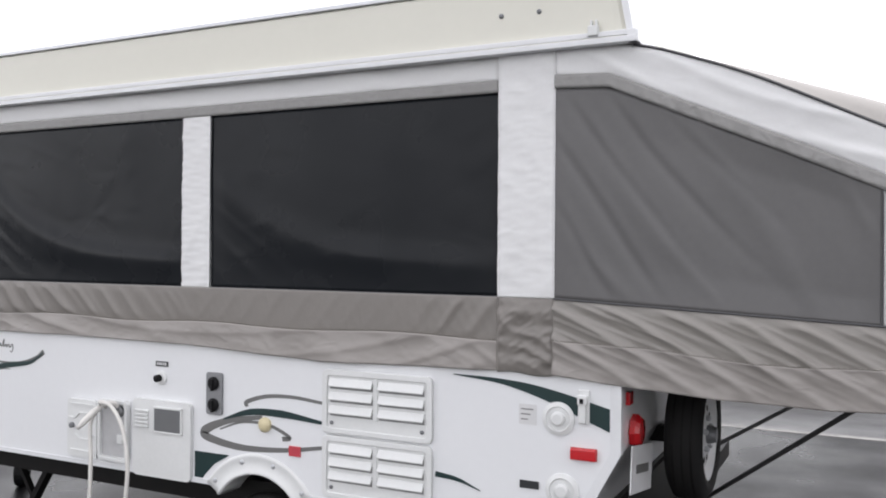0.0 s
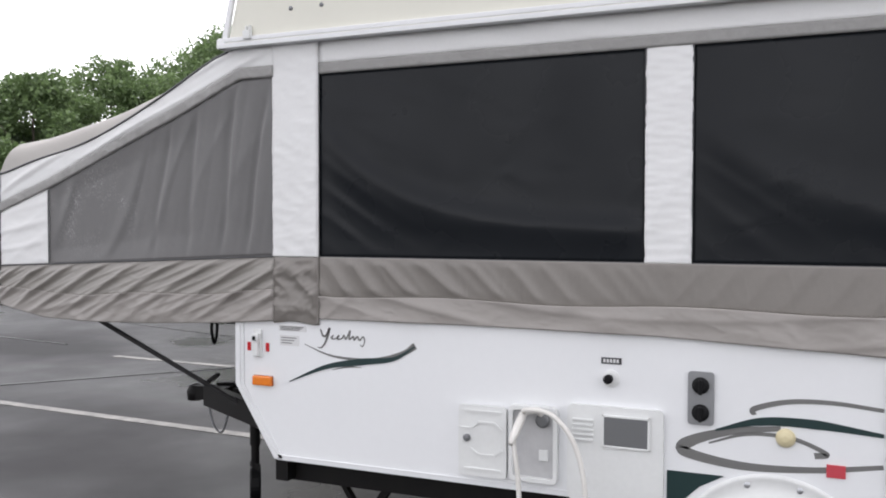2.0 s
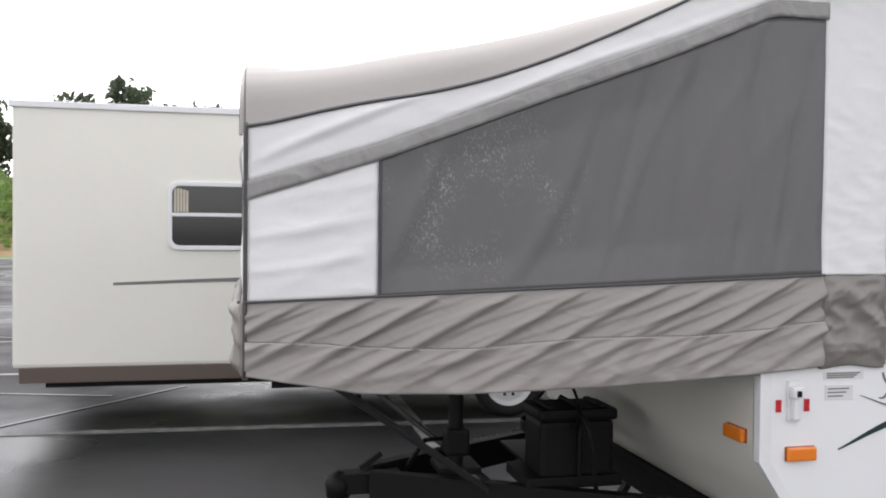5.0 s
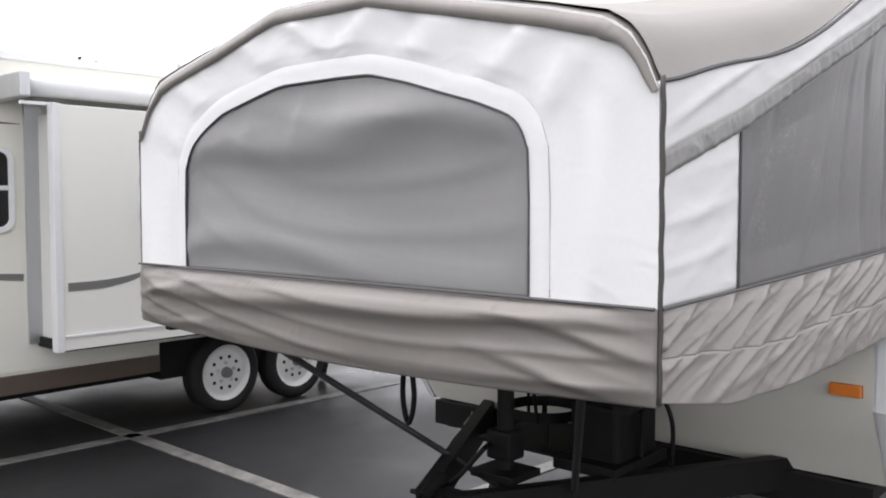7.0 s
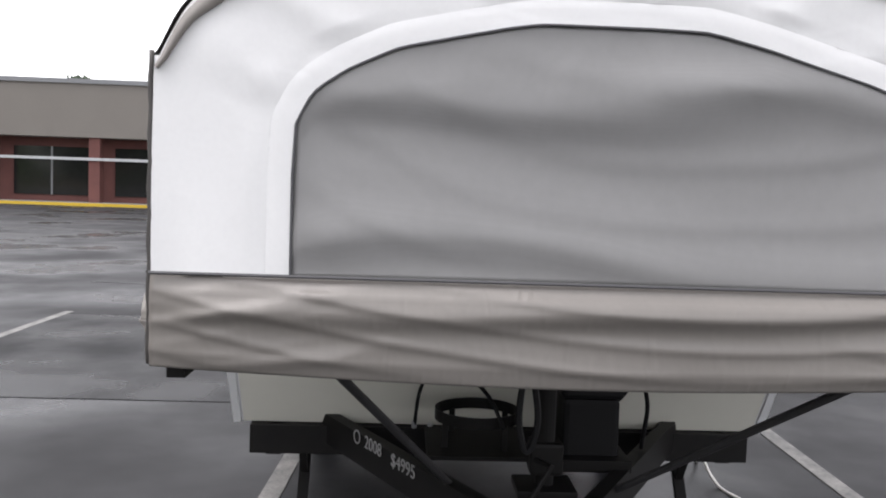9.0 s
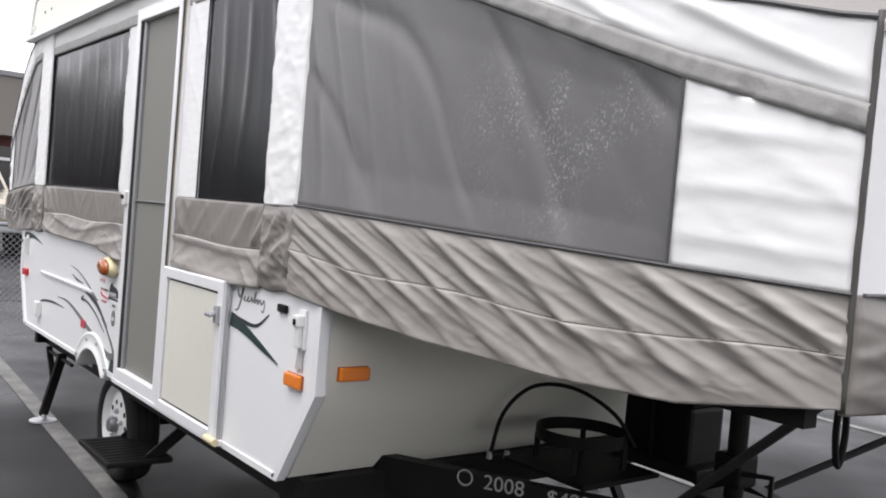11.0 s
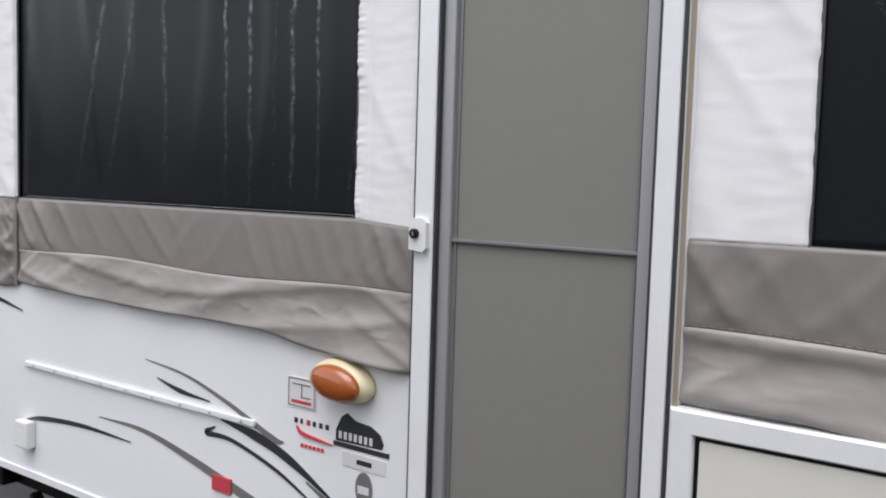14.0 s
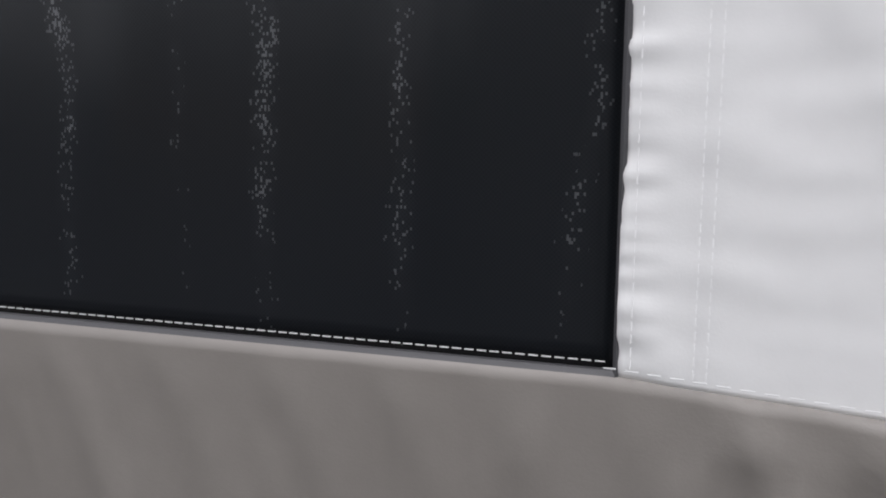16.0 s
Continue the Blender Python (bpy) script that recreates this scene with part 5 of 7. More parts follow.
# ---- entrance door on the kerb side ----
DZ0, DZ1 = 0.585, 2.16
GASKET = material("dark_grey_gasket", (0.035, 0.036, 0.038), 0.6)
DOOR_GREY = material("satin_grey_aluminium", (0.36, 0.365, 0.375), 0.42, 0.35, scale=10, fine=120, stretch=(1, 1, 0.1))
bm = bmesh.new()
for a in ((1.628, 1.671, DZ0, DZ1), (1.160, 1.194, DZ0, DZ1), (1.194, 1.628, DZ0, DZ0 + 0.05), (1.194, 1.628, DZ1 - 0.05, DZ1)):
    rect(bm, 1, *a, -0.02, 0.030, 0.004)
door = part("screen_door", bm, TRIM_WHITE, camper, "closed aluminium screen door with grey screen")
for a in ((1.6755, 1.677), (1.142, 1.157)):
    part("door_jamb", rects(1, *a, DZ0, DZ1, -0.02, 0.020, 0.003), TRIM_WHITE, door)
for x in (1.6733, 1.6255, 1.1565, 1.1965):
    part("door_gasket", rects(1, x - 0.0025, x + 0.0025, DZ0 + 0.01, DZ1, -0.01, 0.026), GASKET, door)
for a in ((1.597, 1.623, DZ0 + 0.05, DZ1 - 0.05), (1.1995, 1.224, DZ0 + 0.05, DZ1 - 0.05)):
    part("screen_frame", rects(1, *a, -0.02, 0.016, 0.004), DOOR_GREY, door)
part("screen", rects(1, 1.224, 1.597, DZ0 + 0.05, DZ1 - 0.05, 0.0, 0.004), SCREEN, door, "grey insect screen")
part("cross_bar", rects(1, 1.224, 1.597, 1.352, 1.359, 0.002, 0.012, 0.002), ALU_DARK, door)
for x in (1.589, 1.230):
    part("screen_spline", rects(1, x - 0.002, x + 0.002, DZ0 + 0.06, DZ1 - 0.06, 0.004, 0.007), ALU_DARK, door)
for z in np.linspace(0.66, 1.04, 4):
    part("screw", revolve(bmesh.new(), [(0.005, 0), (0.005, 0.002), (0.002, 0.004)], on_side(1, 1.687, float(z), 0.0), 8), ALU, door)
lockbm = slab(bmesh.new(), 1, [(1.634, 1.339), (1.634, 1.387), (1.642, 1.395), (1.672, 1.395), (1.674, 1.389), (1.674, 1.335), (1.642, 1.331)], 0.030, 0.042)
lockp = part("lock_plate", lockbm, PLASTIC, door, "pale lock plate")
part("key_cylinder", revolve(bmesh.new(), [(0.0095, 0), (0.0095, 0.007), (0.007, 0.009), (0.005, 0.007), (0.0, 0.007)], on_side(1, 1.659, 1.366, 0.042), 20), BLACK, lockp)
part("key_slot", rects(1, 1.658, 1.660, 1.362, 1.370, 0.049, 0.0505), ALU, lockp)
part("wood_edge", rects(1, 1.1425, 1.150, 1.10, DZ1, -0.02, 0.022), WOOD, door)
part("wood_edge", rects(1, 1.677, 1.679, 1.06, DZ1, -0.02, 0.010), WOOD, door, "bare wood edge of the door frame")
part("sill_rail", rects(1, 0.582, 1.682, 0.566, 0.586, 0.0, 0.032, 0.004), TRIM_WHITE, door)
lamp.location.x -= 0.018

# lower door half, stored against the box
o = 0.034
bm = bmesh.new()
ring = [[bm.verts.new(side(1, x, z, q)) for x, z in ((x0, z0), (x1, z0), (x1, z1), (x0, z1))] for x0, x1, z0, z1, q in ((0.60, 1.15, 0.572, 1.118, 0.0), (0.60, 1.15, 0.572, 1.118, o - 0.004), (0.604, 1.146, 0.576, 1.114, o), (0.637, 1.113, 0.609, 1.081, o), (0.640, 1.110, 0.612, 1.078, o - 0.004), (0.640, 1.110, 0.612, 1.078, 0.0))]
for q, w in zip(ring, ring[1:] + ring[:1]):
    for k in range(4):
        bm.faces.new((q[k], q[(k + 1) % 4], w[(k + 1) % 4], w[k]))
half = part("half_door", bm, TRIM_WHITE, camper, "lower half of the door, folded flat")
part("gasket", rects(1, 0.636, 1.114, 0.608, 1.082, 0.0, o - 0.014), BLACK_PLASTIC, half)
part("panel", rects(1, 0.648, 1.102, 0.620, 1.070, 0.0, o - 0.008, 0.003), CREAM, half, "cream door panel")
bm = rects(1, 0.606, 0.634, 0.975, 1.035, o, o + 0.014, 0.004)
rect(bm, 1, 0.612, 0.662, 0.995, 1.012, o + 0.014, o + 0.034, 0.006)
part("handle", bm, ALU, half, "grey metal lever handle")
part("hinge_rod", tube(bmesh.new(), [side(1, 0.598, 0.575, 0.012), side(1, 0.598, 1.115, 0.012)], 0.008, 8), ALU, half)
part("bumper_knob", tube(bmesh.new(), [side(1, 0.545, 0.59, 0.045), side(1, 0.625, 0.59, 0.045)], 0.013, 10), YELLOWED, half)


# ---- running gear ----
def wheel(name, m, parent, label):
    """A tyre on a white steel rim; the rim faces along the y axis of m."""
    w = part(name, revolve(bmesh.new(), [(0.186, -0.07), (0.23, -0.075), (0.262, -0.055), (0.268, -0.02), (0.268, 0.02), (0.262, 0.055), (0.23, 0.075), (0.188, 0.068), (0.18, 0.05), (0.18, -0.05), (0.186, -0.07)], m, 44, False), RUBBER, parent, label, smooth=True)
    rim = part("rim", revolve(bmesh.new(), [(0.187, 0.066), (0.193, 0.066), (0.180, 0.062), (0.168, 0.036), (0.150, 0.033), (0.136, 0.044), (0.06, 0.050), (0.045, 0.054), (0.0, 0.054)], m, 44, False), RIM, w, "white steel rim", smooth=True)
    part("hub", revolve(bmesh.new(), [(0.038, 0.04), (0.036, 0.075), (0.030, 0.092), (0.0, 0.094)], m, 20), ALU_DARK, w)
    for k in range(5):
        t = 2 * math.pi * k / 5 + 0.3
        part("lug_nut", revolve(bmesh.new(), [(0.012, 0.045), (0.012, 0.064), (0.006, 0.070)], m @ Matrix.Translation((0.066 * math.cos(t), 0, 0.066 * math.sin(t))), 8), ALU, w)
    for k in range(10):
        t = 2 * math.pi * k / 10
        part("rim_hole", revolve(bmesh.new(), [(0.0125, 0.030), (0.0125, 0.0485)], m @ Matrix.Translation((0.106 * math.cos(t), 0.0, 0.106 * math.sin(t))), 10), BLACK, w)
    for k in (-0.035, 0, 0.035):
        part("tread_groove", revolve(bmesh.new(), [(0.2685, k - 0.004), (0.2688, k), (0.2685, k + 0.004)], m, 44, False), BLACK, w)
    return w


wheel("wheel", Matrix.Translation((WX, W - 0.19, 0.268)), camper, "small black tyre on a white rim")
wheel("wheel", Matrix.Translation((WX, 0.11, 0.268)) @ Matrix.Rotation(math.pi, 4, "Z"), camper, "small black tyre on a white rim")
part("axle", tube(bmesh.new(), [(WX, 0.15, 0.28), (WX, W - 0.15, 0.28)], 0.03), BLACK, camper)
wheel("spare_wheel", Matrix.Translation((3.70, 0.62, 0.85)) @ Matrix.Rotation(-math.pi / 2, 4, "Z") @ Matrix.Scale(0.94, 4), camper, "spare tyre on a white rim behind the box")
part("spare_bracket", beam(bmesh.new(), (3.52, 0.62, 0.84), (3.70, 0.62, 0.84), 0.06, 0.06), BLACK, camper)
part("rear_bumper", boxed(3.45, 3.66, 0.25, W - 0.25, 0.50, 0.58, 0.004), BLACK, camper)
for y in (0.10, W - 0.22):
    base = part("tail_light", revolve(bmesh.new(), [(0.058, 0), (0.058, 0.02), (0.045, 0.035), (0.0, 0.04)], Matrix.Translation((3.572, y + 0.07, 0.93)) @ Matrix.Rotation(-math.pi / 2, 4, "Z"), 8), RED, camper, "red tail light")
    part("upper_reflector", boxed(3.57, 3.585, y - 0.02, y + 0.03, 1.03, 1.075, 0.003), RED, camper)
hang = Matrix.Translation((3.60, 0.18, 0.80)) @ Matrix.Rotation(radians(-9), 4, "X") @ Matrix.Translation((-3.60, -0.18, -0.80))
bm = boxed(3.60, 3.604, 0.03, 0.33, 0.72, 0.88)
bm.transform(hang)
tagp = part("licence_plate", bm, PAPER, camper, "white licence plate hanging aslant")
bm = boxed(3.604, 3.606, 0.09, 0.27, 0.785, 0.815)
bm.transform(hang)
part("plate_bar", bm, GREY_DECAL, tagp)
for y in (0.15, W - 0.15):
    part("frame_rail", boxed(0.16, 3.42, y - 0.03, y + 0.03, 0.445, 0.568, 0.003), BLACK, camper, "black steel frame rail")
part("front_cross_member", boxed(0.14, 0.20, 0.06, W - 0.06, 0.455, 0.568, 0.003), BLACK, camper)
part("rear_cross_member", boxed(3.36, 3.42, 0.06, W - 0.06, 0.455, 0.568, 0.003), BLACK, camper)
part("floor_pan", boxed(0.2, 3.4, 0.18, W - 0.18, 0.55, 0.569), BLACK, camper)
for y0 in (0.30, 1.80):
    part("tongue_rail", beam(bmesh.new(), (0.30, y0, 0.555), (-0.96, 1.05 + (y0 - 1.05) * 0.06, 0.555), 0.05, 0.115), BLACK, camper, "black steel tongue rail")
d = (Vector((-0.96, 1.095, 0)) - Vector((0.30, 1.80, 0))).normalized()
nrm = Vector((d.y, -d.x, 0)) * (1 if Vector((d.y, -d.x, 0)).y > 0 else -1)
R = Matrix((d, Vector((0, 0, 1)), nrm)).transposed().to_4x4()
base = Vector((0.30, 1.80, 0.5)) + nrm * 0.027
for words, along, z in (("2008", 0.50, 0.575), ("$4995", 0.70, 0.568)):
    text("marker_writing", words, 0.066, Matrix.Translation(base + d * along + Vector((0, 0, z - 0.5))) @ R, CHALK, camper)
bm = revolve(bmesh.new(), [(0.026, 0), (0.026, 0.002), (0.021, 0.002), (0.021, 0.0)], Matrix.Translation(base + d * 0.44 + Vector((0, 0, 0.098))) @ Matrix.Rotation(math.atan2(nrm.y, nrm.x) - math.pi / 2, 4, "Z"), 24, False)
part("round_mark", bm, CHALK, camper)
cpl = part("coupler", beam(bmesh.new(), (-0.85, 1.05, 0.56), (-1.08, 1.05, 0.56), 0.075, 0.075), BLACK, camper, "black hitch coupler")
part("ball_socket", revolve(bmesh.new(), [(0.045, -0.05), (0.05, 0.0), (0.035, 0.035), (0.0, 0.045)], Matrix.Translation((-1.08, 1.05, 0.56)) @ Matrix.Rotation(math.pi / 2, 4, "X"), 18), BLACK, cpl, smooth=True)
part("coupler_latch", beam(bmesh.new(), (-1.0, 1.05, 0.61), (-0.92, 1.05, 0.665), 0.03, 0.02), BLACK, cpl)
JX, JY = -0.64, 1.01
jack = part("tongue_jack", tube(bmesh.new(), [(JX, JY, 0.30), (JX, JY, 1.06)], 0.029, 16), BLACK, camper, "black tongue jack")
part("jack_collar", boxed(JX - 0.08, JX + 0.08, JY - 0.09, JY + 0.09, 0.60, 0.625, 0.004), BLACK, jack)
part("gear_head", boxed(JX - 0.045, JX + 0.045, JY - 0.05, JY + 0.05, 0.66, 0.76, 0.012), BLACK, jack)
part("inner_tube", tube(bmesh.new(), [(JX, JY, 0.10), (JX, JY, 0.32)], 0.023, 14), BLACK, jack)
part("jack_wheel", revolve(bmesh.new(), [(0.03, -0.03), (0.085, -0.03), (0.09, -0.02), (0.09, 0.02), (0.085, 0.03), (0.03, 0.03)], Matrix.Translation((JX, JY, 0.09)) @ Matrix.Rotation(math.radians(-54), 4, "Z"), 24), BLACK_PLASTIC, jack)
for sg in (-1, 1):
    part("wheel_fork", beam(bmesh.new(), (JX + sg * 0.035, JY - sg * 0.025, 0.07), (JX + sg * 0.03, JY - sg * 0.02, 0.20), 0.012, 0.03), BLACK, jack)
part("crank", tube(bmesh.new(), [(JX - 0.03, JY + 0.04, 0.71), (JX - 0.12, JY, 0.715), (JX - 0.16, JY + 0.07, 0.62), (JX - 0.18, JY + 0.17, 0.535), (JX - 0.18, JY + 0.27, 0.53)], 0.009, 8), BLACK, jack)
part("ball_mount_cover", boxed(-0.46, -0.10, 0.69, 0.94, 0.60, 0.64, 0.004), BLACK, camper)
bat = part("battery_box", boxed(-0.40, -0.12, 0.72, 0.91, 0.62, 0.83, 0.018), BLACK_PLASTIC, camper, "black plastic battery box")
part("box_lid", boxed(-0.41, -0.11, 0.71, 0.92, 0.83, 0.875, 0.016), BLACK_PLASTIC, bat)
for x in (-0.36, -0.16):
    part("lid_rib", boxed(x - 0.012, x + 0.012, 0.73, 0.90, 0.873, 0.884, 0.004), BLACK_PLASTIC, bat)
part("strap", tube(bmesh.new(), [(-0.26, 0.706, 0.62), (-0.26, 0.703, 0.86), (-0.26, 0.73, 0.885), (-0.26, 0.90, 0.885), (-0.26, 0.927, 0.86), (-0.26, 0.925, 0.62)], 0.008, 6), BLACK, bat)
RX, RY, RR = -0.17, 1.18, 0.145
bm = bmesh.new()
rings = []
for t in np.linspace(0, 2 * math.pi, 41):
    rings.append([bm.verts.new((RX + r * math.cos(t), RY + r * math.sin(t), z)) for r, z in ((RR, 0.695), (RR + 0.006, 0.695), (RR + 0.006, 0.735), (RR, 0.735))])
for q, w in zip(rings, rings[1:]):
    for k in range(4):
        bm.faces.new((q[k], q[(k + 1) % 4], w[(k + 1) % 4], w[k]))
rack = part("gas_bottle_rack", bm, BLACK, camper, "empty black gas-bottle ring")
for t in (0.6, 2.2, 3.8, 5.4):
    part("rack_leg", beam(bmesh.new(), (RX + RR * math.cos(t), RY + RR * math.sin(t), 0.59), (RX + RR * math.cos(t), RY + RR * math.sin(t), 0.70), 0.022, 0.006), BLACK, rack)
part("rack_tray", boxed(-0.36, 0.0, 1.0, 1.36, 0.60, 0.614), BLACK, rack)
hose = part("gas_hose", tube(bmesh.new(), curve([(0.03, 1.40, 0.60), (0.0, 1.38, 0.76), (-0.07, 1.32, 0.86), (-0.18, 1.24, 0.87), (-0.28, 1.15, 0.80), (-0.33, 1.10, 0.70)], 6), 0.007, 8), BLACK_PLASTIC, camper, "thin black gas hose", smooth=True)
for k in (0, 1):
    part("hose_fitting", tube(bmesh.new(), [(0.03 - 0.02 * k, 1.40 - 0.06 * k, 0.60), (0.03 - 0.02 * k, 1.40 - 0.06 * k, 0.625)], 0.010, 8), ALU, hose)
part("brake_cable", tube(bmesh.new(), curve([(-0.28, 0.70, 0.80), (-0.28, 0.63, 0.87), (-0.26, 0.59, 0.78), (-0.24, 0.60, 0.62)], 6), 0.008, 8), BLACK_PLASTIC, camper, smooth=True)
# bunk struts and hanging strap
for top, foot in (((-1.22, 0.34, 1.09), (-0.42, 0.88, 0.46)), ((-1.22, 1.62, 1.09), (-0.42, 1.20, 0.46)),
                  ((4.33, 0.28, 1.09), (3.66, 0.88, 0.50)), ((4.42, 1.72, 1.09), (3.60, 1.25, 0.62))):
    part("bunk_strut", tube(bmesh.new(), [top, foot], 0.012 if top[0] < 0 else 0.009, 10), STRUT, camper, "grey bunk support strut")
part("hanging_strap", tube(bmesh.new(), curve([(-1.0, 1.12, 1.08), (-1.0, 1.095, 0.92), (-1.0, 1.12, 0.83), (-1.0, 1.145, 0.92), (-1.0, 1.13, 1.08)], 6), 0.009, 6), BLACK_PLASTIC, camper)
for y in (1.0,):
    part("safety_chain", tube(bmesh.new(), curve([(-0.95, y, 0.53), (-0.92, y, 0.40), (-0.84, y - 0.02, 0.36), (-0.78, y - 0.03, 0.50)], 6), 0.007, 6), ALU_DARK, camper)
for y in (0.16, W - 0.16):
    part("bunk_rail", boxed(-1.35, 0.4, y - 0.02, y + 0.02, 1.085, 1.12), BLACK, camper)
    part("bunk_rail", boxed(3.2, 4.62, y - 0.02, y + 0.02, 1.085, 1.12), BLACK, camper)


def stabiliser(x, y, foot_x):
    leg = part("stabiliser_jack", beam(bmesh.new(), (x, y, 0.45), (foot_x, y, 0.045), 0.045, 0.03), BLACK, camper, "black stabiliser leg let down")
    k = 0.45
    part("brace", beam(bmesh.new(), (x + (x - foot_x) * -0.9, y, 0.45), (x + (foot_x - x) * 0.45, y, 0.45 - 0.4 * k), 0.03, 0.02), BLACK, leg)
    part("foot", revolve(bmesh.new(), [(0.075, 0.004), (0.075, 0.012), (0.03, 0.022), (0.02, 0.05), (0.0, 0.05)], Matrix.Translation((foot_x, y, 0.0)) @ Matrix.Rotation(math.pi / 2, 4, "X"), 18), ALU, leg, "grey round foot plate")
    part("jack_screw", tube(bmesh.new(), [(x - 0.2 * (1 if foot_x > x else -1), y, 0.43), (x + 0.3 * (1 if foot_x > x else -1), y, 0.43)], 0.01, 8), BLACK, leg)


for y in (0.22, W - 0.10):
    stabiliser(2.95, y, 3.27)
    stabiliser(0.60, y if y < 1 else W - 0.24, 0.33)
# pull-out step
step = part("entry_step", boxed(1.50, 1.92, 1.90, 2.18, 0.235, 0.258, 0.006), BLACK, camper, "black metal step pulled out")
for k in range(9):
    part("step_rib", boxed(1.53 + 0.042 * k, 1.54 + 0.042 * k, 1.92, 2.16, 0.258, 0.261), BLACK_PLASTIC, step)
for x in (1.54, 1.88):
    part("step_arm", beam(bmesh.new(), (x, 1.74, 0.45), (x, 1.99, 0.25), 0.012, 0.05), BLACK, step)
part("rail_tag", rects(1, 2.46, 2.53, 0.475, 0.535, -0.118, -0.115), PAPER, camper)

# shore power cord
WHITE_CORD = material("white_cord", (0.74, 0.73, 0.70), 0.5, second=(0.62, 0.60, 0.56), scale=12)
cord = thing("power_cord", (1.4, -0.15, 0), "thick white power cord hanging from the open hatch", "cord")
part("cord", tube(bmesh.new(), curve([(1.31, -0.012, 0.845), (1.30, -0.03, 0.862), (1.27, -0.05, 0.86), (1.25, -0.07, 0.845)], 8), 0.012, 10), WHITE_CORD, cord, smooth=True)
part("plug", tube(bmesh.new(), [(1.262, -0.07, 0.85), (1.258, -0.105, 0.83), (1.255, -0.15, 0.80), (1.253, -0.185, 0.775)], [0.011, 0.015, 0.014, 0.009], 12), WHITE_CORD, cord, smooth=True)
part("cord_loop", tube(bmesh.new(), curve([(1.24, -0.02, 0.84), (1.28, -0.09, 0.875), (1.38, -0.12, 0.87), (1.46, -0.13, 0.78), (1.50, -0.14, 0.62), (1.49, -0.15, 0.40), (1.50, -0.18, 0.15), (1.56, -0.24, 0.014), (1.80, -0.32, 0.012)], 8), 0.0088, 10), WHITE_CORD, cord, smooth=True)
part("cord_drop", tube(bmesh.new(), curve([(1.25, -0.06, 0.85), (1.235, -0.10, 0.78), (1.26, -0.12, 0.62), (1.27, -0.14, 0.40), (1.24, -0.16, 0.15), (1.16, -0.22, 0.014), (0.95, -0.26, 0.012)], 8), 0.0088, 10), WHITE_CORD, cord, smooth=True)


# ---- the travel trailer parked alongside ----
TRAILER = material("trailer_siding", (0.77, 0.76, 0.69), 0.35, second=(0.71, 0.70, 0.635), scale=1.5, fine=20)
TRAILER_WHITE = material("trailer_slide_white", (0.80, 0.80, 0.76), 0.35, second=(0.75, 0.75, 0.71), scale=1.5, fine=20)
BROWN_TRIM = material("brown_trim", (0.10, 0.075, 0.06), 0.45)
MAROON = material("maroon_decal", (0.09, 0.03, 0.03), 0.4)
DARK_GLASS = material("dark_window_glass", (0.012, 0.013, 0.014), 0.08, second=(0.02, 0.02, 0.02), scale=3)
CURTAIN = material("pale_curtain", (0.55, 0.50, 0.40), 0.8, stretch=(8, 1, 1), scale=6)
GRILLE = material("pale_grey_grille", (0.50, 0.50, 0.49), 0.6)
trailer = thing("travel_trailer", (-0.4, 5.8, 0), "cream travel trailer with a slide-out, parked beside the camper", "trailer")
TY = 4.65
part("wall", boxed(-3.1, 2.35, TY, 7.05, 0.47, 2.42, 0.03), TRAILER, trailer, "cream aluminium trailer walls")
part("belly_trim", boxed(-3.05, 2.3, TY - 0.006, 7.0, 0.36, 0.475, 0.004), BROWN_TRIM, trailer, "brown skirt trim")
part("underbody", boxed(-2.9, 2.2, TY + 0.15, 6.9, 0.30, 0.37), BLACK, trailer)
part("roof_edge", boxed(-3.12, 2.37, TY - 0.02, TY + 0.03, 2.38, 2.43, 0.008), TRIM_WHITE, trailer)
slide = part("slide_out", boxed(-0.62, 1.03, 4.24, TY + 0.05, 0.70, 2.06), TRAILER_WHITE, trailer, "white slide-out room pushed out")
part("slide_face", boxed(-0.72, 1.10, 4.19, 4.24, 0.665, 2.09, 0.006), TRAILER_WHITE, slide)
part("slide_flange", boxed(-0.735, -0.69, 4.175, 4.245, 0.66, 2.095, 0.006), TRIM_WHITE, slide)
part("slide_flange", boxed(1.06, 1.115, 4.175, 4.245, 0.66, 2.095, 0.006), TRIM_WHITE, slide)
part("slide_lower_trim", boxed(-0.68, 1.06, 4.178, 4.19, 0.74, 0.755, 0.003), TRIM_WHITE, slide)
part("opening_seal", boxed(-0.70, -0.60, TY - 0.02, TY, 0.66, 2.15), ALU, trailer)
part("opening_seal", boxed(1.06, 1.16, TY - 0.02, TY, 0.66, 2.15), ALU, trailer)
part("slide_gap", boxed(-0.64, 1.05, 4.30, TY, 0.64, 0.70), BLACK, slide)
aw = part("awning_roll", tube(bmesh.new(), [(-0.86, 4.30, 2.19), (1.27, 4.30, 2.19)], 0.055, 18), TRIM_WHITE, slide, "white slide-topper awning roll", smooth=True)
for x in (-0.86, 1.27):
    part("awning_end", boxed(x - 0.03, x + 0.03, 4.22, TY, 2.12, 2.26, 0.01), ALU, aw)
    part("awning_arm", boxed(x - 0.02, x + 0.2, 4.24, 4.27, 2.08, 2.10, 0.004), TRIM_WHITE, aw)
part("awning_cloth", boxed(-0.84, 1.25, 4.31, TY + 0.05, 2.225, 2.235), TRIM_WHITE, aw)


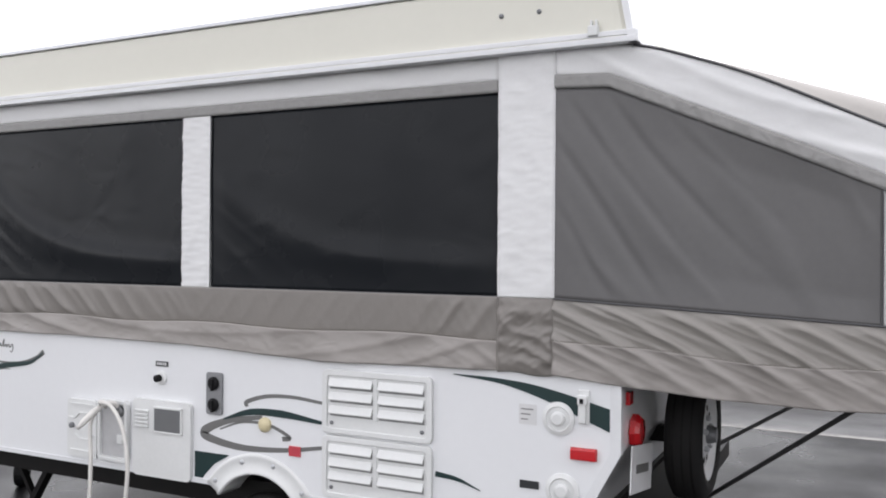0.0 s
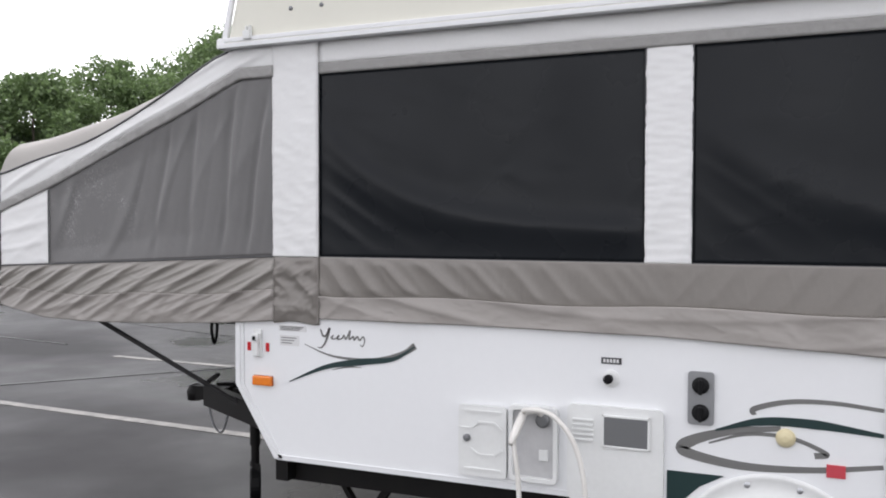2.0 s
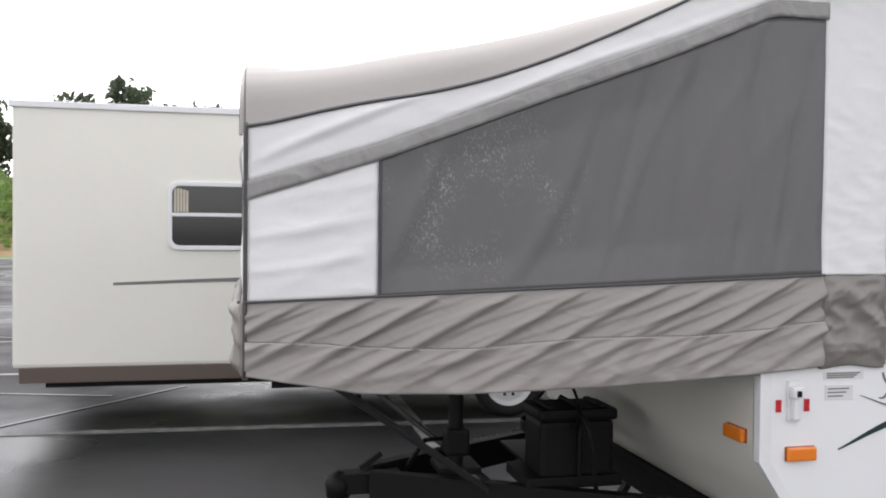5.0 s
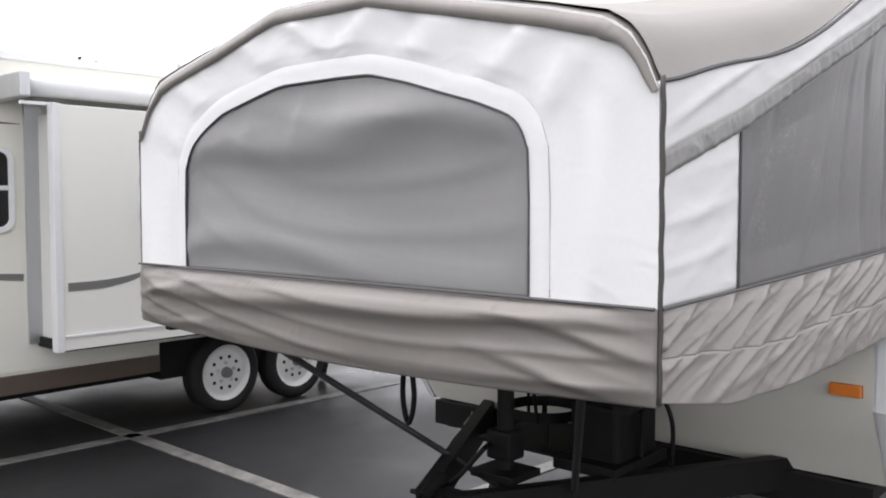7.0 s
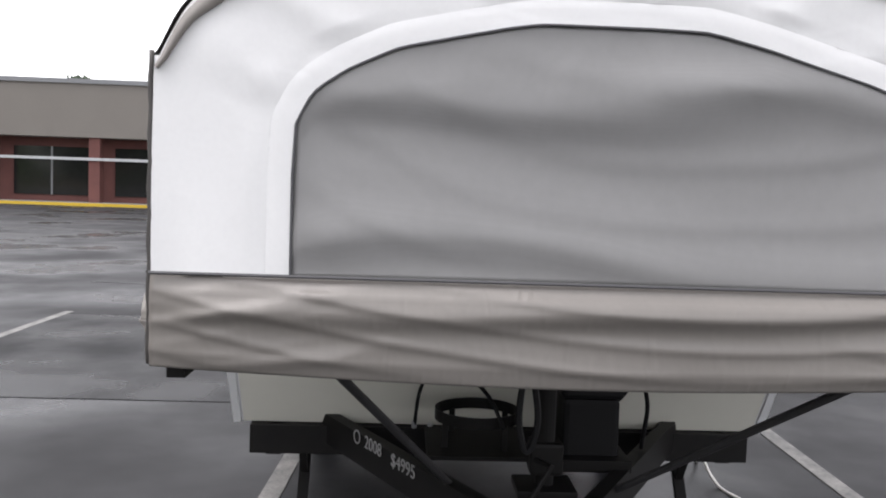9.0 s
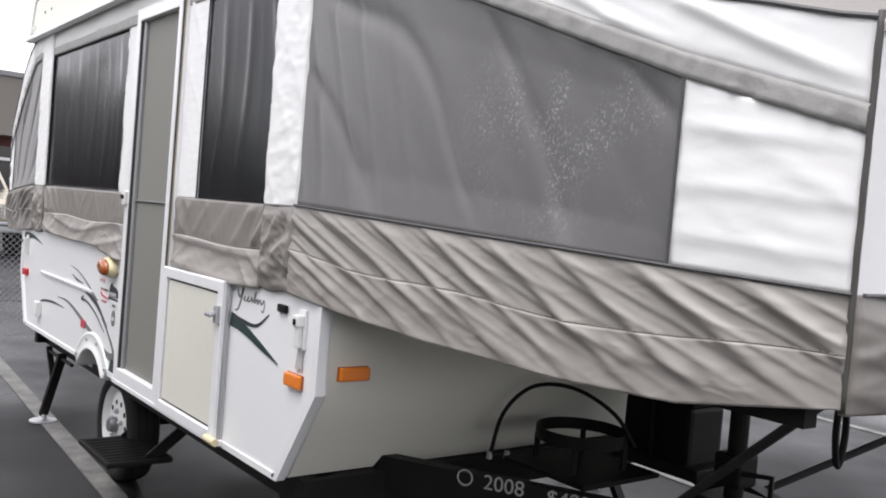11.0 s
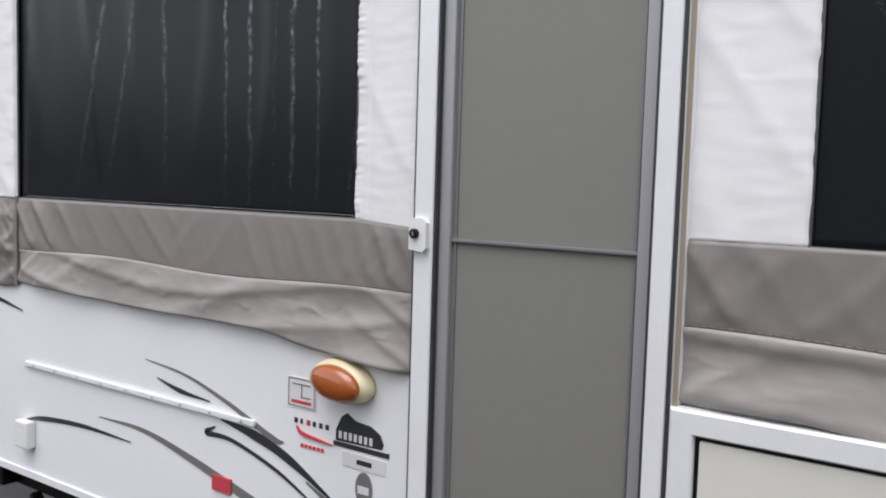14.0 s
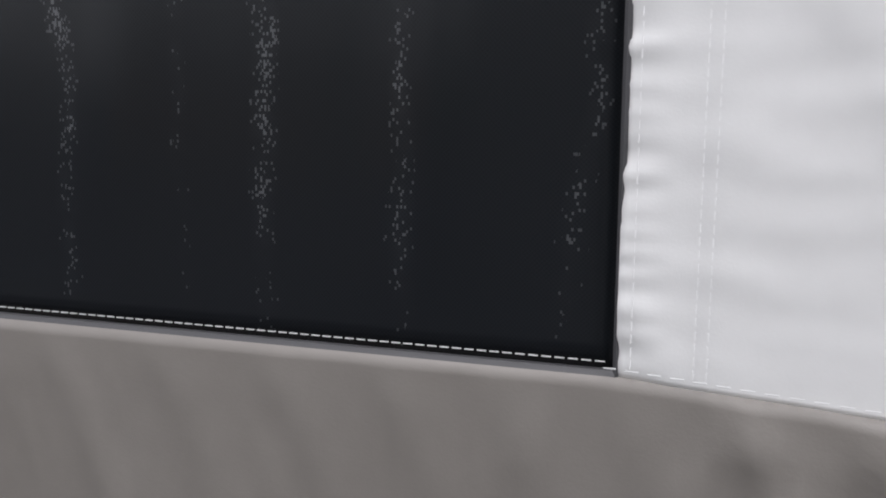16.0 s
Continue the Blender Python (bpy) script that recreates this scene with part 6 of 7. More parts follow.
def rv_window(parent, x0, x1, z0, z1, y, split):
    f = 0.034
    bm = ring_between(bmesh.new(), lambda x, z, o: Vector((x, y - o, z)), rounded(x0 - f, x1 + f, z0 - f, z1 + f, 0.085, 7), rounded(x0, x1, z0, z1, 0.055, 7), -0.004, 0.022)
    w = part("window", bm, TRIM_WHITE, parent, "dark window in a rounded white frame", smooth=False)
    part("pane", boxed(x0, x1, y - 0.008, y - 0.003, z0, z1), DARK_GLASS, w)
    zm = z0 + (z1 - z0) * split
    part("mullion", boxed(x0, x1, y - 0.02, y - 0.006, zm - 0.014, zm + 0.014, 0.004), TRIM_WHITE, w)
    for k in range(5):
        part("curtain", boxed(x0 + 0.012 + 0.022 * k, x0 + 0.030 + 0.022 * k, y - 0.011, y - 0.008, zm + 0.02, z1 - 0.01 - 0.006 * k), CURTAIN, w)
    return w


rv_window(slide, -0.18, 0.61, 1.41, 1.71, 4.19, 0.5)
w = rv_window(trailer, -1.98, -0.80, 1.38, 1.83, TY, 0.52)
part("post", boxed(-1.36, -1.31, TY - 0.021, TY - 0.006, 1.38, 1.83, 0.004), TRIM_WHITE, w)
hb = part("service_hatch", boxed(-1.45, -1.12, TY - 0.014, TY, 0.52, 0.88, 0.006), TRAILER_WHITE, trailer, "white service hatch")
part("hatch_screen", boxed(-1.30, -1.16, TY - 0.018, TY - 0.014, 0.73, 0.85), GREY, hb)
ob = part("outlet_plate", boxed(-1.07, -0.98, TY - 0.012, TY, 0.59, 0.76, 0.004), ALU_DARK, trailer)
for z in (0.64, 0.71):
    part("outlet", boxed(-1.05, -1.0, TY - 0.018, TY - 0.012, z - 0.02, z + 0.02, 0.004), BLACK_PLASTIC, ob)


def wall_swoosh(parent, mat, y, pts, ws):
    bm = swoosh(bmesh.new(), 0, pts, ws, 0.003)
    for v in bm.verts:
        v.co.y += y
    part("wall_graphic", bm, mat, parent)


wall_swoosh(trailer, MAROON, TY, [(-0.72, 2.0), (-0.95, 2.005), (-1.15, 2.03), (-1.27, 2.07), (-1.20, 2.12)], (0.003, 0.02, 0.06, 0.09, 0.004))
wall_swoosh(trailer, GREY_DECAL, TY, [(-2.4, 1.09), (-1.5, 1.12), (-1.1, 1.10), (-0.72, 1.07)], (0.02, 0.03, 0.03, 0.045))
wall_swoosh(slide, GREY_DECAL, 4.19, [(-0.66, 1.035), (-0.45, 1.04), (-0.25, 1.07), (-0.12, 1.12)], (0.05, 0.05, 0.035, 0.004))
wall_swoosh(slide, GREY_DECAL, 4.19, [(0.28, 1.95), (0.45, 1.99), (0.75, 1.96), (1.05, 1.87)], (0.004, 0.05, 0.06, 0.03))
wall_swoosh(slide, GREY_DECAL, 4.19, [(0.86, 0.985), (0.96, 0.998), (1.05, 1.02)], (0.004, 0.03, 0.05))
wall_swoosh(trailer, GREY_DECAL, TY, [(1.5, 1.15), (1.8, 1.21), (2.2, 1.24)], (0.03, 0.03, 0.02))
wall_swoosh(trailer, BLACK_DECAL, TY, [(1.5, 1.09), (1.8, 1.15), (2.2, 1.18)], (0.03, 0.03, 0.02))
for x, wdt in ((1.60, 0.10), (1.80, 0.16), (2.02, 0.16)):
    part("logo_shape", boxed(x - wdt / 2, x + wdt / 2, TY - 0.004, TY, 1.49, 1.64, 0.0015), BLACK_DECAL, trailer)
part("grab_handle", tube(bmesh.new(), [(1.30, TY, 1.20), (1.30, TY - 0.05, 1.20), (1.30, TY - 0.05, 1.32), (1.30, TY, 1.32)], 0.01, 8), BLACK_PLASTIC, trailer)
part("wheel_well", boxed(0.18, 1.72, TY - 0.008, TY + 0.3, 0.30, 0.56), BLACK, trailer)
for x in (0.67, 1.32):
    w = wheel("wheel", Matrix.Translation((x, TY - 0.01, 0.29)) @ Matrix.Rotation(math.pi, 4, "Z") @ Matrix.Scale(1.09, 4), trailer, "black tyre on a white rim with round holes")
part("rear_bumper", boxed(2.30, 2.55, TY + 0.1, 6.95, 0.40, 0.50, 0.01), BLACK, trailer)
part("rear_step", boxed(1.75, 2.05, TY - 0.22, TY + 0.1, 0.36, 0.40, 0.006), BLACK, trailer)
vent = part("roof_vent", boxed(1.66, 2.22, 5.2, 5.75, 2.42, 2.49, 0.01), TRIM_WHITE, trailer, "white roof vent")
part("vent_lid", boxed(1.60, 2.28, 5.14, 5.81, 2.49, 2.56, 0.025), TRIM_WHITE, vent)
ac = part("air_conditioner", boxed(0.7, 1.55, 5.3, 6.2, 2.42, 2.63, 0.05), TRIM_WHITE, trailer, "white rooftop air conditioner")
for k in range(10):
    part("grille_slat", boxed(0.75 + 0.075 * k, 0.775 + 0.075 * k, 5.29, 5.302, 2.54, 2.60), GRILLE, ac)
    part("grille_slat", boxed(0.75 + 0.075 * k, 0.775 + 0.075 * k, 5.29, 5.302, 2.46, 2.52), GRILLE, ac)
for x in (1.98,):
    part("stabiliser", beam(bmesh.new(), (x, TY + 0.3, 0.36), (x - 0.1, TY + 0.3, 0.02), 0.06, 0.05), BLACK, trailer)

# ---- fence behind the camper ----
fence = thing("chain_link_fence", (7.0, 0.8, 0), "low chain-link fence panel on black posts", "fence")
for y in (-1.4, 0.76, 2.9):
    part("post", tube(bmesh.new(), [(7.0, y, 0), (7.0, y, 1.02)], 0.03, 12), BLACK, fence)
part("top_rail", tube(bmesh.new(), [(7.0, -1.4, 0.98), (7.0, 2.9, 0.98)], 0.018, 10), ALU_DARK, fence)
bm = bmesh.new()
for k in range(-16, 76):
    for sg in (-1, 1):
        ya = -1.4 + 0.06 * k
        t0 = max(0, (-1.4 - ya) / 0.94)
        t1 = min(1, (2.9 - ya) / 0.94)
        if t1 <= t0:
            continue
        p0, p1 = (7.0, ya + 0.94 * t0, 0.04 + 0.94 * t0), (7.0, ya + 0.94 * t1, 0.04 + 0.94 * t1)
        if sg < 0:
            p0, p1 = (7.006, 1.5 - p0[1], p0[2]), (7.006, 1.5 - p1[1], p1[2])
        beam(bm, p0, p1, 0.004, 0.004)
tagged(part("wire_mesh", bm, ALU, fence), kind="stuff")


# ---- vehicles at the store ----
def vehicle(name, x, y, paint, label):
    """A pickup truck, its nose towards -x at (x, y)."""
    v = thing(name, (x + 2.3, y, 0), label, "truck")
    bm = bmesh.new()
    sec = [(0.0, 0.72, 0.98), (0.10, 0.60, 1.08), (1.25, 0.55, 1.16), (1.30, 0.55, 1.16), (5.2, 0.55, 1.12)]
    rings = []
    for dx, z0, z1 in sec:
        hw = 0.86 if dx < 0.05 else 0.97
        rings.append([bm.verts.new((x + dx, y + a, z)) for a, z in ((-hw, z0), (-hw, z1 - 0.12), (-hw + 0.1, z1), (hw - 0.1, z1), (hw, z1 - 0.12), (hw, z0))])
    for q, w in zip(rings, rings[1:]):
        for k in range(6):
            bm.faces.new((q[k], q[(k + 1) % 6], w[(k + 1) % 6], w[k]))
    bm.faces.new(rings[0]); bm.faces.new(rings[-1])
    part("body", bm, paint, v, "painted truck body")
    bm = bmesh.new()
    low = [(1.25, 0.88), (3.6, 0.88)]
    lo = [bm.verts.new((x + a, y + sg * 0.9, 1.12)) for a, sg in ((1.2, -1), (3.7, -1), (3.7, 1), (1.2, 1))]
    hi = [bm.verts.new((x + a, y + sg * 0.72, 1.78)) for a, sg in ((1.95, -1), (3.45, -1), (3.45, 1), (1.95, 1))]
    bm.faces.new(hi)
    for k in range(4):
        bm.faces.new((lo[k], lo[(k + 1) % 4], hi[(k + 1) % 4], hi[k]))
    bmesh.ops.bevel(bm, geom=bm.edges[:], offset=0.05, segments=2, affect="EDGES")
    cab = part("cab", bm, paint, v)
    ws = bmesh.new()
    p = [Vector((x + 1.28, y - 0.78, 1.22)), Vector((x + 1.28, y + 0.78, 1.22)), Vector((x + 1.83, y + 0.63, 1.71)), Vector((x + 1.83, y - 0.63, 1.71))]
    nn = Vector((-0.66, 0, 0.75)) * 0.035
    ws.faces.new([ws.verts.new(q + nn) for q in p])
    part("windscreen", ws, DARK_GLASS, cab)
    part("grille", boxed(x - 0.03, x + 0.02, y - 0.5, y + 0.5, 0.74, 0.95, 0.01), ALU, v)
    for k in range(3):
        part("grille_bar", boxed(x - 0.04, x - 0.03, y - 0.48, y + 0.48, 0.77 + 0.06 * k, 0.79 + 0.06 * k), BLACK, v)
    part("bumper", boxed(x - 0.10, x + 0.06, y - 0.95, y + 0.95, 0.46, 0.66, 0.03), ALU, v, "chrome front bumper")
    part("plate", boxed(x - 0.105, x - 0.10, y - 0.15, y + 0.15, 0.50, 0.62), PAPER, v)
    for sg in (-1, 1):
        part("headlight", boxed(x - 0.02, x + 0.1, y + sg * 0.70 - 0.16, y + sg * 0.70 + 0.16, 0.76, 0.96, 0.03), PAPER, v, "clear headlight")
        part("mirror", boxed(x + 1.4, x + 1.5, y + sg * 1.08 - 0.12, y + sg * 1.08 + 0.12, 1.18, 1.38, 0.03), BLACK_PLASTIC, v)
        for dx in (0.85, 4.2):
            m = Matrix.Translation((x + dx, y + sg * 0.86, 0.38)) @ (Matrix.Rotation(math.pi, 4, "Z") if sg < 0 else Matrix.Identity(4)) @ Matrix.Scale(1.42, 4)
            ty = part("wheel", revolve(bmesh.new(), [(0.15, -0.07), (0.262, -0.06), (0.268, 0.0), (0.262, 0.06), (0.16, 0.07)], m, 28, False), RUBBER, v)
            part("rim", revolve(bmesh.new(), [(0.16, 0.06), (0.13, 0.03), (0.05, 0.05), (0.0, 0.05)], m, 20, False), ALU, ty)
    return v


PAINT_BEIGE = material("beige_metallic_paint", (0.50, 0.46, 0.38), 0.25, 0.3, coat=0.6)
PAINT_BLACK = material("black_paint", (0.008, 0.008, 0.010), 0.25, coat=0.15, spec=0.3)
vehicle("pickup_truck", 15.4, 0.42, PAINT_BEIGE, "beige pickup truck with a chrome bumper, parked nose out")
vehicle("pickup_truck", 13.6, -1.75, PAINT_BLACK, "black pickup truck parked nose out")

# ---- store building ----
FASCIA = material("grey_brown_fascia", (0.20, 0.185, 0.165), 0.8, second=(0.17, 0.155, 0.14), scale=0.6, fine=12)
BRICK_RED = material("red_brown_columns", (0.16, 0.06, 0.05), 0.8, second=(0.11, 0.045, 0.04), scale=2, fine=15)
SIGN_RED = material("red_sign_face", (0.55, 0.02, 0.03), 0.4)
KERB_YELLOW = material("yellow_kerb_paint", (0.62, 0.42, 0.03), 0.6)
store = thing("store_building", (48, -18, 0), "low grey-brown store with big red sign letters", "building")
part("wall", boxed(46.5, 58, -46, 26, 0, 4.0), BRICK_RED, store, "dark red storefront wall")
part("fascia", boxed(45, 58, -46, 26, 3.7, 6.6), FASCIA, store, "grey-brown sign band")
part("cornice", boxed(44.9, 58, -46.1, 26.1, 6.6, 6.85), ALU_DARK, store)
for k in range(13):
    y = 24.2 - 5.6 * k
    part("column", boxed(45.1, 45.7, y - 0.3, y + 0.3, 0, 3.7), BRICK_RED, store)
    w = part("shop_window", boxed(46.42, 46.5, y - 4.9, y - 0.7, 0.5, 3.2), DARK_GLASS, store, "dark shop window")
    part("mullion", boxed(46.40, 46.42, y - 2.85, y - 2.75, 0.5, 3.2), ALU_DARK, w)
part("awning_beam", boxed(45.0, 45.1, -46, 26, 2.45, 2.6), ALU, store)
part("walkway", boxed(43.6, 46.5, -46, 26, 0, 0.15), GREY, store)
part("yellow_kerb", boxed(43.5, 43.6, -46, 26, 0, 0.16), KERB_YELLOW, store)
R_ = Matrix(((0, 0, -1, 0), (-1, 0, 0, 0), (0, 1, 0, 0), (0, 0, 0, 1)))
text("sign_letters", "RV", 2.9, Matrix.Translation((44.9, -0.25, 4.2)) @ R_ @ Matrix.Diagonal((1.05, 0.95, 1, 1)), SIGN_RED, store, 0.08)
text("sign_letter_backs", "RV", 2.9, Matrix.Translation((44.97, -0.17, 4.13)) @ R_ @ Matrix.Diagonal((1.085, 1.01, 1, 1)), PAPER, store, 0.02)
ell = Matrix.Translation((44.95, -9.7, 5.35)) @ Matrix.Rotation(math.pi / 2, 4, "Z") @ Matrix.Diagonal((1.65, 1, 0.85, 1))
sg = part("oval_sign", revolve(bmesh.new(), [(1.0, 0.0), (1.0, 0.14), (0.94, 0.16), (0.0, 0.16)], ell, 36), SIGN_RED, store, "red oval sign")
part("sign_rim", revolve(bmesh.new(), [(1.06, -0.02), (1.06, 0.10), (1.0, 0.10)], ell, 36, False), PAPER, sg)
part("sign_shape", boxed(44.74, 44.80, -10.6, -9.3, 4.95, 5.2, 0.02), PAPER, sg)
part("sign_shape", revolve(bmesh.new(), [(0.2, 0.16), (0.2, 0.2), (0.0, 0.2)], Matrix.Translation((44.95, -9.75, 5.75)) @ Matrix.Rotation(math.pi / 2, 4, "Z"), 16), PAPER, sg)


# ---- trees, bank and distance ----
def leaves(name, base, second):
    m = bpy.data.materials.new(name)
    m.use_nodes = True
    nodes, links = m.node_tree.nodes, m.node_tree.links
    p = nodes["Principled BSDF"]
    p.inputs["Roughness"].default_value = 0.6
    g = nodes.new("ShaderNodeNewGeometry")
    ramp = nodes.new("ShaderNodeValToRGB")
    ramp.color_ramp.elements[0].color, ramp.color_ramp.elements[1].color = (*second, 1), (*base, 1)
    links.new(g.outputs["Random Per Island"], ramp.inputs[0])
    links.new(ramp.outputs[0], p.inputs["Base Color"])
    thin = nodes.new("ShaderNodeBsdfTranslucent")
    both = nodes.new("ShaderNodeMixShader")
    both.inputs[0].default_value = 0.4
    links.new(ramp.outputs[0], thin.inputs["Color"])
    links.new(p.outputs[0], both.inputs[1])
    links.new(thin.outputs[0], both.inputs[2])
    links.new(both.outputs[0], nodes["Material Output"].inputs["Surface"])
    return m


LEAF = leaves("green_leaves", (0.165, 0.245, 0.095), (0.09, 0.135, 0.06))
LEAF_BRIGHT = leaves("bright_green_leaves", (0.21, 0.33, 0.08), (0.10, 0.165, 0.045))
LEAF_DARK = leaves("far_dark_leaves", (0.085, 0.115, 0.065), (0.045, 0.065, 0.04))
BARK = material("grey_bark", (0.11, 0.09, 0.075), 0.9, second=(0.06, 0.05, 0.042), scale=3, stretch=(1, 1, 0.2))
GRASS = material("grass", (0.12, 0.17, 0.045), 0.9, second=(0.07, 0.11, 0.03), scale=0.5, fine=8)
CLAY = material("red_clay_bank", (0.28, 0.17, 0.09), 0.9, second=(0.16, 0.13, 0.06), scale=0.4, fine=5)
CONCRETE = material("kerb_concrete", (0.40, 0.39, 0.37), 0.8, scale=1, fine=20)


def leaf_cloud(clumps, per, size, rng):
    """Many small leaf blades round clump centres: (centre, radius) pairs."""
    verts, faces = [], []
    for c, r in clumps:
        d = rng.normal(size=(per, 3))
        d /= np.linalg.norm(d, axis=1)[:, None]
        pts = np.array(c) + d * (r * rng.uniform(0.45, 1.05, (per, 1))) * np.array((1, 1, 0.8))
        u = rng.normal(size=(per, 3))
        u /= np.linalg.norm(u, axis=1)[:, None]
        w = np.cross(u, rng.normal(size=(per, 3)))
        w /= np.linalg.norm(w, axis=1)[:, None]
        s = size * rng.uniform(0.6, 1.3, (per, 1))
        for a, b, k in zip(u * s, w * s * 0.5, pts):
            n = len(verts)
            verts += [tuple(k - a), tuple(k + b), tuple(k + a), tuple(k - b)]
            faces.append((n, n + 1, n + 2, n + 3))
    me = bpy.data.meshes.new("leaves")
    me.from_pydata(verts, [], faces)
    return me


def tree(x, y, h, r, seed, mat, n=120, per=120, size=0.20, z0=0.0, low=0.28):
    rng = np.random.default_rng(seed)
    t = thing("tree", (x, y, z0), "leafy green tree with an uneven rounded crown", "tree", "trees along the lot")
    bm = tube(bmesh.new(), curve([(x, y, z0), (x + 0.1, y, z0 + h * 0.2), (x - 0.1, y + 0.1, z0 + h * 0.5), (x, y, z0 + h * 0.85)], 4), list(np.linspace(0.022 * h, 0.004 * h, 13)), 8)
    for k in range(9):
        a = rng.uniform(0, 2 * math.pi)
        zs = z0 + h * rng.uniform(0.18, 0.55)
        e = (x + math.cos(a) * r * 0.7, y + math.sin(a) * r * 0.7, zs + h * rng.uniform(0.12, 0.3))
        tube(bm, [(x, y, zs), ((x + e[0]) / 2, (y + e[1]) / 2, (zs + e[2]) / 2 - 0.1), e], [0.010 * h, 0.006 * h, 0.002 * h], 6)
    part("trunk", bm, BARK, t, "grey-brown trunk with limbs", smooth=True)
    clumps = []
    for k in range(n):
        a, q = rng.uniform(0, 2 * math.pi), rng.uniform(0, 1)
        zz = low + (1 - low) * q
        rad = r * (math.sin(math.pi * min(1, (q * 0.84 + 0.14))) ** 0.55) * rng.uniform(0.35, 1.02)
        clumps.append(((x + rad * math.cos(a), y + rad * math.sin(a), z0 + h * zz * rng.uniform(0.94, 1.02)), r * rng.uniform(0.14, 0.26)))
    me = leaf_cloud(clumps, per, size, rng)
    me.materials.append(mat)
    ob = new("crown", me)
    ob.parent, ob.matrix_parent_inverse = t, Matrix.Translation(-offset(t))
    return t


tree(-31.0, 42.5, 13.2, 6.6, 3, LEAF, 240, 230, 0.15, 0.0, 0.34)
tree(-39.5, 40.0, 11.6, 5.2, 4, LEAF, 150, 200, 0.15)
tree(-38.5, 33.0, 9.8, 4.6, 5, LEAF, 130, 200, 0.15)
tree(-44.0, 33.0, 9.0, 4.8, 6, LEAF_DARK)
tree(-44.5, 27.0, 8.0, 4.2, 7, LEAF)
tree(-52.0, 26.0, 9.5, 5.0, 8, LEAF_DARK)
tree(-50.0, 19.0, 8.0, 4.2, 9, LEAF)
tree(-24.6, 47.5, 10.6, 4.2, 10, LEAF, 140, 180, 0.15, 0.0, 0.34)
for k in range(12):
    rr = random.Random(300 + k)
    az = radians(42 + 3.4 * k)
    tree(80 * math.sin(az) + rr.uniform(-3, 3), 80 * math.cos(az) + rr.uniform(-3, 3), rr.uniform(8, 11), rr.uniform(4.5, 6.0), 400 + k, LEAF_DARK, 45, 45, 0.42, 0.0, 0.10)
for k in range(26):
    rr = random.Random(100 + k)
    x = -70 + 5.2 * k
    tree(x + rr.uniform(-2, 2), 78 + rr.uniform(-4, 8), rr.uniform(9, 13), rr.uniform(4.5, 6.0), 40 + k, LEAF_DARK, 50, 45, 0.42, 1.0, 0.10)
rng = np.random.default_rng(77)
clumps = []
for k in range(900):
    a = rng.uniform(-66, 26)
    dd = rng.uniform(48.8, 64)
    if -27 < a < -19 and dd < 56 or a < -33 and rng.uniform() < 0.65:
        continue
    x, y = dd * math.sin(radians(a)), dd * math.cos(radians(a)) - 1
    clumps.append(((x, y, rng.uniform(0.3, 1.9) + max(0, dd - 49) * 0.22), rng.uniform(0.8, 1.6)))
me = leaf_cloud(clumps, 90, 0.20, rng)
me.materials.append(LEAF_BRIGHT)
tagged(new("bank_shrubs", me), "bright green shrubs and vines on the bank", "shrubs", kind="stuff")
# bank of earth behind the lot
bm = bmesh.new()
rows = []
for k in range(60):
    a = radians(-75 + 115 * k / 59)
    rows.append([bm.verts.new((d * math.sin(a), d * math.cos(a) - 1, z + (0.25 * noise.noise(Vector((k * 0.6, d * 0.1, 2))) if z > 0 else 0))) for d, z in ((47.5, -0.02), (49, 0.35), (54, 1.2), (66, 3.6), (95, 6.5), (140, 7.0))])
for q, w in zip(rows, rows[1:]):
    for k in range(5):
        bm.faces.new((q[k], w[k], w[k + 1], q[k + 1]))
tagged(part("bank", bm, CLAY, smooth=True), "clay and weed bank along the lot", "bank", kind="structure")
bm = bmesh.new()
rows = []
for k in range(40):
    a = radians(-75 + 115 * k / 39)
    rows.append([bm.verts.new((d * math.sin(a), d * math.cos(a) - 1, z)) for d, z in ((42.0, 0.0), (42.0, 0.14), (42.2, 0.15))])
for q, w in zip(rows, rows[1:]):
    for k in range(2):
        bm.faces.new((q[k], w[k], w[k + 1], q[k + 1]))
tagged(part("kerb", bm, CONCRETE), "pale concrete kerb", "kerb", kind="structure")
bm = bmesh.new()
rows = []
for k in range(40):
    a = radians(-75 + 115 * k / 39)
    rows.append([bm.verts.new((d * math.sin(a), d * math.cos(a) - 1, z)) for d, z in ((42.2, 0.152), (45.0, 0.16), (47.6, 0.10))])
for q, w in zip(rows, rows[1:]):
    for k in range(2):
        bm.faces.new((q[k], w[k], w[k + 1], q[k + 1]))
tagged(part("grass_verge", bm, GRASS), "mown grass verge", "grass", kind="structure")
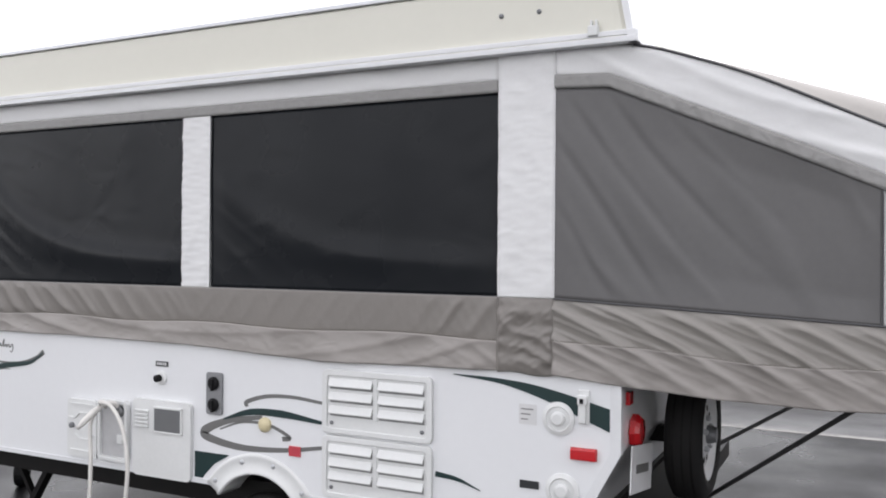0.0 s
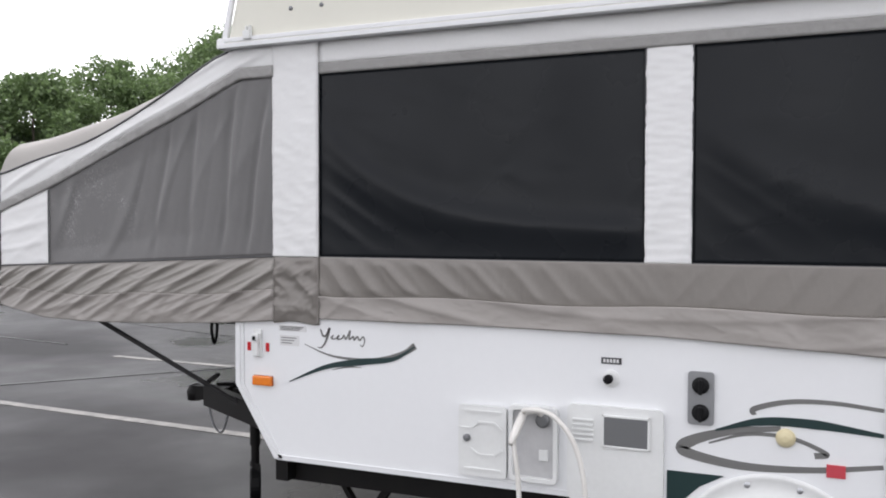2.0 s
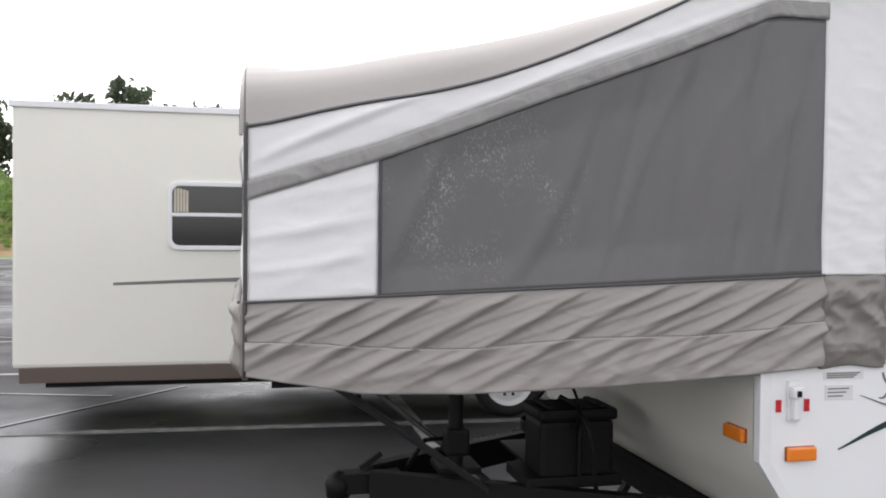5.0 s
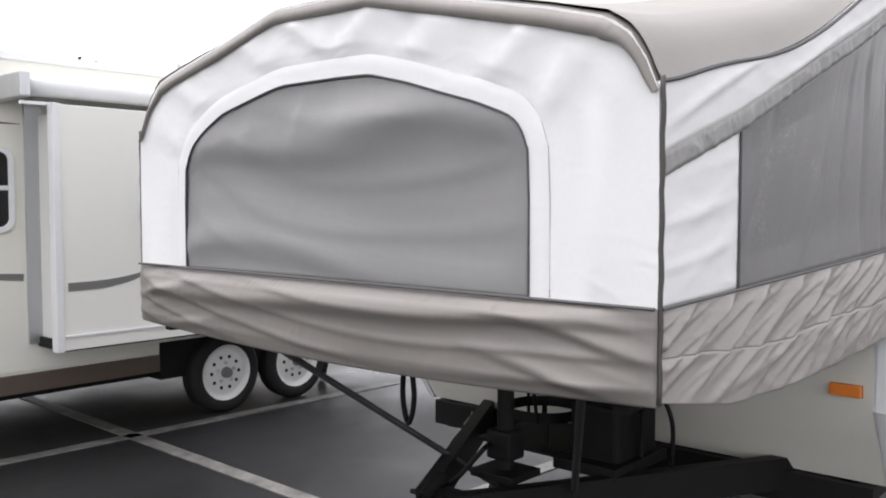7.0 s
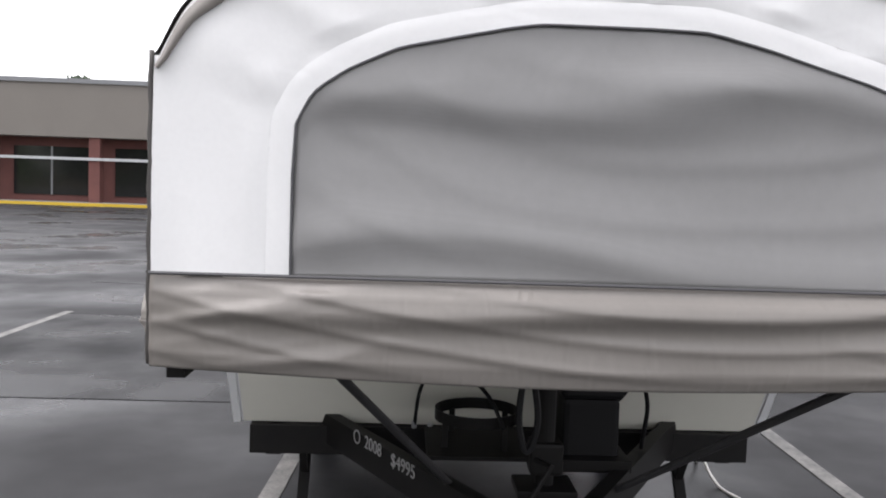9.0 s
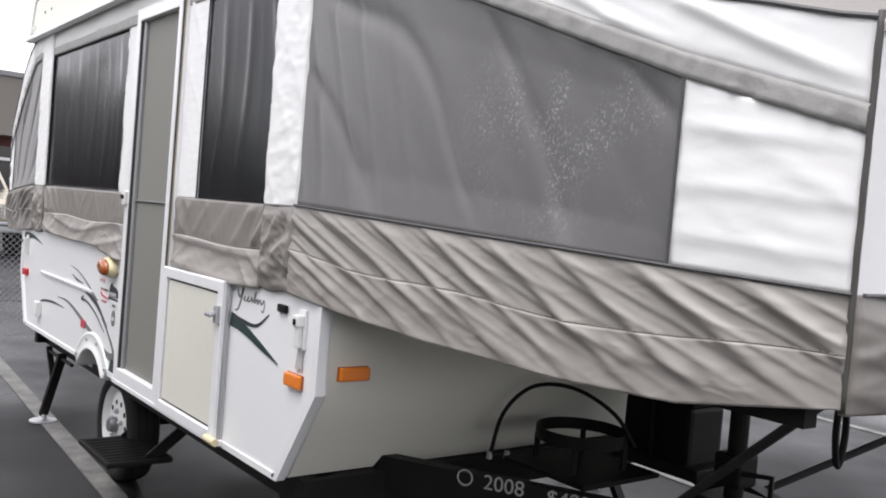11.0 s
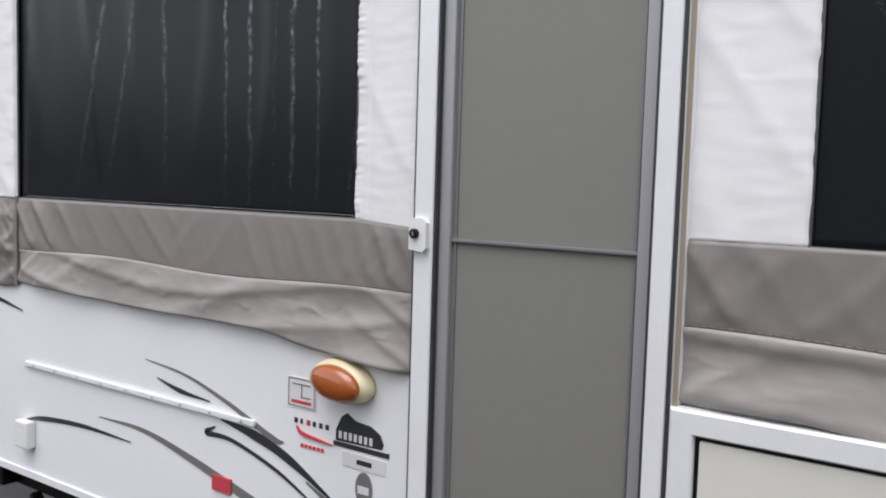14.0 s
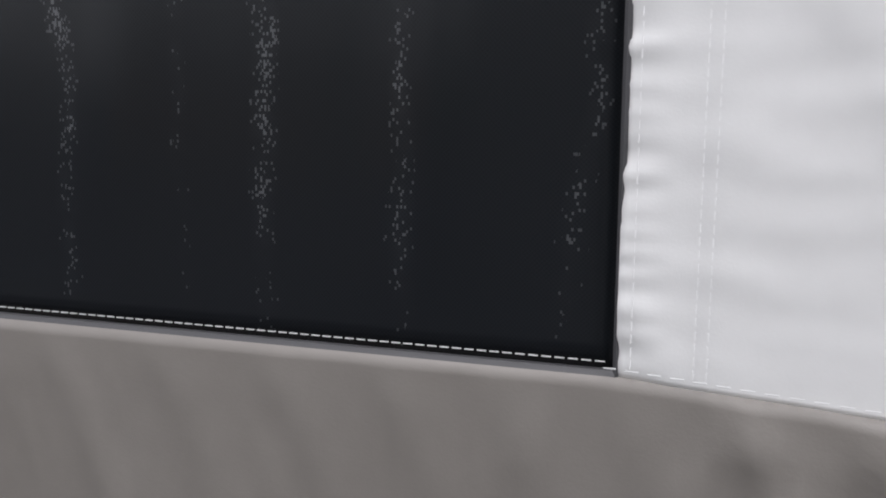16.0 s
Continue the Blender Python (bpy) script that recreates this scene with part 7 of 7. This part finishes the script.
# utility pole
pole = thing("utility_pole", (-21.4, 60, 0), "wooden utility pole with two crossarms and wires", "pole")
part("post", tube(bmesh.new(), [(-21.6, 60, 0), (-20.9, 60, 17.6)], [0.17, 0.11], 10), BARK, pole)
for z in (17.2, 15.6):
    part("crossarm", beam(bmesh.new(), (-22.3, 60, z), (-19.5, 60, z), 0.12, 0.14), BARK, pole)
    for k in range(4):
        part("insulator", tube(bmesh.new(), [(-22.15 + 0.85 * k, 60, z + 0.07), (-22.15 + 0.85 * k, 60, z + 0.28)], 0.05, 8), GREY, pole)
part("transformer", tube(bmesh.new(), [(-21.3, 59.75, 13.4), (-21.3, 59.75, 14.1)], 0.2, 12), GREY, pole)
part("lamp_arm", tube(bmesh.new(), [(-21.15, 60, 13.8), (-22.6, 60, 13.9)], 0.05, 6), GREY, pole)
part("wire", tube(bmesh.new(), [(-22.15 - 60 * t, 60 - 34 * t, 17.4 - 8 * t * (1 - t) - 3 * t) for t in np.linspace(0, 1, 16)], 0.025, 5), BLACK, pole)
# distant trailer, up on the bank
far = thing("distant_trailer", (-21.4, 48.8, 0.9), "white camping trailer parked far off on the bank", "trailer")
part("wall", boxed(-23.4, -18.2, 47.6, 50.0, 1.45, 4.45, 0.14), TRAILER_WHITE, far)
part("lower_panel", boxed(-23.2, -18.4, 47.56, 47.6, 1.5, 2.0, 0.01), ALU, far)
for x in (-22.7, -19.9):
    part("window", boxed(x, x + 0.6, 47.56, 47.6, 2.7, 3.4, 0.01), DARK_GLASS, far)
part("undercarriage", boxed(-23.0, -18.5, 47.9, 49.8, 0.95, 1.45), BLACK, far)
for x in (-21.2, -20.3):
    part("wheel", tube(bmesh.new(), [(x, 47.75, 1.05), (x, 47.97, 1.05)], 0.36, 16), RUBBER, far)
part("roof_vent", boxed(-21.2, -20.4, 48.4, 49.0, 4.45, 4.65, 0.03), PLASTIC, far)
# tar seams and small puddles on the lot
for a, b in (((-12, 8.6), (-2.6, 6.0)), ((-9, 13.5), (-3, 9.5)), ((-16, 6.5), (-6.5, 5.2)), ((-14, 18), (0, 15)), ((8.5, -4), (9.5, 6)), ((-7, 0.2), (-2, 6.4))):
    stripe("tar_seam", a, b, 0.045, SEAL, "black tar seam across the asphalt")
for k in range(4):
    stripe("parking_line", (12.0 + 0.1 * k, -9 + 3.2 * k), (17.5, -9.3 + 3.2 * k), 0.1, LINE, "worn white parking line on wet asphalt")
